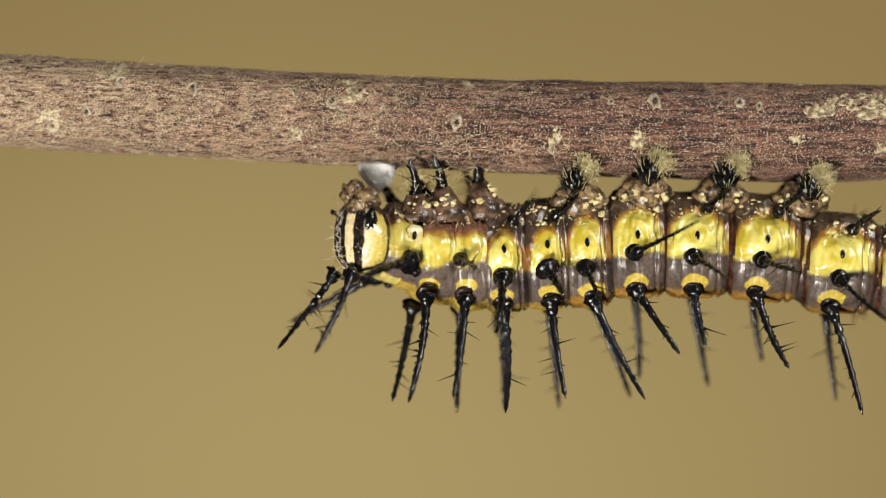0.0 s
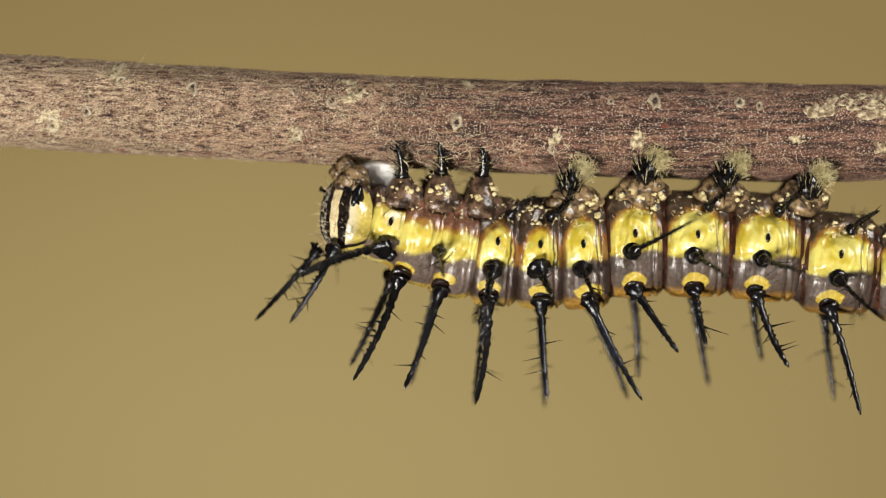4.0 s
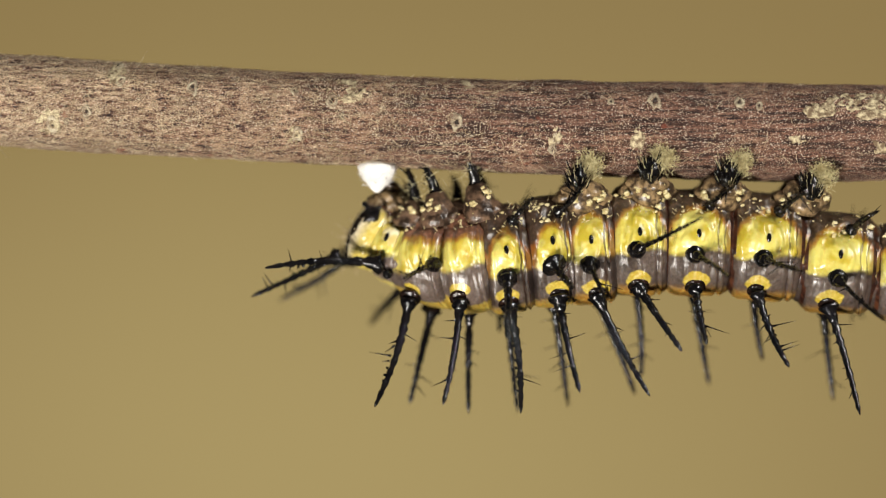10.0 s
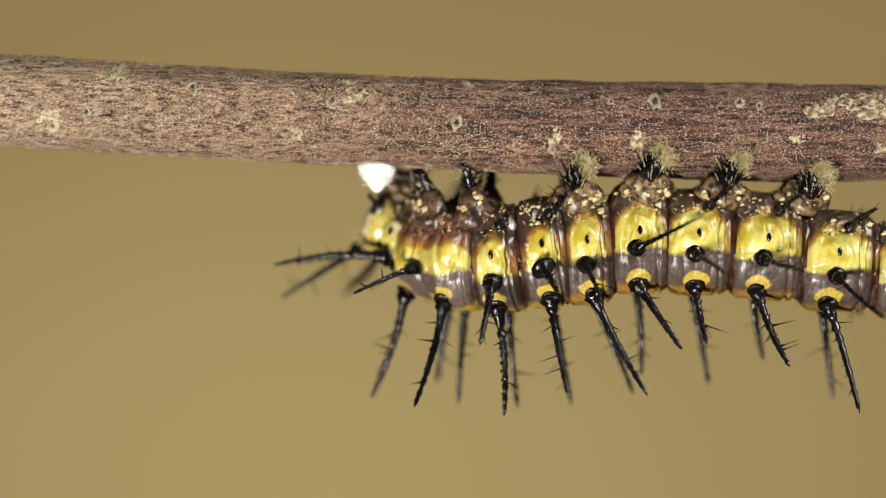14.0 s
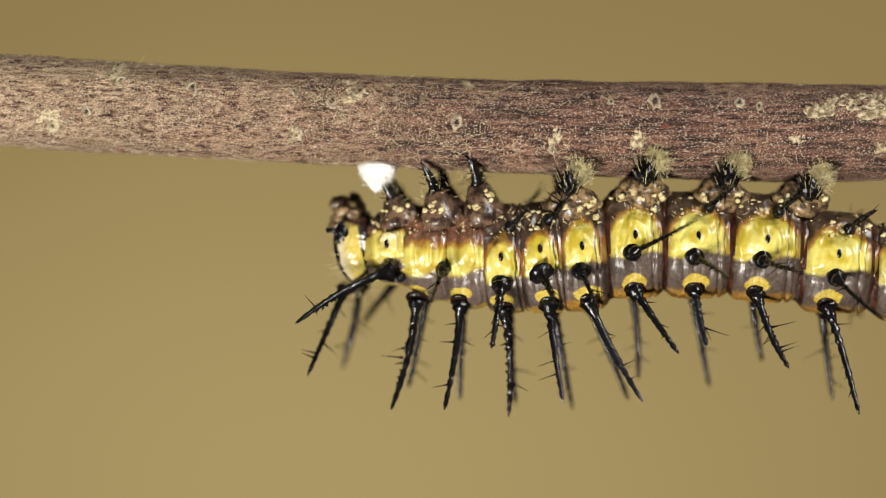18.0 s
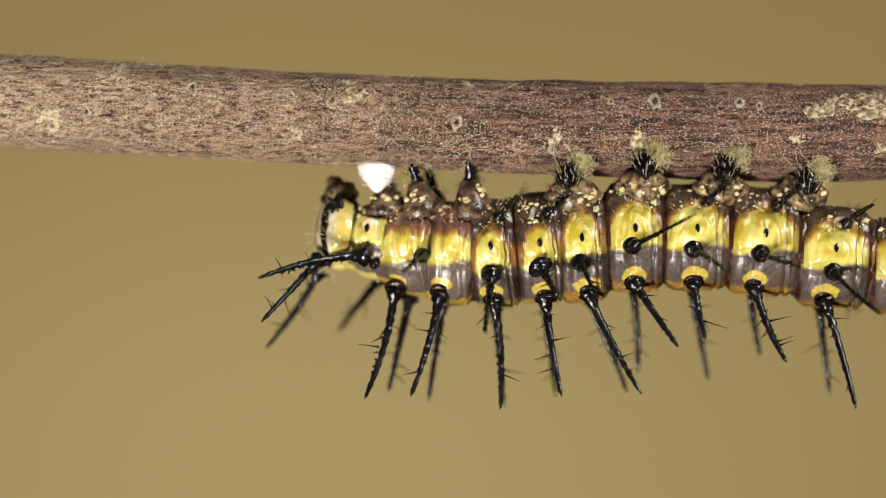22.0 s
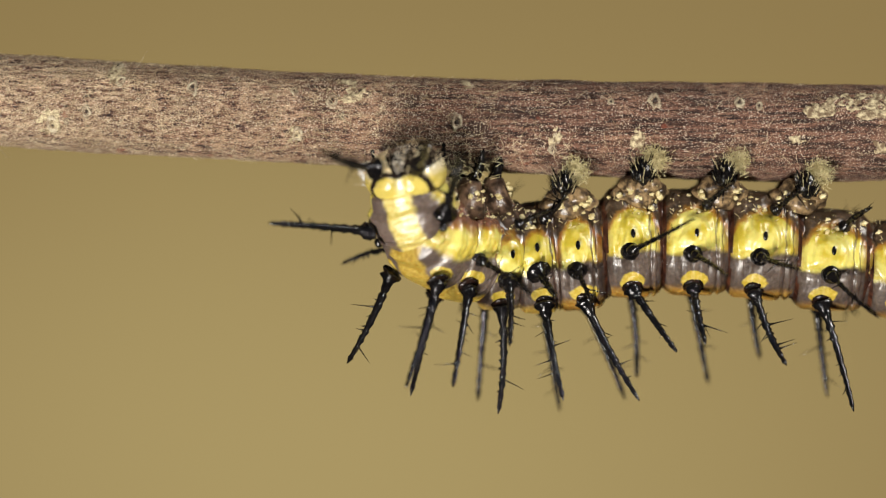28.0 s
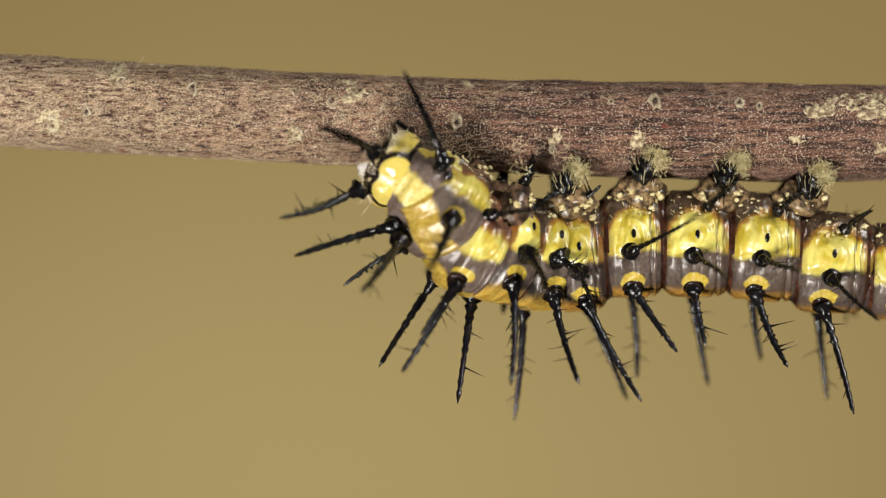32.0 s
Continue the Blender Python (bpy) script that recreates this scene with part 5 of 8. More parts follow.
        (25.25, pose(-0.001362, 0.000321, 0.000189, 1.1, 12.4, -3.5)),
        (25.38, pose(-0.001439, 0.001688, 0.000400, 5.9, 15.4, -26.0)),
        (25.5, pose(-0.001516, 0.003055, 0.000610, 9.3, 19.9, -48.6)),
        (26.4, pose(-0.001248, -0.000251, 0.000501, 0.9, 12.5, -2.5)),
        (26.7, pose(-0.000760, -0.001051, -0.000079, 16.0, 23.0, -22.3)),
        (27.3, pose(-0.000934, -0.000507, 0.000106, 2.7, 15.7, -6.2)),
        (27.5, pose(-0.000605, 0.003183, 0.000182, 11.7, 16.2, -48.4)),
        (27.75, pose(-0.000592, 0.000256, 0.000333, 10.3, 12.8, 2.3)),
        (28, pose(-0.000579, -0.002672, 0.000485, 6.8, 11.7, 52.6)),
        (28.3, pose(-0.001704, -0.002053, 0.001143, -6.4, 24.2, 28.8)),
        (28.5, pose(-0.001227, -0.000957, 0.000464, -12.9, 13.6, 27.9)),
        (28.75, pose(-0.001007, 0.001303, 0.000696, 3.5, 18.5, -10.7)),
        (29, pose(-0.000786, 0.003564, 0.000928, 13.9, 32.2, -49.4)),
        (29.5, pose(-0.001629, 0.001841, 0.000137, -1.0, 5.4, -38.1)),
        (30, pose(-0.002534, 0.002933, 0.001304, 24.8, 19.5, -27.9)),
        (30.25, pose(-0.002125, 0.000199, 0.000921, 3.6, 12.7, 3.1)),
        (30.5, pose(-0.001716, -0.002535, 0.000538, -18.1, 17.5, 34.3)),
        (31, pose(0.000018, -0.003357, 0.002396, 1.4, 48.6, 72.3)),
        (31.25, pose(-0.000045, 0.000955, 0.001626, -13.5, 42.1, -3.7)),
        (31.5, pose(-0.000107, 0.005268, 0.000856, -10.5, 30.1, -67.3)),
        (31.75, pose(-0.000109, 0.000931, 0.001404, -21.7, 33.4, -14.3)),
        (32, pose(-0.000112, -0.003406, 0.001952, -25.2, 43.0, 42.4)),
    ])
    walk(RINGS["T3"], [
        (0, pose(0.001416, -0.000136, -0.000547, -13.1, -3.9, 5.0)),
        (0.3, pose(0.000799, -0.000205, 0.000431, -3.2, 14.5, 8.2)),
        (0.5, pose(0.001203, -0.000540, -0.000377, -0.5, 2.1, 17.8)),
        (0.8, pose(0.000753, -0.000044, -0.000195, -0.4, 2.8, 1.9)),
        (1, pose(0.001262, 0.000034, -0.000482, -10.8, -0.8, -0.2)),
        (1.3, pose(0.000810, 0.000002, 0.000105, -0.1, 6.2, 0.4)),
        (1.5, pose(0.001572, -0.000110, -0.000598, -14.5, -4.5, 4.6)),
        (1.8, pose(0.000788, -0.000114, 0.000154, -0.5, 8.4, 5.3)),
        (2, pose(0.001096, -0.000382, -0.000434, -3.1, -1.2, 9.7)),
        (2.3, pose(0.000712, 0.000000, -0.000116, 0.0, 4.5, 0.0)),
        (2.5, pose(0.001080, 0.000159, -0.000377, -6.5, 1.3, -3.3)),
        (2.8, pose(0.000640, -0.000050, 0.000018, -0.4, 5.6, 1.7)),
        (3, pose(0.001265, -0.000044, -0.000492, -10.0, -4.1, 2.2)),
        (3.3, pose(0.000648, -0.000097, 0.000308, -0.6, 10.7, 4.4)),
        (3.5, pose(0.001263, -0.000635, -0.000435, -0.4, 4.4, 19.6)),
        (3.8, pose(0.000694, 0.000002, 0.000008, -0.1, 6.8, 0.4)),
        (4.1, pose(0.000742, -0.000076, 0.000174, -0.9, 9.2, 4.4)),
        (4.4, pose(0.000753, -0.000056, 0.000018, 0.4, 6.2, -0.4)),
        (4.7, pose(0.000877, -0.000164, 0.000284, -1.7, 11.3, 6.7)),
        (5, pose(0.000793, 0.000000, 0.000025, 0.0, 6.1, 0.0)),
        (5.3, pose(0.000945, -0.000125, 0.000270, -0.7, 9.6, 5.2)),
        (5.5, pose(0.001606, 0.000257, -0.000359, -13.3, 4.1, -4.7)),
        (5.8, pose(0.000784, -0.000159, 0.000252, -0.8, 9.3, 7.0)),
        (6, pose(0.001245, -0.000260, -0.000335, -2.1, -2.3, 4.4)),
        (6.3, pose(0.000651, -0.000093, 0.000216, -0.9, 9.0, 4.8)),
        (6.5, pose(0.001259, 0.000195, -0.000454, -7.4, -1.4, -5.7)),
        (6.8, pose(0.000678, -0.000075, 0.000137, -1.0, 9.5, 4.4)),
        (7, pose(0.001205, -0.000602, -0.000684, -16.7, 0.4, 15.5)),
        (7.5, pose(0.001321, -0.000040, -0.000327, 0.2, -1.2, 7.3)),
        (7.8, pose(0.000808, 0.000003, -0.000086, -0.3, 5.6, 0.5)),
        (8, pose(0.001178, -0.000500, -0.000312, -1.9, 5.2, 16.7)),
        (8.3, pose(0.000612, -0.000000, 0.000245, 0.1, 7.7, -0.4)),
        (8.5, pose(0.001125, 0.000482, -0.000353, -4.4, 0.8, -7.2)),
        (8.8, pose(0.000692, -0.000133, 0.000290, -0.6, 9.0, 5.8)),
        (9, pose(0.001168, -0.000129, -0.000277, -1.6, -2.2, 2.2)),
        (9.3, pose(0.000734, -0.000044, 0.000172, -0.2, 7.5, 1.8)),
        (9.5, pose(0.001423, 0.000165, -0.000541, -13.9, 0.9, 2.8)),
        (9.8, pose(0.000799, -0.000000, 0.000157, 0.0, 4.9, -0.4)),
        (10, pose(0.001527, -0.000107, -0.000638, -10.2, -5.9, -8.2)),
        (10.3, pose(0.000753, -0.000071, -0.000044, -0.1, 4.6, 4.1)),
        (10.5, pose(0.001391, -0.000633, -0.000775, -14.0, 1.9, 21.7)),
        (10.75, pose(0.001487, -0.000460, -0.000695, -13.1, -3.8, 8.6)),
        (11, pose(0.001583, -0.000288, -0.000615, -10.9, -9.1, -4.8)),
        (11.3, pose(0.000799, -0.000097, -0.000055, 2.9, 5.2, -0.7)),
        (11.5, pose(0.001155, 0.000042, -0.000236, -2.5, -1.5, 3.3)),
        (11.8, pose(0.000792, -0.000031, 0.000169, -0.4, 6.7, 1.5)),
        (12, pose(0.001393, -0.000024, -0.000660, -10.6, -5.7, -9.8)),
        (12.3, pose(0.000840, -0.000130, 0.000395, -1.5, 11.2, 6.9)),
        (12.5, pose(0.001285, -0.000457, -0.000358, -10.3, 8.6, 18.9)),
        (12.8, pose(0.000527, -0.000002, 0.000210, -0.1, 6.9, 0.4)),
        (13, pose(0.001116, 0.000249, -0.000468, -8.0, -3.1, -6.7)),
        (13.3, pose(0.000513, -0.000046, 0.000280, 0.4, 8.0, -0.0)),
        (13.5, pose(0.000941, -0.000415, -0.000441, -1.5, -0.3, 10.9)),
        (14, pose(0.001199, 0.000829, -0.000548, -1.8, 0.9, -20.8)),
        (14.3, pose(0.000682, -0.000126, 0.000201, -0.5, 7.6, 5.1)),
        (14.5, pose(0.001192, -0.000485, -0.000447, -12.3, 4.0, 18.5)),
        (14.8, pose(0.000621, 0.000000, 0.000045, 0.0, 5.9, 0.0)),
        (15.4, pose(0.000760, -0.000087, 0.000292, -0.9, 8.4, 4.9)),
        (15.7, pose(0.000688, -0.000049, 0.000164, 0.2, 5.5, 0.0)),
        (16, pose(0.000931, -0.000190, 0.000426, -2.4, 11.0, 7.6)),
        (16.3, pose(0.000936, -0.000110, 0.000078, 0.7, 3.7, -0.0)),
        (16.5, pose(0.001589, -0.000067, -0.000692, -9.0, -10.8, -6.7)),
        (16.75, pose(0.001408, -0.000340, -0.000812, -10.1, -9.3, 8.0)),
        (17, pose(0.001227, -0.000612, -0.000933, -10.8, -7.6, 22.5)),
        (17.3, pose(0.000713, -0.000898, 0.000765, -2.5, 18.4, 20.6)),
        (17.5, pose(0.000948, -0.000304, -0.000394, -17.5, 0.9, 6.0)),
        (17.8, pose(0.000681, -0.000002, -0.000046, 0.2, 6.4, -0.5)),
        (18, pose(0.001427, 0.000496, -0.000417, 1.2, -3.7, -3.4)),
        (18.3, pose(0.000730, -0.000000, 0.000438, -0.2, 14.6, 0.4)),
        (18.5, pose(0.001334, 0.000137, -0.000543, -12.6, -1.8, 6.8)),
        (18.8, pose(0.000705, -0.000971, -0.000111, 0.6, 2.9, 20.9)),
        (19, pose(0.000867, 0.000728, -0.000399, 1.6, 0.1, -4.7)),
        (19.3, pose(0.000544, -0.000053, -0.000279, 0.1, 2.0, -0.4)),
        (19.5, pose(0.001325, 0.000201, -0.000637, -12.9, -2.9, 8.2)),
        (19.8, pose(0.000517, -0.000116, 0.000216, -1.0, 8.5, 4.8)),
        (20, pose(0.001475, 0.000121, -0.000224, 1.1, -1.8, -6.7)),
        (20.25, pose(0.001198, -0.000028, -0.000344, -5.5, -1.9, 4.5)),
        (20.5, pose(0.000921, -0.000177, -0.000463, -12.1, -0.8, 15.5)),
        (20.75, pose(0.000964, -0.000205, -0.000397, -7.6, -1.4, 11.0)),
        (21, pose(0.001008, -0.000234, -0.000332, -3.1, -1.7, 6.6)),
        (21.3, pose(0.000942, -0.001431, -0.000214, 0.5, 2.2, 28.8)),
        (21.5, pose(0.000765, 0.001277, -0.000548, 2.0, 0.7, -16.3)),
        (21.8, pose(0.000638, -0.000395, 0.000497, -2.1, 10.0, 14.1)),
        (22, pose(0.000624, 0.000191, -0.000252, -6.9, 2.5, -4.2)),
        (22.3, pose(0.000742, -0.000605, 0.000358, -0.2, 8.4, 15.1)),
        (22.5, pose(0.000794, 0.000241, -0.000571, -7.5, -2.2, 8.0)),
        (22.8, pose(0.000570, -0.001510, 0.001136, -3.6, 22.0, 27.9)),
        (23, pose(0.000698, 0.000596, -0.000560, -2.3, -0.4, -4.1)),
        (23.3, pose(0.000276, 0.000000, 0.000379, 0.0, 9.1, 0.0)),
        (23.5, pose(0.000695, 0.001006, -0.000516, 1.4, 0.4, -8.6)),
        (23.8, pose(0.000624, -0.000108, 0.000692, -1.8, 11.9, 5.8)),
        (24, pose(0.000547, -0.000372, -0.000137, -0.4, -0.2, 7.1)),
        (24.3, pose(0.000438, -0.000045, 0.000366, 0.4, 3.4, -0.4)),
        (24.5, pose(0.000883, 0.001712, -0.000383, 0.7, 10.0, -34.7)),
        (24.75, pose(0.000888, 0.000389, -0.000475, -5.3, 6.3, -1.0)),
        (25, pose(0.000893, -0.000933, -0.000567, -12.3, 6.4, 32.8)),
        (25.12, pose(0.000721, -0.000250, -0.000450, -6.8, 6.1, 18.4)),
        (25.25, pose(0.000548, 0.000432, -0.000333, -1.3, 7.2, 4.1)),
        (25.38, pose(0.000375, 0.001115, -0.000215, 3.8, 9.5, -10.1)),
        (25.5, pose(0.000202, 0.001797, -0.000098, 8.2, 13.1, -24.2)),
        (26.4, pose(0.000727, -0.000270, 0.000173, 1.0, 5.4, 1.7)),
        (26.7, pose(0.001047, -0.001363, -0.000539, 14.2, 2.0, 3.9)),
        (27.3, pose(0.000996, -0.000568, -0.000249, 2.7, 3.7, 3.2)),
        (27.5, pose(0.000692, 0.002011, -0.000356, 8.7, 8.2, -26.1)),
        (27.75, pose(0.000902, 0.000428, -0.000192, 0.3, 6.6, 2.6)),
        (28, pose(0.001112, -0.001154, -0.000029, -7.9, 9.1, 31.3)),
        (28.3, pose(0.000210, -0.001164, 0.000391, -5.4, 14.9, 21.0)),
        (28.5, pose(0.000675, -0.000073, -0.000139, -18.6, 8.6, 20.5)),
        (28.75, pose(0.000591, 0.001079, -0.000142, -1.4, 10.9, -11.5)),
        (29, pose(0.000507, 0.002231, -0.000145, 12.4, 21.8, -42.5)),
        (29.5, pose(0.000460, 0.000697, -0.000122, -13.1, -0.6, -20.9)),
        (30, pose(-0.000398, 0.001871, 0.000523, 17.9, 12.8, -26.8)),
        (30.25, pose(-0.000113, 0.000295, 0.000225, -0.1, 6.1, 2.3)),
        (30.5, pose(0.000172, -0.001281, -0.000072, -18.9, 9.1, 31.9)),
        (31, pose(0.000840, -0.002343, 0.001048, 3.7, 18.0, 21.4)),
        (31.25, pose(0.000835, 0.000591, 0.000477, -0.6, 20.4, -16.9)),
        (31.5, pose(0.000829, 0.003525, -0.000093, -5.5, 19.8, -55.6)),
        (31.75, pose(0.001186, 0.000564, 0.000080, -2.3, 23.2, -17.2)),
        (32, pose(0.001542, -0.002398, 0.000254, 2.6, 23.9, 21.9)),
    ])
    walk(RINGS["A1"], [
        (0, pose(0.003310, -0.000048, -0.000452, 0.3, -3.3, -0.4)),
        (0.3, pose(0.002883, -0.000027, 0.000026, -1.9, 7.2, 2.2)),
        (0.5, pose(0.003039, -0.000143, -0.000452, -0.3, -1.0, 3.7)),
        (0.8, pose(0.002876, -0.000003, -0.000236, -0.2, -0.3, 0.5)),
        (1, pose(0.003217, 0.000013, -0.000438, -2.1, -0.3, -1.0)),
        (1.3, pose(0.002970, 0.000008, -0.000077, -0.1, 3.1, -0.0)),
        (1.5, pose(0.003571, -0.000037, -0.000507, -1.8, -4.2, -1.1)),
        (1.8, pose(0.002913, -0.000002, -0.000098, -0.4, 4.7, 1.2)),
        (2, pose(0.003019, -0.000130, -0.000481, 1.3, -1.3, 3.7)),
        (2.3, pose(0.002850, 0.000000, -0.000218, 0.0, 1.0, -0.0)),
        (2.5, pose(0.003105, 0.000043, -0.000370, 0.1, -1.9, -2.7)),
        (2.8, pose(0.002812, -0.000010, -0.000133, -0.2, 2.2, 0.5)),
        (3, pose(0.003260, -0.000007, -0.000405, 0.0, -3.1, -0.6)),
        (3.3, pose(0.002794, -0.000003, -0.000025, -0.5, 6.4, 1.0)),
        (3.5, pose(0.003198, -0.000175, -0.000497, 0.2, -2.7, 5.4)),
        (3.8, pose(0.002843, 0.000008, -0.000188, -0.1, 3.3, -0.0)),
        (4.1, pose(0.002885, 0.000011, -0.000101, -0.6, 5.0, 0.8)),
        (4.4, pose(0.002916, -0.000046, -0.000163, 0.2, 3.1, 0.6)),
        (4.7, pose(0.002999, -0.000017, -0.000044, -1.1, 5.9, 1.7)),
        (5, pose(0.002975, 0.000000, -0.000149, 0.0, 2.8, -0.0)),
        (5.3, pose(0.003084, -0.000011, -0.000020, -0.5, 5.4, 1.3)),
        (5.5, pose(0.003543, 0.000109, -0.000487, -3.3, 0.4, -4.2)),
        (5.8, pose(0.002920, -0.000009, -0.000034, -0.6, 5.4, 1.6)),
        (6, pose(0.003335, -0.000099, -0.000356, 1.4, -1.0, 4.0)),
        (6.3, pose(0.002810, 0.000006, -0.000059, -0.6, 5.1, 0.9)),
        (6.5, pose(0.003268, 0.000058, -0.000400, 0.6, -1.7, -1.7)),
        (6.8, pose(0.002815, 0.000012, -0.000141, -0.6, 5.0, 0.7)),
        (7, pose(0.003137, -0.000206, -0.000558, -1.0, -4.1, 6.3)),
        (7.5, pose(0.003273, 0.000068, -0.000275, 5.2, -3.0, -1.9)),
        (7.8, pose(0.002916, 0.000010, -0.000212, -0.1, 1.3, -0.0)),
        (8, pose(0.003129, -0.000113, -0.000412, -1.0, -1.0, 4.1)),
        (8.3, pose(0.002801, -0.000006, 0.000003, 0.0, 4.6, 0.0)),
        (8.5, pose(0.003126, 0.000228, -0.000279, 4.7, -4.0, -5.9)),
        (8.8, pose(0.002831, -0.000009, 0.000014, -0.5, 5.2, 1.4)),
        (9, pose(0.003157, -0.000060, -0.000237, 3.2, -1.6, 1.4)),
        (9.3, pose(0.002866, -0.000004, -0.000043, -0.2, 3.7, 0.5)),
        (9.5, pose(0.003301, 0.000163, -0.000414, -0.5, -2.6, -3.7)),
        (9.8, pose(0.003001, -0.000006, 0.000005, 0.0, 2.7, 0.0)),
        (10, pose(0.003382, -0.000227, -0.000480, 0.4, -8.0, 1.2)),
        (10.3, pose(0.002922, 0.000012, -0.000178, -0.1, 2.2, 0.7)),
        (10.5, pose(0.003231, -0.000132, -0.000726, 0.6, -5.9, 5.8)),
        (10.75, pose(0.003305, -0.000217, -0.000557, 0.8, -7.6, 4.6)),
        (11, pose(0.003379, -0.000303, -0.000389, 1.1, -9.2, 3.4)),
        (11.3, pose(0.002947, -0.000081, -0.000175, 1.3, 1.3, 1.1)),
        (11.5, pose(0.003258, 0.000070, -0.000240, 4.1, -2.8, -1.0)),
        (11.8, pose(0.002975, 0.000001, -0.000024, -0.2, 3.2, 0.3)),
        (12, pose(0.003315, -0.000198, -0.000517, -0.5, -7.3, -1.0)),
        (12.3, pose(0.002965, 0.000010, 0.000059, -1.0, 6.2, 1.3)),
        (12.5, pose(0.003258, -0.000050, -0.000466, -1.8, -2.8, 3.1)),
        (12.8, pose(0.002746, 0.000005, -0.000002, -0.1, 3.8, 0.0)),
        (13, pose(0.003117, 0.000060, -0.000317, 1.5, -5.0, -4.0)),
        (13.3, pose(0.002719, -0.000033, 0.000036, 0.2, 4.4, 0.5)),
        (13.5, pose(0.003026, -0.000141, -0.000376, 1.4, -4.2, 3.3)),
        (14, pose(0.003140, 0.000273, -0.000511, 5.1, -5.8, -10.9)),
        (14.3, pose(0.002841, -0.000014, -0.000026, -0.4, 4.0, 1.3)),
        (14.5, pose(0.003137, -0.000063, -0.000486, -0.4, -2.8, 4.1)),
        (14.8, pose(0.002788, 0.000000, -0.000118, 0.0, 2.5, -0.0)),
        (15.4, pose(0.002909, 0.000011, 0.000042, -0.6, 4.5, 0.9)),
        (15.7, pose(0.002887, -0.000035, 0.000003, 0.1, 2.6, 0.6)),
        (16, pose(0.003048, -0.000023, 0.000119, -1.4, 5.2, 2.0)),
        (16.3, pose(0.003089, -0.000079, -0.000010, 0.3, 0.9, 1.3)),
        (16.5, pose(0.003333, -0.000167, -0.000435, 1.5, -9.9, 1.3)),
        (16.75, pose(0.003205, -0.000141, -0.000592, 2.7, -9.5, 3.1)),
        (17, pose(0.003076, -0.000116, -0.000748, 4.0, -9.0, 5.0)),
        (17.3, pose(0.002766, -0.000351, 0.000201, -2.0, 10.7, 9.9)),
        (17.5, pose(0.003025, -0.000126, -0.000287, -1.7, -2.2, 3.2)),
        (17.8, pose(0.002821, -0.000009, -0.000217, 0.1, 2.5, 0.0)),
        (18, pose(0.003439, 0.000321, -0.000499, 7.6, -4.3, -6.4)),
        (18.3, pose(0.002864, 0.000006, -0.000015, -0.1, 8.8, -0.0)),
        (18.5, pose(0.003365, 0.000204, -0.000550, -1.8, -2.1, -3.0)),
        (18.8, pose(0.002794, -0.000385, -0.000206, -0.0, 1.6, 10.5)),
        (19, pose(0.003058, 0.000448, -0.000536, 2.5, -4.5, -9.5)),
        (19.3, pose(0.002733, -0.000044, -0.000323, 0.0, 0.2, 0.6)),
        (19.5, pose(0.003296, 0.000292, -0.000591, 2.4, -3.9, -3.2)),
        (19.8, pose(0.002706, -0.000011, -0.000042, -0.6, 4.7, 1.2)),
        (20, pose(0.003362, -0.000013, -0.000240, -2.2, -2.9, -1.2)),
        (20.25, pose(0.003189, 0.000063, -0.000318, -0.3, -3.6, 0.2)),
        (20.5, pose(0.003016, 0.000138, -0.000396, 1.6, -4.4, 1.6)),
        (20.75, pose(0.003073, 0.000026, -0.000347, 0.1, -4.1, 1.4)),
        (21, pose(0.003130, -0.000087, -0.000298, -1.5, -3.8, 1.2)),
        (21.3, pose(0.002893, -0.000611, -0.000207, -0.3, -2.1, 16.1)),
        (21.5, pose(0.002782, 0.000667, -0.000550, 5.0, -8.0, -16.4)),
        (21.8, pose(0.002750, -0.000074, 0.000204, -1.5, 5.2, 4.2)),
        (22, pose(0.002769, 0.000039, -0.000233, 1.1, -5.9, -3.3)),
        (22.3, pose(0.002820, -0.000211, 0.000112, -0.5, 4.4, 6.6)),
        (22.5, pose(0.002960, 0.000309, -0.000526, 2.3, -5.7, -3.8)),
        (22.8, pose(0.002589, -0.000694, 0.000459, -2.6, 12.4, 16.5)),
        (23, pose(0.002779, 0.000340, -0.000530, 4.5, -7.4, -9.2)),
        (23.3, pose(0.002498, 0.000000, 0.000112, 0.0, 4.5, 0.0)),
        (23.5, pose(0.002765, 0.000560, -0.000522, 6.0, -5.9, -14.6)),
        (23.8, pose(0.002742, 0.000010, 0.000346, -1.1, 6.3, 1.1)),
        (24, pose(0.002735, -0.000152, -0.000077, -4.1, -4.2, 4.4)),
        (24.3, pose(0.002661, -0.000038, 0.000277, 0.2, 1.1, 0.5)),
        (24.5, pose(0.002753, 0.000752, -0.000480, -0.2, -3.8, -18.5)),
        (24.75, pose(0.002851, 0.000291, -0.000559, 0.2, -4.7, -5.3)),
        (25, pose(0.002950, -0.000170, -0.000638, 0.4, -5.6, 7.9)),
        (25.12, pose(0.002732, 0.000105, -0.000586, 0.9, -5.5, -0.0)),
        (25.25, pose(0.002513, 0.000380, -0.000535, 1.4, -5.4, -8.0)),
        (25.38, pose(0.002294, 0.000656, -0.000483, 1.9, -5.2, -15.9)),
        (25.5, pose(0.002075, 0.000931, -0.000432, 2.4, -5.0, -23.9)),
        (26.4, pose(0.002788, -0.000171, 0.000107, 0.3, -1.6, 3.5)),
        (26.7, pose(0.003044, -0.000937, -0.000364, 4.5, -10.6, 18.2)),
        (27.3, pose(0.003027, -0.000367, -0.000201, 0.8, -5.8, 7.4)),
        (27.5, pose(0.002504, 0.001060, -0.000418, 10.8, -2.7, -27.6)),
        (27.75, pose(0.002759, 0.000368, -0.000361, 9.5, -2.1, -6.8)),
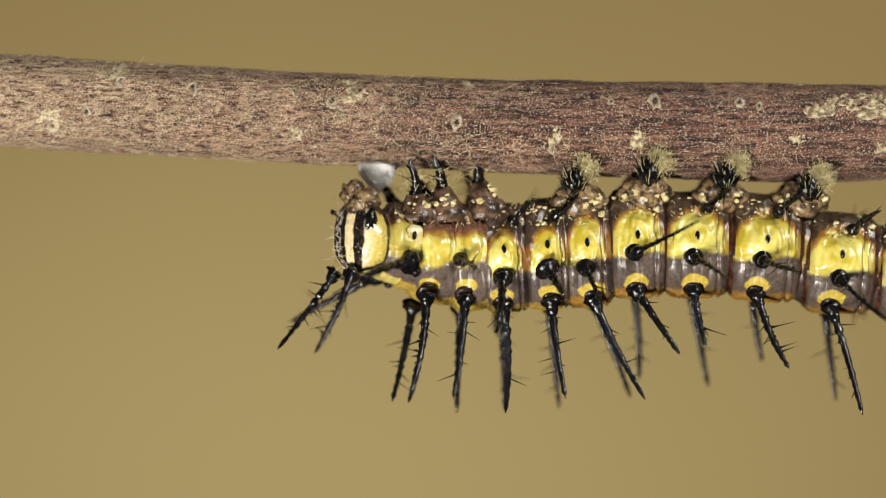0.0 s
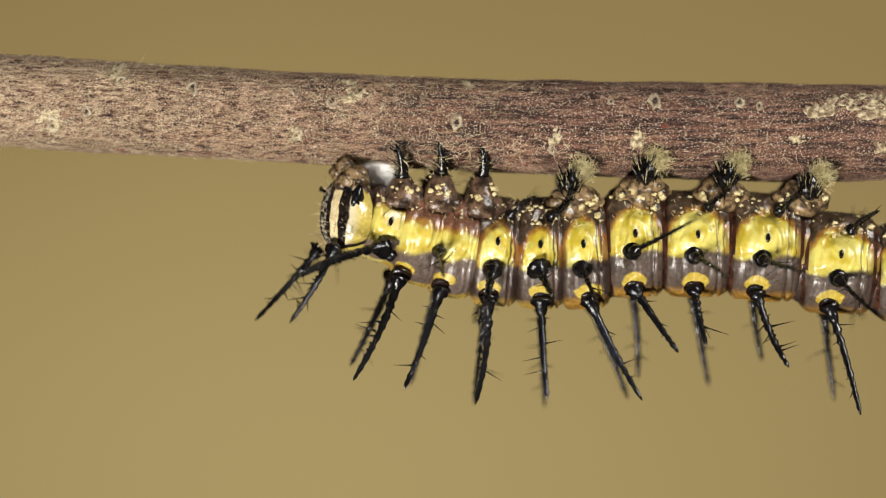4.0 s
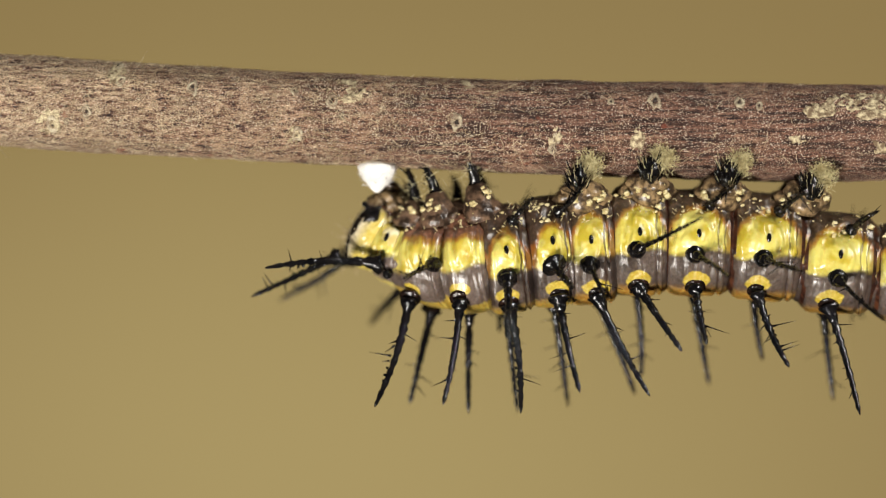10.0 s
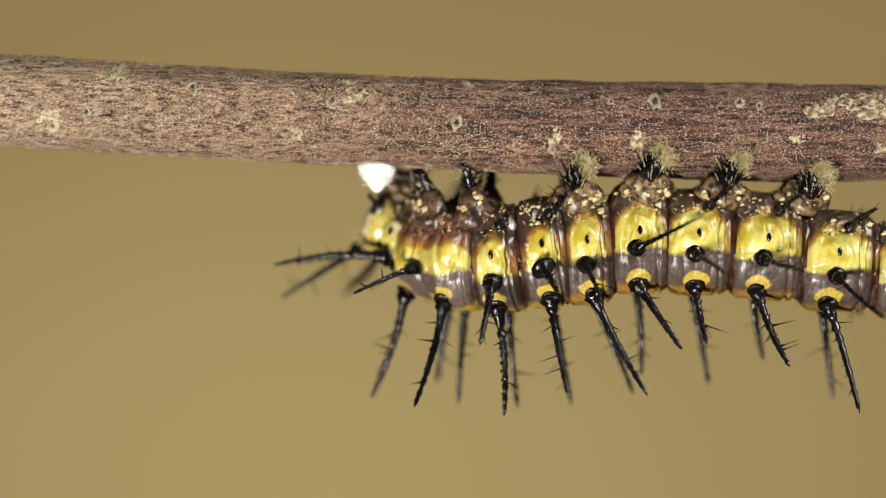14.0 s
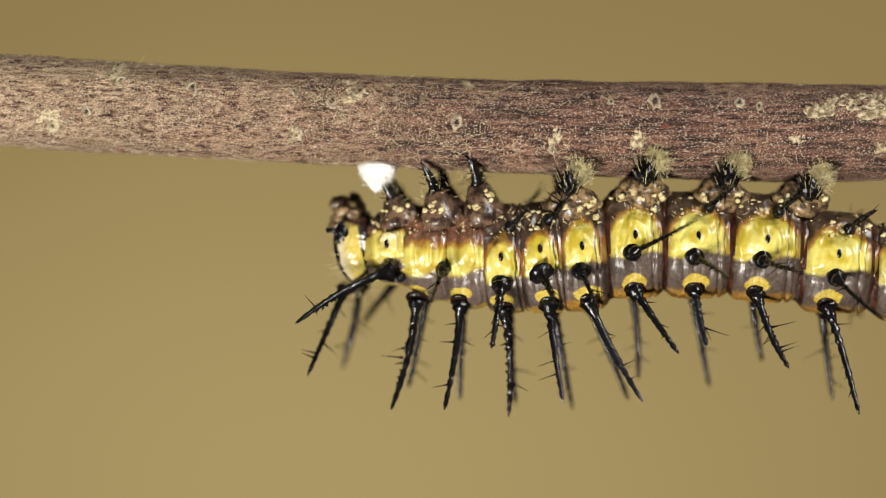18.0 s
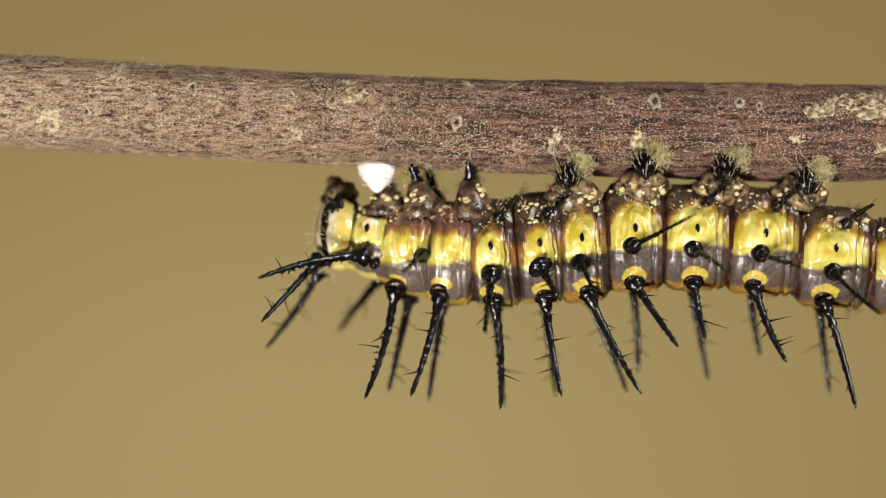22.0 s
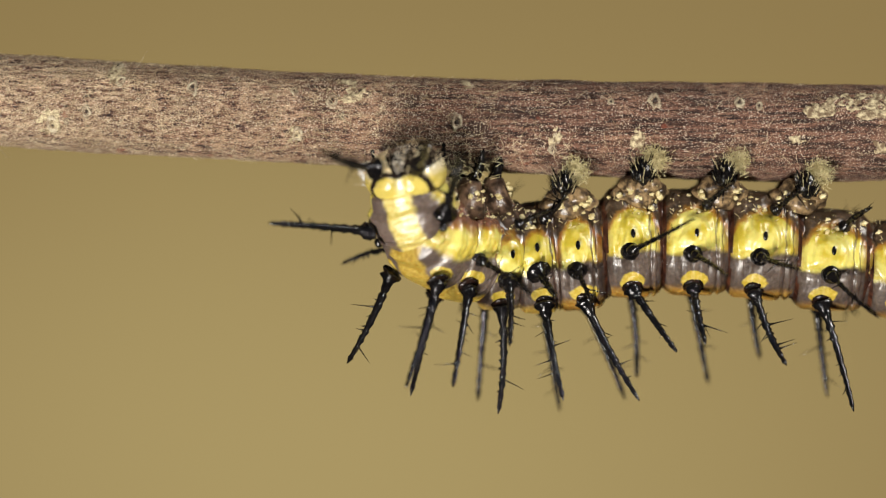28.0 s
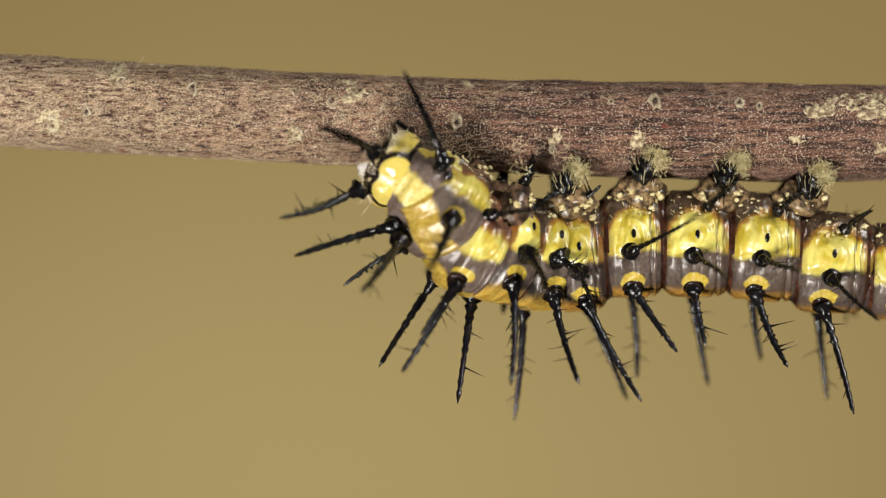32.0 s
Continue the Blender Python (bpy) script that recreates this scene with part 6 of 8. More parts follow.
        (28, pose(0.003015, -0.000324, -0.000303, 8.6, -1.0, 13.9)),
        (28.3, pose(0.002377, -0.000524, -0.000029, -3.1, 6.6, 12.4)),
        (28.5, pose(0.003081, 0.000233, -0.000352, -6.8, 0.8, -3.4)),
        (28.75, pose(0.002589, 0.000673, -0.000485, -1.9, -2.4, -15.6)),
        (29, pose(0.002098, 0.001114, -0.000618, 3.5, -4.4, -28.2)),
        (29.5, pose(0.002346, 0.000161, 0.000020, -1.7, -5.0, -6.8)),
        (30, pose(0.001621, 0.001006, 0.000001, 10.7, -3.4, -20.0)),
        (30.25, pose(0.001963, 0.000302, 0.000047, 4.2, -3.1, -3.6)),
        (30.5, pose(0.002305, -0.000403, 0.000093, -2.0, -0.9, 12.5)),
        (31, pose(0.002861, -0.001403, 0.000016, -18.7, 16.0, 28.6)),
        (31.25, pose(0.002567, 0.000257, -0.000269, -12.8, 7.5, -6.1)),
        (31.5, pose(0.002273, 0.001916, -0.000553, -3.0, 3.9, -41.0)),
        (31.75, pose(0.002609, 0.000144, -0.000230, -9.6, 7.3, -1.9)),
        (32, pose(0.002946, -0.001628, 0.000093, -12.7, 14.0, 37.4)),
    ])
    walk(RINGS["A2"], [
        (0, pose(0.005492, -0.000031, -0.000276, -1.2, -3.2, 1.4)),
        (0.3, pose(0.005161, 0.000009, -0.000149, -0.6, 1.4, 0.2)),
        (0.5, pose(0.005189, -0.000035, -0.000348, -4.9, -2.2, 1.2)),
        (0.8, pose(0.005151, 0.000003, -0.000186, -0.1, -2.0, -0.0)),
        (1, pose(0.005376, -0.000005, -0.000318, -5.0, -1.2, 0.1)),
        (1.3, pose(0.005286, 0.000004, -0.000146, -0.0, 0.1, -0.1)),
        (1.5, pose(0.005626, -0.000034, -0.000287, -3.0, -3.9, 1.1)),
        (1.8, pose(0.005204, 0.000011, -0.000214, -0.1, 0.7, -0.1)),
        (2, pose(0.005161, -0.000028, -0.000401, -4.1, -3.1, 1.0)),
        (2.3, pose(0.005141, 0.000000, -0.000211, 0.0, -1.4, -0.0)),
        (2.5, pose(0.005298, -0.000008, -0.000281, -4.7, -1.2, 0.6)),
        (2.8, pose(0.005140, 0.000001, -0.000168, -0.1, -0.6, 0.1)),
        (3, pose(0.005392, -0.000010, -0.000300, -4.4, -2.0, 0.2)),
        (3.3, pose(0.005110, 0.000009, -0.000195, -0.2, 1.5, -0.1)),
        (3.5, pose(0.005268, -0.000033, -0.000368, -3.3, -3.7, 1.4)),
        (3.8, pose(0.005150, 0.000004, -0.000257, -0.0, -0.1, -0.1)),
        (4.1, pose(0.005194, 0.000013, -0.000224, -0.2, 0.7, -0.2)),
        (4.4, pose(0.005235, -0.000017, -0.000229, 0.1, -0.1, 0.6)),
        (4.7, pose(0.005298, 0.000009, -0.000191, -0.4, 1.0, 0.1)),
        (5, pose(0.005314, 0.000000, -0.000206, 0.0, -0.3, -0.0)),
        (5.3, pose(0.005390, 0.000008, -0.000159, -0.2, 1.1, 0.0)),
        (5.5, pose(0.005711, 0.000013, -0.000316, -5.4, -2.2, -1.2)),
        (5.8, pose(0.005227, 0.000012, -0.000171, -0.2, 1.0, -0.0)),
        (6, pose(0.005360, -0.000008, -0.000331, -4.0, -2.4, 0.1)),
        (6.3, pose(0.005134, 0.000013, -0.000187, -0.2, 0.9, -0.2)),
        (6.5, pose(0.005437, 0.000012, -0.000274, -2.5, -1.9, -0.6)),
        (6.8, pose(0.005119, 0.000014, -0.000258, -0.2, 0.5, -0.2)),
        (7, pose(0.005189, -0.000042, -0.000307, 1.4, -3.5, 1.9)),
        (7.5, pose(0.005439, 0.000013, -0.000114, 3.6, -1.4, -1.1)),
        (7.8, pose(0.005180, 0.000004, -0.000207, -0.0, -1.4, -0.1)),
        (8, pose(0.005276, -0.000013, -0.000331, -4.5, -3.0, 0.4)),
        (8.3, pose(0.005148, -0.000003, -0.000116, 0.0, 0.8, 0.1)),
        (8.5, pose(0.005395, 0.000051, -0.000045, 3.2, -3.0, -2.0)),
        (8.8, pose(0.005139, 0.000010, -0.000119, -0.2, 0.9, -0.0)),
        (9, pose(0.005272, -0.000018, -0.000133, 2.5, -1.2, 0.4)),
        (9.3, pose(0.005157, 0.000003, -0.000124, -0.1, 0.1, 0.0)),
        (9.5, pose(0.005399, 0.000046, -0.000159, 2.4, -3.6, -2.6)),
        (9.8, pose(0.005356, -0.000003, -0.000055, 0.0, -0.1, 0.1)),
        (10, pose(0.005666, -0.000104, -0.000140, -2.6, -6.3, 4.1)),
        (10.3, pose(0.005245, 0.000013, -0.000215, -0.0, -0.7, -0.2)),
        (10.5, pose(0.005276, -0.000005, -0.000461, 0.3, -8.9, 0.1)),
        (10.75, pose(0.005432, -0.000063, -0.000276, -0.7, -6.8, 2.4)),
        (11, pose(0.005589, -0.000121, -0.000091, -1.6, -4.7, 4.6)),
        (11.3, pose(0.005249, -0.000030, -0.000172, 0.4, -1.4, 1.0)),
        (11.5, pose(0.005355, 0.000024, -0.000133, 2.7, -1.9, -0.7)),
        (11.8, pose(0.005316, 0.000004, -0.000090, -0.1, -0.2, -0.0)),
        (12, pose(0.005622, -0.000111, -0.000150, -3.2, -7.3, 3.9)),
        (12.3, pose(0.005267, 0.000019, -0.000100, -0.3, 1.2, -0.3)),
        (12.5, pose(0.005351, 0.000007, -0.000233, 1.9, -2.9, -0.8)),
        (12.8, pose(0.005121, 0.000003, -0.000094, -0.0, 0.3, -0.1)),
        (13, pose(0.005328, -0.000014, -0.000038, 2.7, -4.0, -0.2)),
        (13.3, pose(0.005083, -0.000011, -0.000072, 0.0, 0.5, 0.4)),
        (13.5, pose(0.005203, -0.000040, -0.000142, 2.7, -3.3, 1.1)),
        (14, pose(0.005405, 0.000025, -0.000196, -0.5, -6.9, -2.2)),
        (14.3, pose(0.005162, 0.000007, -0.000120, -0.1, 0.2, 0.1)),
        (14.5, pose(0.005331, 0.000011, -0.000239, 0.4, -3.7, -1.1)),
        (14.8, pose(0.005110, 0.000000, -0.000160, 0.0, -0.6, -0.0)),
        (15.4, pose(0.005223, 0.000015, -0.000065, -0.2, 0.4, -0.2)),
        (15.7, pose(0.005239, -0.000012, -0.000048, 0.0, -0.4, 0.4)),
        (16, pose(0.005344, 0.000009, 0.000001, -0.5, 0.4, 0.1)),
        (16.3, pose(0.005394, -0.000027, -0.000001, 0.1, -1.4, 1.0)),
        (16.5, pose(0.005562, -0.000074, -0.000066, -1.9, -6.3, 3.1)),
        (16.75, pose(0.005386, -0.000040, -0.000275, 0.2, -7.3, 1.7)),
        (17, pose(0.005210, -0.000007, -0.000483, 2.3, -8.2, 0.2)),
        (17.3, pose(0.005081, -0.000076, -0.000096, -0.8, 3.2, 3.9)),
        (17.5, pose(0.005195, -0.000034, -0.000092, 2.9, -3.4, 1.2)),
        (17.8, pose(0.005118, -0.000004, -0.000254, 0.0, -0.8, 0.1)),
        (18, pose(0.005454, 0.000108, -0.000449, -0.0, -5.8, -5.1)),
        (18.3, pose(0.005178, 0.000003, -0.000254, -0.0, 2.4, -0.1)),
        (18.5, pose(0.005548, 0.000076, -0.000457, -2.3, -4.0, -3.2)),
        (18.8, pose(0.005101, -0.000085, -0.000234, -0.1, -0.7, 4.2)),
        (19, pose(0.005231, 0.000136, -0.000390, -0.6, -6.3, -6.1)),
        (19.3, pose(0.005071, -0.000016, -0.000295, -0.0, -1.7, 0.6)),
        (19.5, pose(0.005406, 0.000124, -0.000461, -1.5, -6.1, -5.2)),
        (19.8, pose(0.005059, 0.000007, -0.000159, -0.2, 0.6, 0.0)),
        (20, pose(0.005293, -0.000021, -0.000085, 2.0, -3.9, 0.0)),
        (20.25, pose(0.005224, 0.000037, -0.000182, 1.1, -4.7, -2.0)),
        (20.5, pose(0.005154, 0.000094, -0.000279, 0.2, -5.5, -4.0)),
        (20.75, pose(0.005200, 0.000029, -0.000181, 1.8, -4.5, -1.4)),
        (21, pose(0.005246, -0.000037, -0.000083, 3.4, -3.6, 1.2)),
        (21.3, pose(0.005113, -0.000145, -0.000080, -0.3, -3.7, 7.0)),
        (21.5, pose(0.005083, 0.000169, -0.000237, -0.0, -8.3, -7.5)),
        (21.8, pose(0.005061, 0.000006, 0.000080, -0.5, 0.5, 0.6)),
        (22, pose(0.005110, -0.000018, 0.000036, 3.3, -4.8, 0.9)),
        (22.3, pose(0.005094, -0.000038, 0.000013, -0.3, 0.2, 2.3)),
        (22.5, pose(0.005163, 0.000122, -0.000279, -1.1, -7.3, -5.4)),
        (22.8, pose(0.004933, -0.000180, 0.000110, -1.2, 3.7, 7.9)),
        (23, pose(0.005095, 0.000079, -0.000177, -1.0, -6.9, -3.2)),
        (23.3, pose(0.004882, 0.000000, 0.000014, 0.0, -0.0, 0.0)),
        (23.5, pose(0.004946, 0.000136, -0.000318, -1.2, -6.7, -5.9)),
        (23.8, pose(0.005037, 0.000016, 0.000192, -0.4, 1.0, -0.2)),
        (24, pose(0.005198, -0.000031, 0.000011, -5.7, -4.7, 1.3)),
        (24.3, pose(0.005036, -0.000014, 0.000277, 0.0, -1.3, 0.5)),
        (24.5, pose(0.005139, 0.000184, -0.000072, -4.4, -9.0, -8.5)),
        (24.75, pose(0.005098, 0.000092, -0.000227, -1.7, -9.9, -4.6)),
        (25, pose(0.005057, -0.000001, -0.000381, 1.0, -10.9, -0.7)),
        (25.12, pose(0.004924, 0.000054, -0.000318, -0.3, -10.1, -2.9)),
        (25.25, pose(0.004791, 0.000108, -0.000256, -1.6, -9.3, -5.2)),
        (25.38, pose(0.004658, 0.000163, -0.000194, -2.9, -8.6, -7.4)),
        (25.5, pose(0.004526, 0.000218, -0.000131, -4.3, -8.0, -9.7)),
        (26.4, pose(0.005001, -0.000052, 0.000236, -0.0, -4.7, 2.3)),
        (26.7, pose(0.005131, -0.000300, 0.000070, 0.5, -10.4, 13.2)),
        (27.3, pose(0.005196, -0.000113, 0.000071, -0.0, -7.4, 5.0)),
        (27.5, pose(0.004864, 0.000250, -0.000260, 0.6, -9.1, -11.1)),
        (27.75, pose(0.004946, 0.000116, -0.000357, -0.5, -7.8, -5.2)),
        (28, pose(0.005029, -0.000017, -0.000454, -1.4, -6.3, 0.6)),
        (28.3, pose(0.004793, -0.000133, -0.000181, -1.2, 0.6, 6.0)),
        (28.5, pose(0.005194, 0.000084, -0.000162, 3.0, -5.8, -4.8)),
        (28.75, pose(0.004870, 0.000175, -0.000212, 0.4, -6.5, -9.2)),
        (29, pose(0.004547, 0.000265, -0.000262, -2.1, -7.3, -13.6)),
        (29.5, pose(0.005052, 0.000005, 0.000117, -11.3, -3.4, 0.7)),
        (30, pose(0.004137, 0.000289, 0.000136, 1.0, -5.7, -13.2)),
        (30.25, pose(0.004480, 0.000107, 0.000142, 1.3, -2.9, -5.9)),
        (30.5, pose(0.004822, -0.000074, 0.000149, 2.0, -0.2, 1.4)),
        (31, pose(0.004585, -0.000491, -0.000219, -10.9, -1.5, 26.1)),
        (31.25, pose(0.004490, 0.000022, -0.000288, -5.4, -2.5, -0.6)),
        (31.5, pose(0.004395, 0.000535, -0.000358, 0.0, -1.0, -27.2)),
        (31.75, pose(0.004679, 0.000035, -0.000325, -6.6, 0.6, -0.1)),
        (32, pose(0.004964, -0.000464, -0.000291, -11.7, 5.0, 26.8)),
    ])
    walk(RINGS["A3"], [
        (0, pose(0.007645, 0.000000, -0.000124, 0.0, -2.6, 0.0)),
        (0.5, pose(0.007319, 0.000000, -0.000124, 0.0, -2.7, 0.0)),
        (1, pose(0.007496, 0.000000, -0.000065, 0.0, -2.5, 0.0)),
        (1.5, pose(0.007674, 0.000000, -0.000124, 0.0, -2.6, 0.0)),
        (2, pose(0.007378, 0.000000, -0.000213, 0.0, -3.0, 0.0)),
        (2.5, pose(0.007467, 0.000000, -0.000065, 0.0, -2.7, 0.0)),
        (3, pose(0.007467, 0.000000, -0.000124, 0.0, -2.8, 0.0)),
        (3.5, pose(0.007408, 0.000000, -0.000213, 0.0, -3.0, 0.0)),
        (5, pose(0.007652, 0.000000, -0.000147, 0.0, -2.8, 0.0)),
        (5.5, pose(0.007733, 0.000000, -0.000124, 0.0, -2.7, 0.0)),
        (6, pose(0.007408, 0.000000, -0.000154, 0.0, -3.0, 0.0)),
        (6.5, pose(0.007496, 0.000000, -0.000154, 0.0, -2.8, 0.0)),
        (7, pose(0.007378, 0.000000, -0.000243, 0.0, -3.7, 0.0)),
        (7.5, pose(0.007496, 0.000000, -0.000065, 0.0, -2.8, 0.0)),
        (8, pose(0.007408, 0.000000, -0.000154, 0.0, -2.8, 0.0)),
        (8.5, pose(0.007556, 0.000000, -0.000036, 0.0, -2.9, 0.0)),
        (9, pose(0.007378, 0.000000, -0.000124, 0.0, -2.8, 0.0)),
        (9.5, pose(0.007496, 0.000000, -0.000036, 0.0, -3.0, 0.0)),
        (10, pose(0.007852, 0.000000, 0.000024, 0.0, -2.9, 0.0)),
        (10.5, pose(0.007378, 0.000000, -0.000243, 0.0, -3.9, 0.0)),
        (11, pose(0.007763, 0.000000, 0.000024, 0.0, -2.8, 0.0)),
        (11.5, pose(0.007408, 0.000000, -0.000154, 0.0, -3.0, 0.0)),
        (12, pose(0.007822, 0.000000, 0.000053, 0.0, -3.0, 0.0)),
        (12.5, pose(0.007408, 0.000000, -0.000154, 0.0, -3.1, 0.0)),
        (13, pose(0.007556, 0.000000, 0.000024, 0.0, -2.8, 0.0)),
        (13.5, pose(0.007378, 0.000000, -0.000065, 0.0, -3.1, 0.0)),
        (14, pose(0.007645, 0.000000, 0.000024, 0.0, -3.6, 0.0)),
        (14.5, pose(0.007378, 0.000000, -0.000124, 0.0, -3.1, 0.0)),
        (16, pose(0.007645, 0.000000, 0.000053, 0.0, -3.1, 0.0)),
        (16.5, pose(0.007733, 0.000000, 0.000113, 0.0, -3.1, 0.0)),
        (17, pose(0.007378, 0.000000, -0.000302, 0.0, -3.8, 0.0)),
        (17.5, pose(0.007467, 0.000000, 0.000024, 0.0, -3.0, 0.0)),
        (18, pose(0.007378, 0.000000, -0.000302, 0.0, -3.6, 0.0)),
        (18.5, pose(0.007585, 0.000000, -0.000213, 0.0, -3.1, 0.0)),
        (19, pose(0.007319, 0.000000, -0.000124, 0.0, -3.6, 0.0)),
        (19.5, pose(0.007467, 0.000000, -0.000243, 0.0, -3.2, 0.0)),
        (20, pose(0.007378, 0.000000, -0.000036, 0.0, -2.8, 0.0)),
        (20.5, pose(0.007319, 0.000000, -0.000124, 0.0, -3.6, 0.0)),
        (21, pose(0.007378, 0.000000, 0.000024, 0.0, -3.1, 0.0)),
        (21.5, pose(0.007378, 0.000000, 0.000113, 0.0, -3.8, 0.0)),
        (22, pose(0.007378, 0.000000, 0.000142, 0.0, -3.1, 0.0)),
        (22.5, pose(0.007378, 0.000000, 0.000024, 0.0, -3.7, 0.0)),
        (23, pose(0.007319, 0.000000, 0.000142, 0.0, -3.7, 0.0)),
        (23.5, pose(0.007230, 0.000000, 0.000053, 0.0, -4.0, 0.0)),
        (24, pose(0.007408, 0.000000, 0.000350, 0.0, -2.8, 0.0)),
        (24.5, pose(0.007408, 0.000000, 0.000379, 0.0, -3.6, 0.0)),
        (25, pose(0.007230, 0.000000, -0.000154, 0.0, -4.1, 0.0)),
        (25.5, pose(0.007052, 0.000000, 0.000527, 0.0, -4.6, 0.0)),
        (27, pose(0.007319, 0.000000, 0.000350, 0.0, -4.1, 0.0)),
        (27.5, pose(0.007408, 0.000000, 0.000290, 0.0, -3.9, 0.0)),
        (28, pose(0.007170, 0.000000, -0.000273, 0.0, -3.9, 0.0)),
        (28.5, pose(0.007289, 0.000000, -0.000006, 0.0, -3.8, 0.0)),
        (29, pose(0.007348, 0.000000, 0.000290, 0.0, -3.8, 0.0)),
        (29.5, pose(0.007230, 0.000000, 0.000646, 0.0, -4.2, 0.0)),
        (30, pose(0.006993, 0.000000, 0.000587, 0.0, -4.1, 0.0)),
        (30.5, pose(0.007230, 0.000000, 0.000231, 0.0, -4.3, 0.0)),
        (31, pose(0.007230, 0.000000, -0.000006, 0.0, -4.7, 0.0)),
        (31.5, pose(0.007467, 0.000000, 0.000676, 0.0, -5.1, 0.0)),
        (32, pose(0.007230, 0.000000, -0.000332, 0.0, -4.3, 0.0)),
    ])
    walk(RINGS["A4"], [
        (0, pose(0.010282, 0.000000, 0.000290, 0.0, -1.2, 0.0)),
        (0.5, pose(0.010074, 0.000000, 0.000350, 0.0, -1.6, 0.0)),
        (1, pose(0.010163, 0.000000, 0.000379, 0.0, -1.4, 0.0)),
        (1.5, pose(0.010282, 0.000000, 0.000290, 0.0, -1.2, 0.0)),
        (2, pose(0.010133, 0.000000, 0.000290, 0.0, -1.7, 0.0)),
        (2.5, pose(0.010133, 0.000000, 0.000379, 0.0, -1.2, 0.0)),
        (3, pose(0.010133, 0.000000, 0.000350, 0.0, -1.2, 0.0)),
        (3.5, pose(0.010133, 0.000000, 0.000350, 0.0, -1.7, 0.0)),
        (5, pose(0.010311, 0.000000, 0.000350, 0.0, -1.5, 0.0)),
        (5.5, pose(0.010371, 0.000000, 0.000350, 0.0, -1.4, 0.0)),
        (6, pose(0.010163, 0.000000, 0.000350, 0.0, -1.7, 0.0)),
        (6.5, pose(0.010222, 0.000000, 0.000350, 0.0, -1.3, 0.0)),
        (7, pose(0.010133, 0.000000, 0.000350, 0.0, -2.0, 0.0)),
        (7.5, pose(0.010222, 0.000000, 0.000379, 0.0, -1.4, 0.0)),
        (8, pose(0.010133, 0.000000, 0.000350, 0.0, -1.5, 0.0)),
        (8.5, pose(0.010282, 0.000000, 0.000439, 0.0, -1.4, 0.0)),
        (9, pose(0.010133, 0.000000, 0.000379, 0.0, -1.6, 0.0)),
        (9.5, pose(0.010222, 0.000000, 0.000439, 0.0, -1.3, 0.0)),
        (10, pose(0.010400, 0.000000, 0.000439, 0.0, -1.2, 0.0)),
        (10.5, pose(0.010163, 0.000000, 0.000350, 0.0, -2.0, 0.0)),
        (11, pose(0.010371, 0.000000, 0.000439, 0.0, -1.3, 0.0)),
        (11.5, pose(0.010163, 0.000000, 0.000350, 0.0, -1.7, 0.0)),
        (12, pose(0.010400, 0.000000, 0.000468, 0.0, -1.2, 0.0)),
        (12.5, pose(0.010163, 0.000000, 0.000379, 0.0, -1.7, 0.0)),
        (13, pose(0.010282, 0.000000, 0.000468, 0.0, -1.2, 0.0)),
        (13.5, pose(0.010163, 0.000000, 0.000439, 0.0, -1.7, 0.0)),
        (14, pose(0.010400, 0.000000, 0.000527, 0.0, -1.2, 0.0)),
        (14.5, pose(0.010163, 0.000000, 0.000379, 0.0, -1.6, 0.0)),
        (16, pose(0.010319, 0.000000, 0.000490, 0.0, -1.1, 0.0)),
        (16.5, pose(0.010371, 0.000000, 0.000527, 0.0, -0.9, 0.0)),
        (17, pose(0.010222, 0.000000, 0.000350, 0.0, -2.0, 0.0)),
        (17.5, pose(0.010222, 0.000000, 0.000468, 0.0, -1.4, 0.0)),
        (18, pose(0.010163, 0.000000, 0.000290, 0.0, -1.8, 0.0)),
        (18.5, pose(0.010282, 0.000000, 0.000290, 0.0, -1.5, 0.0)),
        (19, pose(0.010163, 0.000000, 0.000468, 0.0, -1.9, 0.0)),
        (19.5, pose(0.010222, 0.000000, 0.000231, 0.0, -1.5, 0.0)),
        (20, pose(0.010133, 0.000000, 0.000439, 0.0, -1.6, 0.0)),
        (20.5, pose(0.010222, 0.000000, 0.000468, 0.0, -1.9, 0.0)),
        (21, pose(0.010133, 0.000000, 0.000527, 0.0, -1.7, 0.0)),
        (21.5, pose(0.010282, 0.000000, 0.000646, 0.0, -1.5, 0.0)),
        (22, pose(0.010163, 0.000000, 0.000646, 0.0, -1.6, 0.0)),
        (22.5, pose(0.010163, 0.000000, 0.000557, 0.0, -1.5, 0.0)),
        (23, pose(0.010163, 0.000000, 0.000705, 0.0, -1.6, 0.0)),
        (23.5, pose(0.010163, 0.000000, 0.000616, 0.0, -1.5, 0.0)),
        (24, pose(0.010163, 0.000000, 0.000735, 0.0, -0.9, 0.0)),
        (24.5, pose(0.010222, 0.000000, 0.000824, 0.0, -1.1, 0.0)),
        (25, pose(0.010133, 0.000000, 0.000468, 0.0, -2.0, 0.0)),
        (25.5, pose(0.010074, 0.000000, 0.001031, 0.0, -1.1, 0.0)),
        (27, pose(0.010230, 0.000000, 0.000809, 0.0, -1.1, 0.0)),
        (27.5, pose(0.010282, 0.000000, 0.000735, 0.0, -1.1, 0.0)),
        (28, pose(0.010045, 0.000000, 0.000350, 0.0, -2.1, 0.0)),
        (28.5, pose(0.010133, 0.000000, 0.000527, 0.0, -1.3, 0.0)),
        (29, pose(0.010163, 0.000000, 0.000735, 0.0, -1.1, 0.0)),
        (29.5, pose(0.010045, 0.000000, 0.001031, 0.0, -0.9, 0.0)),
        (30, pose(0.009867, 0.000000, 0.000972, 0.0, -1.2, 0.0)),
        (30.5, pose(0.010074, 0.000000, 0.000705, 0.0, -1.3, 0.0)),
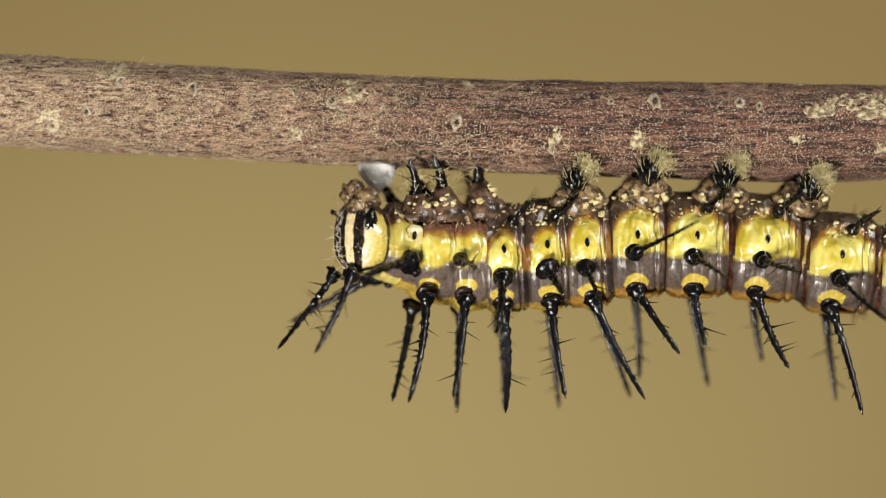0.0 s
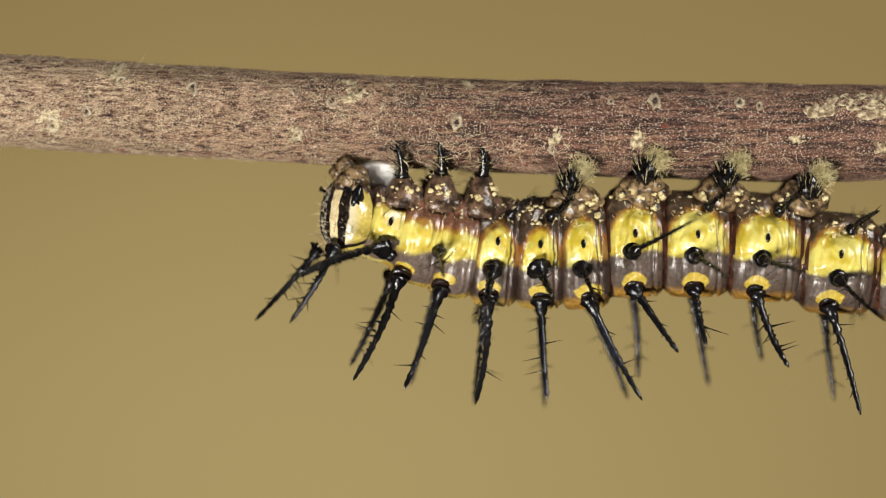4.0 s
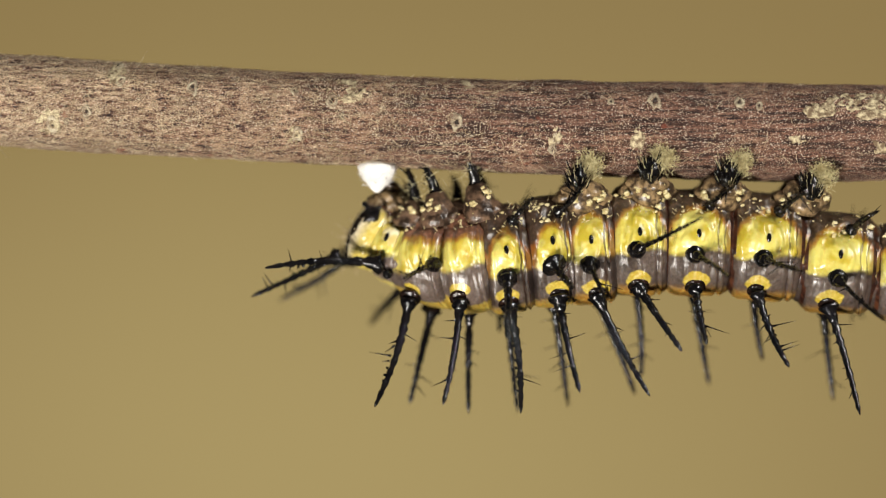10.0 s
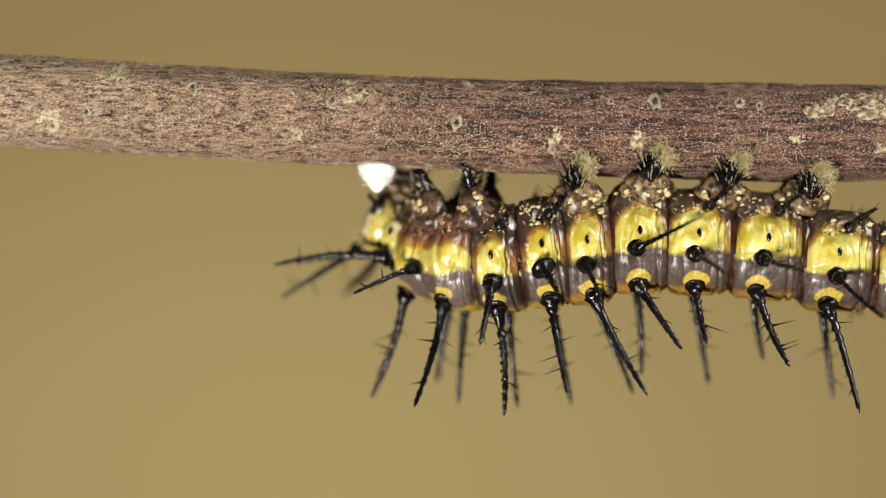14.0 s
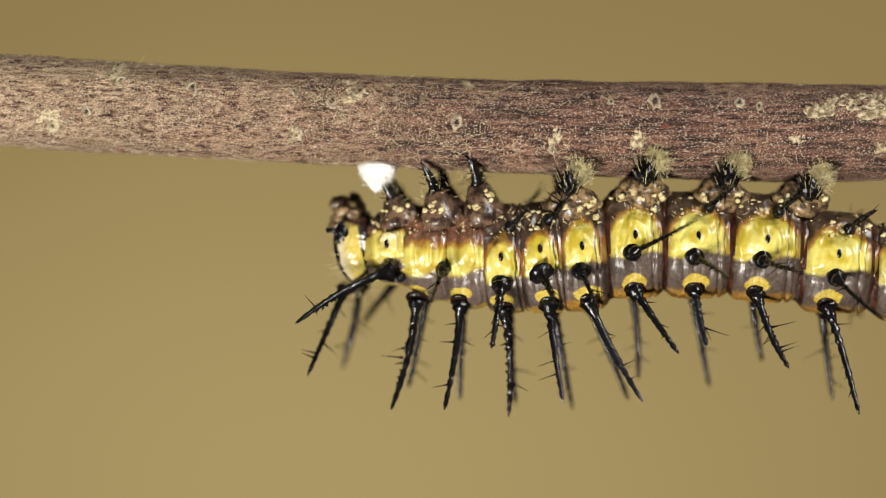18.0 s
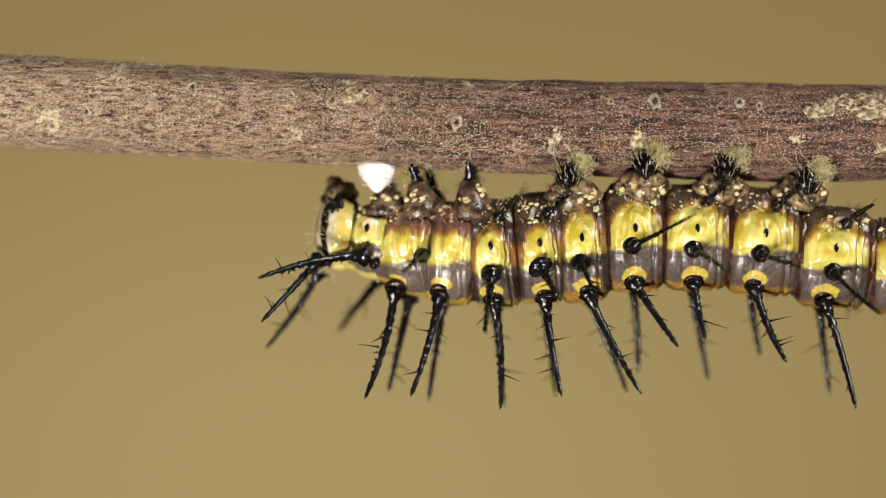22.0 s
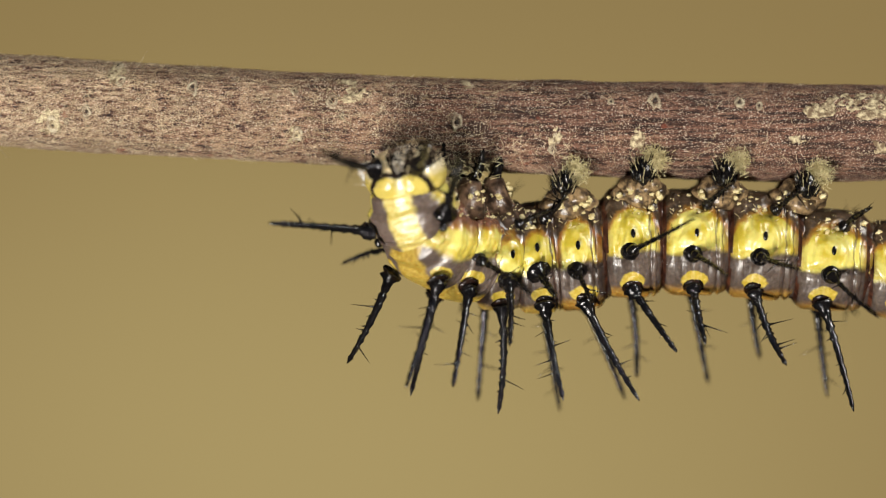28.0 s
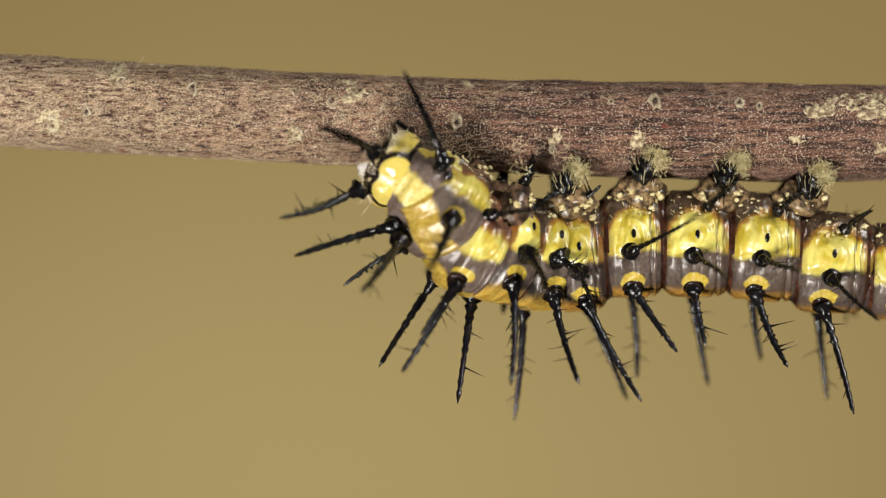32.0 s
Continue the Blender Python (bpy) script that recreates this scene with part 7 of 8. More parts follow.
        (31, pose(0.010074, 0.000000, 0.000557, 0.0, -1.7, 0.0)),
        (31.5, pose(0.010222, 0.000000, 0.001120, 0.0, -1.0, 0.0)),
        (32, pose(0.010074, 0.000000, 0.000350, 0.0, -2.0, 0.0)),
    ])
    walk(RINGS["A5"], [
        (0, pose(0.013393, 0.000000, 0.000231, 0.0, 0.7, 0.0)),
        (0.5, pose(0.013304, 0.000000, 0.000350, 0.0, 0.7, 0.0)),
        (1, pose(0.013393, 0.000000, 0.000350, 0.0, 0.8, 0.0)),
        (1.5, pose(0.013393, 0.000000, 0.000231, 0.0, 0.8, 0.0)),
        (2, pose(0.013363, 0.000000, 0.000290, 0.0, 0.7, 0.0)),
        (2.5, pose(0.013363, 0.000000, 0.000290, 0.0, 0.9, 0.0)),
        (3, pose(0.013363, 0.000000, 0.000231, 0.0, 0.9, 0.0)),
        (3.5, pose(0.013393, 0.000000, 0.000290, 0.0, 0.7, 0.0)),
        (5, pose(0.013459, 0.000000, 0.000290, 0.0, 0.8, 0.0)),
        (5.5, pose(0.013482, 0.000000, 0.000290, 0.0, 0.9, 0.0)),
        (6, pose(0.013393, 0.000000, 0.000350, 0.0, 0.7, 0.0)),
        (6.5, pose(0.013393, 0.000000, 0.000231, 0.0, 0.9, 0.0)),
        (7, pose(0.013393, 0.000000, 0.000350, 0.0, 0.8, 0.0)),
        (7.5, pose(0.013393, 0.000000, 0.000350, 0.0, 0.8, 0.0)),
        (8, pose(0.013393, 0.000000, 0.000290, 0.0, 0.7, 0.0)),
        (8.5, pose(0.013452, 0.000000, 0.000379, 0.0, 1.0, 0.0)),
        (9, pose(0.013393, 0.000000, 0.000350, 0.0, 0.8, 0.0)),
        (9.5, pose(0.013452, 0.000000, 0.000350, 0.0, 0.9, 0.0)),
        (10, pose(0.013482, 0.000000, 0.000350, 0.0, 1.0, 0.0)),
        (10.5, pose(0.013393, 0.000000, 0.000350, 0.0, 0.6, 0.0)),
        (11, pose(0.013452, 0.000000, 0.000379, 0.0, 0.9, 0.0)),
        (11.5, pose(0.013452, 0.000000, 0.000350, 0.0, 0.6, 0.0)),
        (12, pose(0.013482, 0.000000, 0.000379, 0.0, 1.1, 0.0)),
        (12.5, pose(0.013393, 0.000000, 0.000350, 0.0, 0.9, 0.0)),
        (13, pose(0.013452, 0.000000, 0.000379, 0.0, 1.0, 0.0)),
        (13.5, pose(0.013393, 0.000000, 0.000439, 0.0, 0.7, 0.0)),
        (14, pose(0.013482, 0.000000, 0.000379, 0.0, 1.1, 0.0)),
        (14.5, pose(0.013393, 0.000000, 0.000350, 0.0, 0.7, 0.0)),
        (16, pose(0.013437, 0.000000, 0.000372, 0.0, 1.0, 0.0)),
        (16.5, pose(0.013452, 0.000000, 0.000379, 0.0, 1.1, 0.0)),
        (17, pose(0.013452, 0.000000, 0.000290, 0.0, 0.9, 0.0)),
        (17.5, pose(0.013452, 0.000000, 0.000439, 0.0, 0.7, 0.0)),
        (18, pose(0.013452, 0.000000, 0.000231, 0.0, 0.7, 0.0)),
        (18.5, pose(0.013393, 0.000000, 0.000231, 0.0, 0.7, 0.0)),
        (19, pose(0.013452, 0.000000, 0.000468, 0.0, 0.5, 0.0)),
        (19.5, pose(0.013393, 0.000000, 0.000201, 0.0, 0.3, 0.0)),
        (20, pose(0.013393, 0.000000, 0.000439, 0.0, 0.6, 0.0)),
        (20.5, pose(0.013393, 0.000000, 0.000439, 0.0, 0.7, 0.0)),
        (21, pose(0.013393, 0.000000, 0.000527, 0.0, 0.5, 0.0)),
        (21.5, pose(0.013452, 0.000000, 0.000557, 0.0, 0.9, 0.0)),
        (22, pose(0.013393, 0.000000, 0.000616, 0.0, 0.8, 0.0)),
        (22.5, pose(0.013393, 0.000000, 0.000468, 0.0, 0.8, 0.0)),
        (23, pose(0.013363, 0.000000, 0.000616, 0.0, 1.0, 0.0)),
        (23.5, pose(0.013363, 0.000000, 0.000527, 0.0, 1.0, 0.0)),
        (24, pose(0.013363, 0.000000, 0.000616, 0.0, 1.1, 0.0)),
        (24.5, pose(0.013393, 0.000000, 0.000705, 0.0, 1.1, 0.0)),
        (25, pose(0.013393, 0.000000, 0.000468, 0.0, 0.7, 0.0)),
        (25.5, pose(0.013363, 0.000000, 0.000883, 0.0, 1.2, 0.0)),
        (27, pose(0.013363, 0.000000, 0.000683, 0.0, 1.1, 0.0)),
        (27.5, pose(0.013363, 0.000000, 0.000616, 0.0, 1.1, 0.0)),
        (28, pose(0.013363, 0.000000, 0.000379, 0.0, 0.4, 0.0)),
        (28.5, pose(0.013363, 0.000000, 0.000379, 0.0, 1.1, 0.0)),
        (29, pose(0.013393, 0.000000, 0.000616, 0.0, 1.1, 0.0)),
        (29.5, pose(0.013304, 0.000000, 0.000913, 0.0, 1.1, 0.0)),
        (30, pose(0.013274, 0.000000, 0.000972, 0.0, 0.8, 0.0)),
        (30.5, pose(0.013393, 0.000000, 0.000616, 0.0, 1.0, 0.0)),
        (31, pose(0.013452, 0.000000, 0.000527, 0.0, 0.9, 0.0)),
        (31.5, pose(0.013482, 0.000000, 0.000972, 0.0, 1.4, 0.0)),
        (32, pose(0.013393, 0.000000, 0.000290, 0.0, 0.7, 0.0)),
    ])
    walk(RINGS["A6"], [
        (0, pose(0.017067, 0.000000, 0.000053, 0.0, 2.6, 0.0)),
        (0.5, pose(0.017037, 0.000000, 0.000113, 0.0, 2.7, 0.0)),
        (1, pose(0.017067, 0.000000, 0.000113, 0.0, 2.9, 0.0)),
        (1.5, pose(0.017067, 0.000000, 0.000024, 0.0, 2.7, 0.0)),
        (2, pose(0.017067, 0.000000, 0.000053, 0.0, 2.7, 0.0)),
        (2.5, pose(0.017067, 0.000000, 0.000053, 0.0, 2.8, 0.0)),
        (3, pose(0.017067, 0.000000, 0.000024, 0.0, 2.7, 0.0)),
        (3.5, pose(0.017067, 0.000000, 0.000113, 0.0, 2.8, 0.0)),
        (5, pose(0.017111, 0.000000, 0.000068, 0.0, 2.8, 0.0)),
        (5.5, pose(0.017126, 0.000000, 0.000053, 0.0, 2.8, 0.0)),
        (6, pose(0.017126, 0.000000, 0.000113, 0.0, 2.9, 0.0)),
        (6.5, pose(0.017037, 0.000000, 0.000053, 0.0, 2.6, 0.0)),
        (7, pose(0.017126, 0.000000, 0.000053, 0.0, 2.9, 0.0)),
        (7.5, pose(0.017067, 0.000000, 0.000113, 0.0, 2.7, 0.0)),
        (8, pose(0.017067, 0.000000, 0.000113, 0.0, 2.7, 0.0)),
        (8.5, pose(0.017126, 0.000000, 0.000113, 0.0, 3.0, 0.0)),
        (9, pose(0.017126, 0.000000, 0.000113, 0.0, 2.9, 0.0)),
        (9.5, pose(0.017126, 0.000000, 0.000113, 0.0, 2.9, 0.0)),
        (10, pose(0.017126, 0.000000, 0.000113, 0.0, 3.0, 0.0)),
        (10.5, pose(0.017097, 0.000000, 0.000127, 0.0, 2.8, 0.0)),
        (11, pose(0.017067, 0.000000, 0.000142, 0.0, 2.8, 0.0)),
        (11.5, pose(0.017097, 0.000000, 0.000127, 0.0, 2.7, 0.0)),
        (12, pose(0.017126, 0.000000, 0.000113, 0.0, 2.8, 0.0)),
        (12.5, pose(0.017126, 0.000000, 0.000053, 0.0, 2.9, 0.0)),
        (13, pose(0.017126, 0.000000, 0.000142, 0.0, 2.7, 0.0)),
        (13.5, pose(0.017067, 0.000000, 0.000201, 0.0, 2.7, 0.0)),
        (14, pose(0.017126, 0.000000, 0.000142, 0.0, 2.7, 0.0)),
        (14.5, pose(0.017126, 0.000000, 0.000142, 0.0, 2.6, 0.0)),
        (16, pose(0.017126, 0.000000, 0.000142, 0.0, 2.7, 0.0)),
        (16.5, pose(0.017126, 0.000000, 0.000142, 0.0, 2.7, 0.0)),
        (17, pose(0.017126, 0.000000, 0.000053, 0.0, 2.6, 0.0)),
        (17.5, pose(0.017067, 0.000000, 0.000231, 0.0, 2.8, 0.0)),
        (18, pose(0.017067, 0.000000, 0.000053, 0.0, 2.6, 0.0)),
        (18.5, pose(0.017037, 0.000000, 0.000053, 0.0, 2.4, 0.0)),
        (19, pose(0.017067, 0.000000, 0.000290, 0.0, 2.6, 0.0)),
        (19.5, pose(0.017037, 0.000000, 0.000113, 0.0, 1.9, 0.0)),
        (20, pose(0.017067, 0.000000, 0.000231, 0.0, 2.7, 0.0)),
        (20.5, pose(0.017037, 0.000000, 0.000231, 0.0, 2.9, 0.0)),
        (21, pose(0.017037, 0.000000, 0.000350, 0.0, 2.8, 0.0)),
        (21.5, pose(0.017037, 0.000000, 0.000350, 0.0, 2.9, 0.0)),
        (22, pose(0.016978, 0.000000, 0.000379, 0.0, 2.9, 0.0)),
        (22.5, pose(0.016948, 0.000000, 0.000290, 0.0, 2.6, 0.0)),
        (23, pose(0.016978, 0.000000, 0.000379, 0.0, 2.9, 0.0)),
        (23.5, pose(0.016889, 0.000000, 0.000290, 0.0, 2.8, 0.0)),
        (24, pose(0.016948, 0.000000, 0.000379, 0.0, 2.9, 0.0)),
        (24.5, pose(0.016978, 0.000000, 0.000468, 0.0, 2.9, 0.0)),
        (25, pose(0.017037, 0.000000, 0.000231, 0.0, 2.8, 0.0)),
        (25.5, pose(0.016948, 0.000000, 0.000616, 0.0, 3.1, 0.0)),
        (27, pose(0.016904, 0.000000, 0.000439, 0.0, 2.9, 0.0)),
        (27.5, pose(0.016889, 0.000000, 0.000379, 0.0, 2.8, 0.0)),
        (28, pose(0.016948, 0.000000, 0.000201, 0.0, 2.6, 0.0)),
        (28.5, pose(0.016889, 0.000000, 0.000142, 0.0, 2.8, 0.0)),
        (29, pose(0.016948, 0.000000, 0.000350, 0.0, 2.9, 0.0)),
        (29.5, pose(0.016800, 0.000000, 0.000646, 0.0, 3.2, 0.0)),
        (30, pose(0.016860, 0.000000, 0.000705, 0.0, 2.9, 0.0)),
        (30.5, pose(0.016948, 0.000000, 0.000379, 0.0, 2.9, 0.0)),
        (31, pose(0.016978, 0.000000, 0.000231, 0.0, 3.1, 0.0)),
        (31.5, pose(0.017037, 0.000000, 0.000646, 0.0, 3.2, 0.0)),
        (32, pose(0.017037, 0.000000, 0.000113, 0.0, 2.8, 0.0)),
    ])
    walk(RINGS["A7"], [
        (0, pose(0.020981, 0.000000, -0.000747, 0.0, 3.3, 0.0)),
        (0.5, pose(0.020922, 0.000000, -0.000658, 0.0, 3.3, 0.0)),
        (1, pose(0.020922, 0.000000, -0.000747, 0.0, 3.5, 0.0)),
        (1.5, pose(0.020981, 0.000000, -0.000806, 0.0, 3.4, 0.0)),
        (2, pose(0.020981, 0.000000, -0.000747, 0.0, 3.3, 0.0)),
        (2.5, pose(0.020951, 0.000000, -0.000776, 0.0, 3.4, 0.0)),
        (3, pose(0.020922, 0.000000, -0.000806, 0.0, 3.4, 0.0)),
        (3.5, pose(0.020922, 0.000000, -0.000747, 0.0, 3.5, 0.0)),
        (5, pose(0.020855, 0.000000, -0.000747, 0.0, 3.4, 0.0)),
        (5.5, pose(0.020833, 0.000000, -0.000747, 0.0, 3.4, 0.0)),
        (6, pose(0.020892, 0.000000, -0.000747, 0.0, 3.6, 0.0)),
        (6.5, pose(0.020892, 0.000000, -0.000747, 0.0, 3.4, 0.0)),
        (7, pose(0.020892, 0.000000, -0.000747, 0.0, 3.4, 0.0)),
        (7.5, pose(0.020892, 0.000000, -0.000658, 0.0, 3.3, 0.0)),
        (8, pose(0.020833, 0.000000, -0.000717, 0.0, 3.5, 0.0)),
        (8.5, pose(0.020862, 0.000000, -0.000717, 0.0, 3.5, 0.0)),
        (9, pose(0.020892, 0.000000, -0.000717, 0.0, 3.5, 0.0)),
        (9.5, pose(0.020892, 0.000000, -0.000732, 0.0, 3.5, 0.0)),
        (10, pose(0.020892, 0.000000, -0.000747, 0.0, 3.6, 0.0)),
        (10.5, pose(0.020862, 0.000000, -0.000702, 0.0, 3.5, 0.0)),
        (11, pose(0.020833, 0.000000, -0.000658, 0.0, 3.4, 0.0)),
        (11.5, pose(0.020833, 0.000000, -0.000658, 0.0, 3.4, 0.0)),
        (12, pose(0.020833, 0.000000, -0.000658, 0.0, 3.3, 0.0)),
        (12.5, pose(0.020892, 0.000000, -0.000747, 0.0, 3.4, 0.0)),
        (13, pose(0.020833, 0.000000, -0.000628, 0.0, 3.3, 0.0)),
        (13.5, pose(0.020744, 0.000000, -0.000569, 0.0, 3.4, 0.0)),
        (14, pose(0.020833, 0.000000, -0.000628, 0.0, 3.3, 0.0)),
        (14.5, pose(0.020833, 0.000000, -0.000628, 0.0, 3.3, 0.0)),
        (16, pose(0.020811, 0.000000, -0.000628, 0.0, 3.4, 0.0)),
        (16.5, pose(0.020803, 0.000000, -0.000628, 0.0, 3.4, 0.0)),
        (17, pose(0.020803, 0.000000, -0.000658, 0.0, 3.2, 0.0)),
        (17.5, pose(0.020744, 0.000000, -0.000569, 0.0, 3.4, 0.0)),
        (18, pose(0.020803, 0.000000, -0.000717, 0.0, 3.3, 0.0)),
        (18.5, pose(0.020744, 0.000000, -0.000658, 0.0, 3.2, 0.0)),
        (19, pose(0.020714, 0.000000, -0.000480, 0.0, 3.4, 0.0)),
        (19.5, pose(0.020744, 0.000000, -0.000480, 0.0, 2.9, 0.0)),
        (20, pose(0.020744, 0.000000, -0.000569, 0.0, 3.4, 0.0)),
        (20.5, pose(0.020655, 0.000000, -0.000628, 0.0, 3.6, 0.0)),
        (21, pose(0.020625, 0.000000, -0.000480, 0.0, 3.6, 0.0)),
        (21.5, pose(0.020655, 0.000000, -0.000480, 0.0, 3.5, 0.0)),
        (22, pose(0.020655, 0.000000, -0.000421, 0.0, 3.4, 0.0)),
        (22.5, pose(0.020566, 0.000000, -0.000480, 0.0, 3.4, 0.0)),
        (23, pose(0.020625, 0.000000, -0.000421, 0.0, 3.5, 0.0)),
        (23.5, pose(0.020536, 0.000000, -0.000480, 0.0, 3.4, 0.0)),
        (24, pose(0.020566, 0.000000, -0.000421, 0.0, 3.5, 0.0)),
        (24.5, pose(0.020566, 0.000000, -0.000332, 0.0, 3.5, 0.0)),
        (25, pose(0.020655, 0.000000, -0.000539, 0.0, 3.4, 0.0)),
        (25.5, pose(0.020536, 0.000000, -0.000213, 0.0, 3.6, 0.0)),
        (27, pose(0.020536, 0.000000, -0.000347, 0.0, 3.4, 0.0)),
        (27.5, pose(0.020536, 0.000000, -0.000391, 0.0, 3.4, 0.0)),
        (28, pose(0.020536, 0.000000, -0.000569, 0.0, 3.4, 0.0)),
        (28.5, pose(0.020566, 0.000000, -0.000628, 0.0, 3.4, 0.0)),
        (29, pose(0.020536, 0.000000, -0.000421, 0.0, 3.4, 0.0)),
        (29.5, pose(0.020388, 0.000000, -0.000213, 0.0, 3.6, 0.0)),
        (30, pose(0.020329, 0.000000, -0.000065, 0.0, 3.5, 0.0)),
        (30.5, pose(0.020536, 0.000000, -0.000421, 0.0, 3.5, 0.0)),
        (31, pose(0.020536, 0.000000, -0.000569, 0.0, 3.5, 0.0)),
        (31.5, pose(0.020625, 0.000000, -0.000154, 0.0, 3.5, 0.0)),
        (32, pose(0.020566, 0.000000, -0.000717, 0.0, 3.6, 0.0)),
    ])
    walk(RINGS["A8"], [
        (0, pose(0.024761, 0.000000, -0.001227, 0.0, 0.9, 0.0)),
        (0.5, pose(0.024702, 0.000000, -0.001138, 0.0, 0.9, 0.0)),
        (1, pose(0.024702, 0.000000, -0.001227, 0.0, 0.9, 0.0)),
        (1.5, pose(0.024761, 0.000000, -0.001286, 0.0, 0.9, 0.0)),
        (2, pose(0.024761, 0.000000, -0.001227, 0.0, 0.9, 0.0)),
        (2.5, pose(0.024731, 0.000000, -0.001256, 0.0, 0.9, 0.0)),
        (3, pose(0.024702, 0.000000, -0.001286, 0.0, 0.9, 0.0)),
        (3.5, pose(0.024702, 0.000000, -0.001227, 0.0, 0.9, 0.0)),
        (5, pose(0.024635, 0.000000, -0.001227, 0.0, 0.9, 0.0)),
        (5.5, pose(0.024613, 0.000000, -0.001227, 0.0, 0.9, 0.0)),
        (6, pose(0.024672, 0.000000, -0.001227, 0.0, 0.9, 0.0)),
        (6.5, pose(0.024672, 0.000000, -0.001227, 0.0, 0.9, 0.0)),
        (7, pose(0.024672, 0.000000, -0.001227, 0.0, 0.9, 0.0)),
        (7.5, pose(0.024672, 0.000000, -0.001138, 0.0, 0.9, 0.0)),
        (8, pose(0.024613, 0.000000, -0.001197, 0.0, 0.9, 0.0)),
        (8.5, pose(0.024642, 0.000000, -0.001197, 0.0, 0.9, 0.0)),
        (9, pose(0.024672, 0.000000, -0.001197, 0.0, 0.9, 0.0)),
        (9.5, pose(0.024672, 0.000000, -0.001212, 0.0, 0.9, 0.0)),
        (10, pose(0.024672, 0.000000, -0.001227, 0.0, 0.9, 0.0)),
        (10.5, pose(0.024642, 0.000000, -0.001182, 0.0, 0.9, 0.0)),
        (11, pose(0.024613, 0.000000, -0.001138, 0.0, 0.9, 0.0)),
        (11.5, pose(0.024613, 0.000000, -0.001138, 0.0, 0.9, 0.0)),
        (12, pose(0.024613, 0.000000, -0.001138, 0.0, 0.9, 0.0)),
        (12.5, pose(0.024672, 0.000000, -0.001227, 0.0, 0.9, 0.0)),
        (13, pose(0.024613, 0.000000, -0.001108, 0.0, 0.9, 0.0)),
        (13.5, pose(0.024524, 0.000000, -0.001049, 0.0, 0.9, 0.0)),
        (14, pose(0.024613, 0.000000, -0.001108, 0.0, 0.9, 0.0)),
        (14.5, pose(0.024613, 0.000000, -0.001108, 0.0, 0.9, 0.0)),
        (16, pose(0.024591, 0.000000, -0.001108, 0.0, 0.9, 0.0)),
        (16.5, pose(0.024583, 0.000000, -0.001108, 0.0, 0.9, 0.0)),
        (17, pose(0.024583, 0.000000, -0.001138, 0.0, 0.9, 0.0)),
        (17.5, pose(0.024524, 0.000000, -0.001049, 0.0, 0.9, 0.0)),
        (18, pose(0.024583, 0.000000, -0.001197, 0.0, 0.9, 0.0)),
        (18.5, pose(0.024524, 0.000000, -0.001138, 0.0, 0.9, 0.0)),
        (19, pose(0.024494, 0.000000, -0.000960, 0.0, 0.9, 0.0)),
        (19.5, pose(0.024524, 0.000000, -0.000960, 0.0, 0.9, 0.0)),
        (20, pose(0.024524, 0.000000, -0.001049, 0.0, 0.9, 0.0)),
        (20.5, pose(0.024435, 0.000000, -0.001108, 0.0, 0.9, 0.0)),
        (21, pose(0.024405, 0.000000, -0.000960, 0.0, 0.9, 0.0)),
        (21.5, pose(0.024435, 0.000000, -0.000960, 0.0, 0.9, 0.0)),
        (22, pose(0.024435, 0.000000, -0.000901, 0.0, 0.9, 0.0)),
        (22.5, pose(0.024346, 0.000000, -0.000960, 0.0, 0.9, 0.0)),
        (23, pose(0.024405, 0.000000, -0.000901, 0.0, 0.9, 0.0)),
        (23.5, pose(0.024316, 0.000000, -0.000960, 0.0, 0.9, 0.0)),
        (24, pose(0.024346, 0.000000, -0.000901, 0.0, 0.9, 0.0)),
        (24.5, pose(0.024346, 0.000000, -0.000812, 0.0, 0.9, 0.0)),
        (25, pose(0.024435, 0.000000, -0.001019, 0.0, 0.9, 0.0)),
        (25.5, pose(0.024316, 0.000000, -0.000693, 0.0, 0.9, 0.0)),
        (27, pose(0.024316, 0.000000, -0.000827, 0.0, 0.9, 0.0)),
        (27.5, pose(0.024316, 0.000000, -0.000871, 0.0, 0.9, 0.0)),
        (28, pose(0.024316, 0.000000, -0.001049, 0.0, 0.9, 0.0)),
        (28.5, pose(0.024346, 0.000000, -0.001108, 0.0, 0.9, 0.0)),
        (29, pose(0.024316, 0.000000, -0.000901, 0.0, 0.9, 0.0)),
        (29.5, pose(0.024168, 0.000000, -0.000693, 0.0, 0.9, 0.0)),
        (30, pose(0.024109, 0.000000, -0.000545, 0.0, 0.9, 0.0)),
        (30.5, pose(0.024316, 0.000000, -0.000901, 0.0, 0.9, 0.0)),
        (31, pose(0.024316, 0.000000, -0.001049, 0.0, 0.9, 0.0)),
        (31.5, pose(0.024405, 0.000000, -0.000634, 0.0, 0.9, 0.0)),
        (32, pose(0.024346, 0.000000, -0.001197, 0.0, 0.9, 0.0)),
    ])
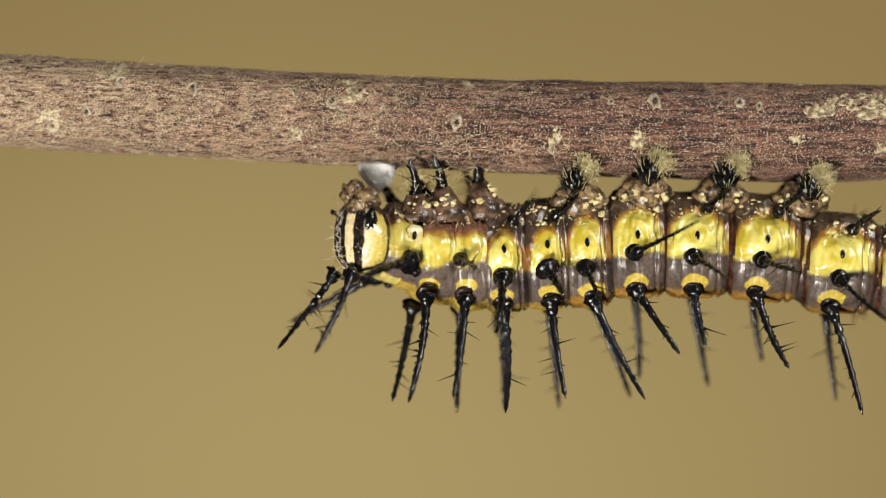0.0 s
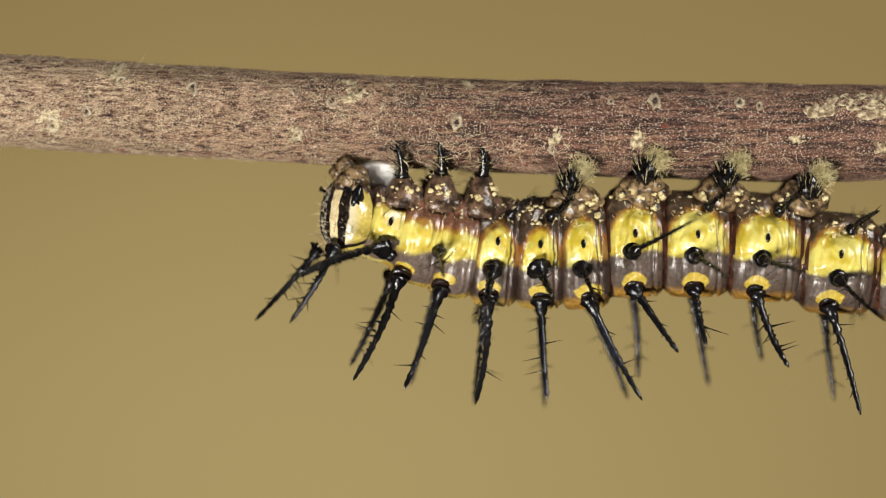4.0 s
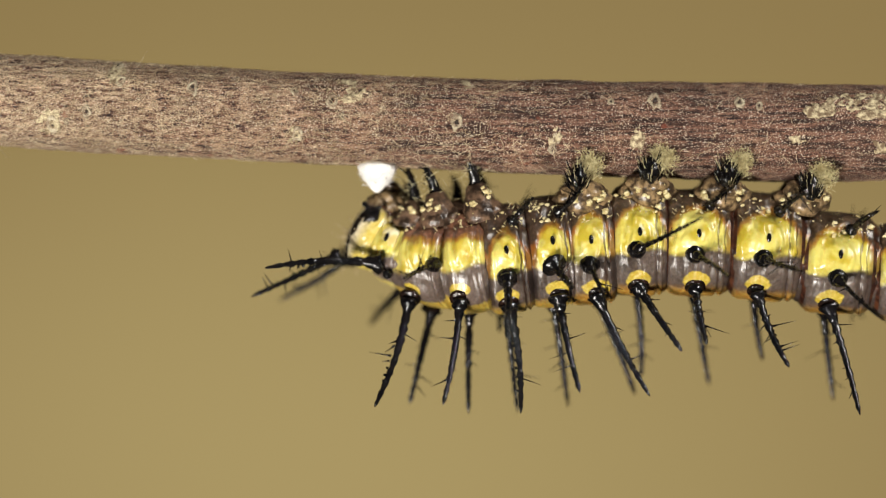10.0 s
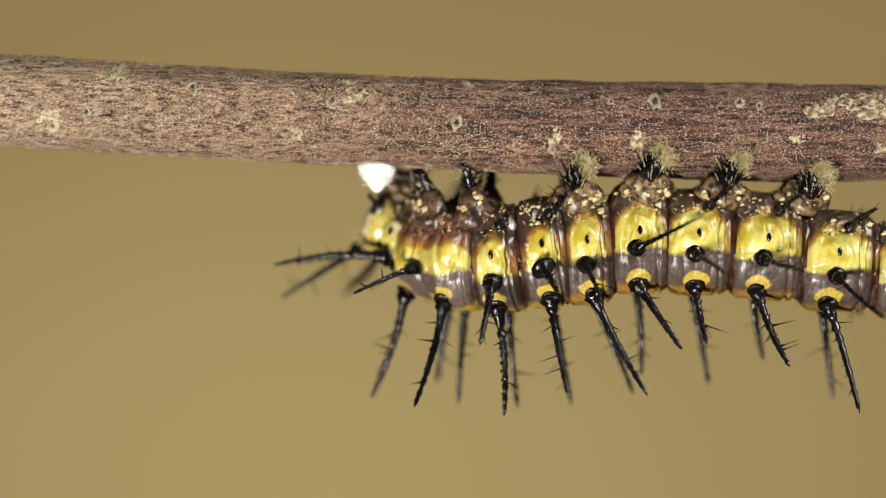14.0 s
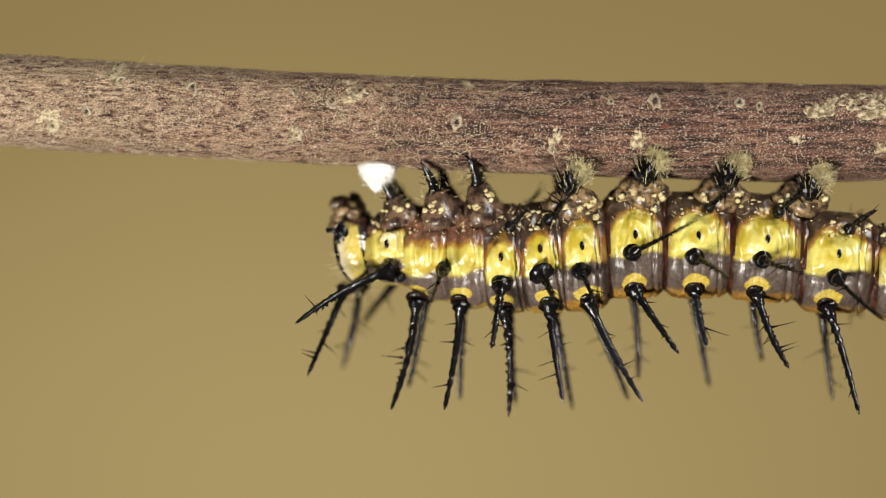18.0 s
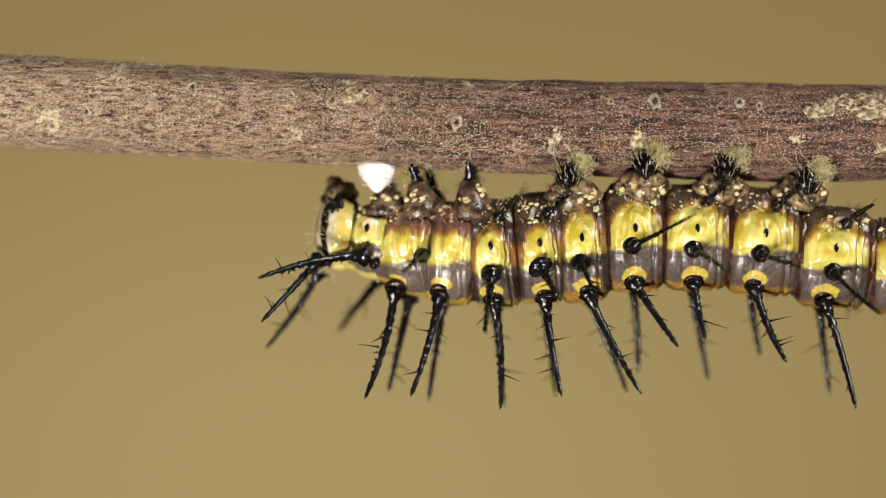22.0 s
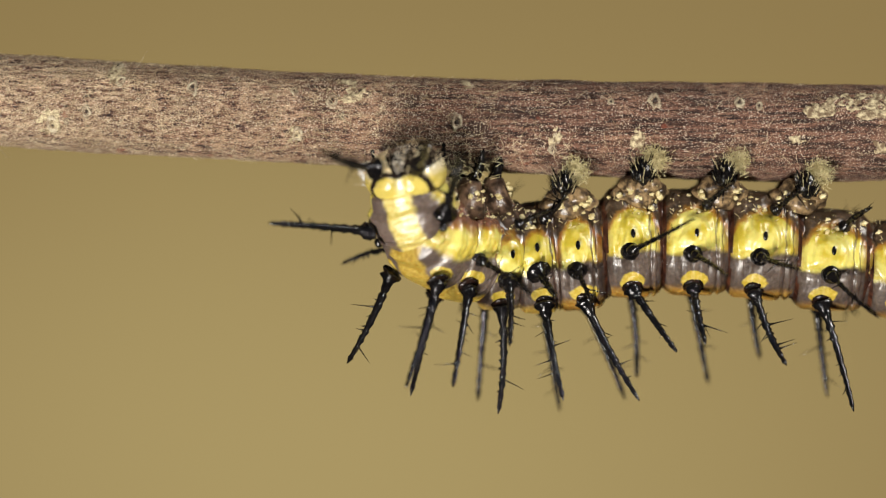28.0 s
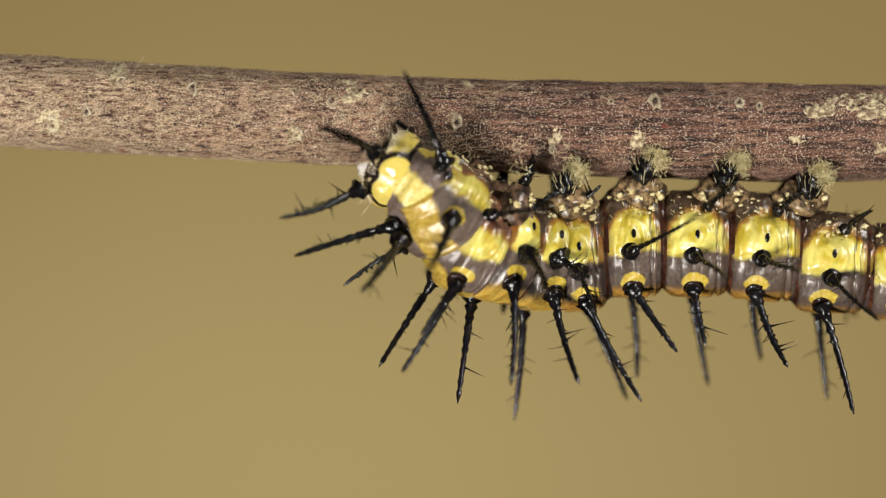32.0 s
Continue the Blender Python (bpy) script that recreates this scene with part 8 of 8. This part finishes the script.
    walk(RINGS["A9"], [
        (0, pose(0.027701, 0.000000, -0.001047, 0.0, -3.7, 0.0)),
        (0.5, pose(0.027642, 0.000000, -0.000958, 0.0, -3.7, 0.0)),
        (1, pose(0.027642, 0.000000, -0.001047, 0.0, -3.7, 0.0)),
        (1.5, pose(0.027701, 0.000000, -0.001106, 0.0, -3.7, 0.0)),
        (2, pose(0.027701, 0.000000, -0.001047, 0.0, -3.7, 0.0)),
        (2.5, pose(0.027671, 0.000000, -0.001076, 0.0, -3.7, 0.0)),
        (3, pose(0.027642, 0.000000, -0.001106, 0.0, -3.7, 0.0)),
        (3.5, pose(0.027642, 0.000000, -0.001047, 0.0, -3.7, 0.0)),
        (5, pose(0.027575, 0.000000, -0.001047, 0.0, -3.7, 0.0)),
        (5.5, pose(0.027553, 0.000000, -0.001047, 0.0, -3.7, 0.0)),
        (6, pose(0.027612, 0.000000, -0.001047, 0.0, -3.7, 0.0)),
        (6.5, pose(0.027612, 0.000000, -0.001047, 0.0, -3.7, 0.0)),
        (7, pose(0.027612, 0.000000, -0.001047, 0.0, -3.7, 0.0)),
        (7.5, pose(0.027612, 0.000000, -0.000958, 0.0, -3.7, 0.0)),
        (8, pose(0.027553, 0.000000, -0.001017, 0.0, -3.7, 0.0)),
        (8.5, pose(0.027582, 0.000000, -0.001017, 0.0, -3.7, 0.0)),
        (9, pose(0.027612, 0.000000, -0.001017, 0.0, -3.7, 0.0)),
        (9.5, pose(0.027612, 0.000000, -0.001032, 0.0, -3.7, 0.0)),
        (10, pose(0.027612, 0.000000, -0.001047, 0.0, -3.7, 0.0)),
        (10.5, pose(0.027582, 0.000000, -0.001002, 0.0, -3.7, 0.0)),
        (11, pose(0.027553, 0.000000, -0.000958, 0.0, -3.7, 0.0)),
        (11.5, pose(0.027553, 0.000000, -0.000958, 0.0, -3.7, 0.0)),
        (12, pose(0.027553, 0.000000, -0.000958, 0.0, -3.7, 0.0)),
        (12.5, pose(0.027612, 0.000000, -0.001047, 0.0, -3.7, 0.0)),
        (13, pose(0.027553, 0.000000, -0.000928, 0.0, -3.7, 0.0)),
        (13.5, pose(0.027464, 0.000000, -0.000869, 0.0, -3.7, 0.0)),
        (14, pose(0.027553, 0.000000, -0.000928, 0.0, -3.7, 0.0)),
        (14.5, pose(0.027553, 0.000000, -0.000928, 0.0, -3.7, 0.0)),
        (16, pose(0.027531, 0.000000, -0.000928, 0.0, -3.7, 0.0)),
        (16.5, pose(0.027523, 0.000000, -0.000928, 0.0, -3.7, 0.0)),
        (17, pose(0.027523, 0.000000, -0.000958, 0.0, -3.7, 0.0)),
        (17.5, pose(0.027464, 0.000000, -0.000869, 0.0, -3.7, 0.0)),
        (18, pose(0.027523, 0.000000, -0.001017, 0.0, -3.7, 0.0)),
        (18.5, pose(0.027464, 0.000000, -0.000958, 0.0, -3.7, 0.0)),
        (19, pose(0.027434, 0.000000, -0.000780, 0.0, -3.7, 0.0)),
        (19.5, pose(0.027464, 0.000000, -0.000780, 0.0, -3.7, 0.0)),
        (20, pose(0.027464, 0.000000, -0.000869, 0.0, -3.7, 0.0)),
        (20.5, pose(0.027375, 0.000000, -0.000928, 0.0, -3.7, 0.0)),
        (21, pose(0.027345, 0.000000, -0.000780, 0.0, -3.7, 0.0)),
        (21.5, pose(0.027375, 0.000000, -0.000780, 0.0, -3.7, 0.0)),
        (22, pose(0.027375, 0.000000, -0.000721, 0.0, -3.7, 0.0)),
        (22.5, pose(0.027286, 0.000000, -0.000780, 0.0, -3.7, 0.0)),
        (23, pose(0.027345, 0.000000, -0.000721, 0.0, -3.7, 0.0)),
        (23.5, pose(0.027256, 0.000000, -0.000780, 0.0, -3.7, 0.0)),
        (24, pose(0.027286, 0.000000, -0.000721, 0.0, -3.7, 0.0)),
        (24.5, pose(0.027286, 0.000000, -0.000632, 0.0, -3.7, 0.0)),
        (25, pose(0.027375, 0.000000, -0.000839, 0.0, -3.7, 0.0)),
        (25.5, pose(0.027256, 0.000000, -0.000513, 0.0, -3.7, 0.0)),
        (27, pose(0.027256, 0.000000, -0.000647, 0.0, -3.7, 0.0)),
        (27.5, pose(0.027256, 0.000000, -0.000691, 0.0, -3.7, 0.0)),
        (28, pose(0.027256, 0.000000, -0.000869, 0.0, -3.7, 0.0)),
        (28.5, pose(0.027286, 0.000000, -0.000928, 0.0, -3.7, 0.0)),
        (29, pose(0.027256, 0.000000, -0.000721, 0.0, -3.7, 0.0)),
        (29.5, pose(0.027108, 0.000000, -0.000513, 0.0, -3.7, 0.0)),
        (30, pose(0.027049, 0.000000, -0.000365, 0.0, -3.7, 0.0)),
        (30.5, pose(0.027256, 0.000000, -0.000721, 0.0, -3.7, 0.0)),
        (31, pose(0.027256, 0.000000, -0.000869, 0.0, -3.7, 0.0)),
        (31.5, pose(0.027345, 0.000000, -0.000454, 0.0, -3.7, 0.0)),
        (32, pose(0.027286, 0.000000, -0.001017, 0.0, -3.7, 0.0)),
    ])
    walk(RINGS["A10"], [
        (0, pose(0.029981, 0.000000, -0.000267, 0.0, -6.8, 0.0)),
        (0.5, pose(0.029922, 0.000000, -0.000178, 0.0, -6.8, 0.0)),
        (1, pose(0.029922, 0.000000, -0.000267, 0.0, -6.8, 0.0)),
        (1.5, pose(0.029981, 0.000000, -0.000326, 0.0, -6.8, 0.0)),
        (2, pose(0.029981, 0.000000, -0.000267, 0.0, -6.8, 0.0)),
        (2.5, pose(0.029951, 0.000000, -0.000296, 0.0, -6.8, 0.0)),
        (3, pose(0.029922, 0.000000, -0.000326, 0.0, -6.8, 0.0)),
        (3.5, pose(0.029922, 0.000000, -0.000267, 0.0, -6.8, 0.0)),
        (5, pose(0.029855, 0.000000, -0.000267, 0.0, -6.8, 0.0)),
        (5.5, pose(0.029833, 0.000000, -0.000267, 0.0, -6.8, 0.0)),
        (6, pose(0.029892, 0.000000, -0.000267, 0.0, -6.8, 0.0)),
        (6.5, pose(0.029892, 0.000000, -0.000267, 0.0, -6.8, 0.0)),
        (7, pose(0.029892, 0.000000, -0.000267, 0.0, -6.8, 0.0)),
        (7.5, pose(0.029892, 0.000000, -0.000178, 0.0, -6.8, 0.0)),
        (8, pose(0.029833, 0.000000, -0.000237, 0.0, -6.8, 0.0)),
        (8.5, pose(0.029862, 0.000000, -0.000237, 0.0, -6.8, 0.0)),
        (9, pose(0.029892, 0.000000, -0.000237, 0.0, -6.8, 0.0)),
        (9.5, pose(0.029892, 0.000000, -0.000252, 0.0, -6.8, 0.0)),
        (10, pose(0.029892, 0.000000, -0.000267, 0.0, -6.8, 0.0)),
        (10.5, pose(0.029862, 0.000000, -0.000222, 0.0, -6.8, 0.0)),
        (11, pose(0.029833, 0.000000, -0.000178, 0.0, -6.8, 0.0)),
        (11.5, pose(0.029833, 0.000000, -0.000178, 0.0, -6.8, 0.0)),
        (12, pose(0.029833, 0.000000, -0.000178, 0.0, -6.8, 0.0)),
        (12.5, pose(0.029892, 0.000000, -0.000267, 0.0, -6.8, 0.0)),
        (13, pose(0.029833, 0.000000, -0.000148, 0.0, -6.8, 0.0)),
        (13.5, pose(0.029744, 0.000000, -0.000089, 0.0, -6.8, 0.0)),
        (14, pose(0.029833, 0.000000, -0.000148, 0.0, -6.8, 0.0)),
        (14.5, pose(0.029833, 0.000000, -0.000148, 0.0, -6.8, 0.0)),
        (16, pose(0.029811, 0.000000, -0.000148, 0.0, -6.8, 0.0)),
        (16.5, pose(0.029803, 0.000000, -0.000148, 0.0, -6.8, 0.0)),
        (17, pose(0.029803, 0.000000, -0.000178, 0.0, -6.8, 0.0)),
        (17.5, pose(0.029744, 0.000000, -0.000089, 0.0, -6.8, 0.0)),
        (18, pose(0.029803, 0.000000, -0.000237, 0.0, -6.8, 0.0)),
        (18.5, pose(0.029744, 0.000000, -0.000178, 0.0, -6.8, 0.0)),
        (19, pose(0.029714, 0.000000, 0.000000, 0.0, -6.8, 0.0)),
        (19.5, pose(0.029744, 0.000000, 0.000000, 0.0, -6.8, 0.0)),
        (20, pose(0.029744, 0.000000, -0.000089, 0.0, -6.8, 0.0)),
        (20.5, pose(0.029655, 0.000000, -0.000148, 0.0, -6.8, 0.0)),
        (21, pose(0.029625, 0.000000, 0.000000, 0.0, -6.8, 0.0)),
        (21.5, pose(0.029655, 0.000000, 0.000000, 0.0, -6.8, 0.0)),
        (22, pose(0.029655, 0.000000, 0.000059, 0.0, -6.8, 0.0)),
        (22.5, pose(0.029566, 0.000000, 0.000000, 0.0, -6.8, 0.0)),
        (23, pose(0.029625, 0.000000, 0.000059, 0.0, -6.8, 0.0)),
        (23.5, pose(0.029536, 0.000000, 0.000000, 0.0, -6.8, 0.0)),
        (24, pose(0.029566, 0.000000, 0.000059, 0.0, -6.8, 0.0)),
        (24.5, pose(0.029566, 0.000000, 0.000148, 0.0, -6.8, 0.0)),
        (25, pose(0.029655, 0.000000, -0.000059, 0.0, -6.8, 0.0)),
        (25.5, pose(0.029536, 0.000000, 0.000267, 0.0, -6.8, 0.0)),
        (27, pose(0.029536, 0.000000, 0.000133, 0.0, -6.8, 0.0)),
        (27.5, pose(0.029536, 0.000000, 0.000089, 0.0, -6.8, 0.0)),
        (28, pose(0.029536, 0.000000, -0.000089, 0.0, -6.8, 0.0)),
        (28.5, pose(0.029566, 0.000000, -0.000148, 0.0, -6.8, 0.0)),
        (29, pose(0.029536, 0.000000, 0.000059, 0.0, -6.8, 0.0)),
        (29.5, pose(0.029388, 0.000000, 0.000267, 0.0, -6.8, 0.0)),
        (30, pose(0.029329, 0.000000, 0.000415, 0.0, -6.8, 0.0)),
        (30.5, pose(0.029536, 0.000000, 0.000059, 0.0, -6.8, 0.0)),
        (31, pose(0.029536, 0.000000, -0.000089, 0.0, -6.8, 0.0)),
        (31.5, pose(0.029625, 0.000000, 0.000326, 0.0, -6.8, 0.0)),
        (32, pose(0.029566, 0.000000, -0.000237, 0.0, -6.8, 0.0)),
    ])


motions()
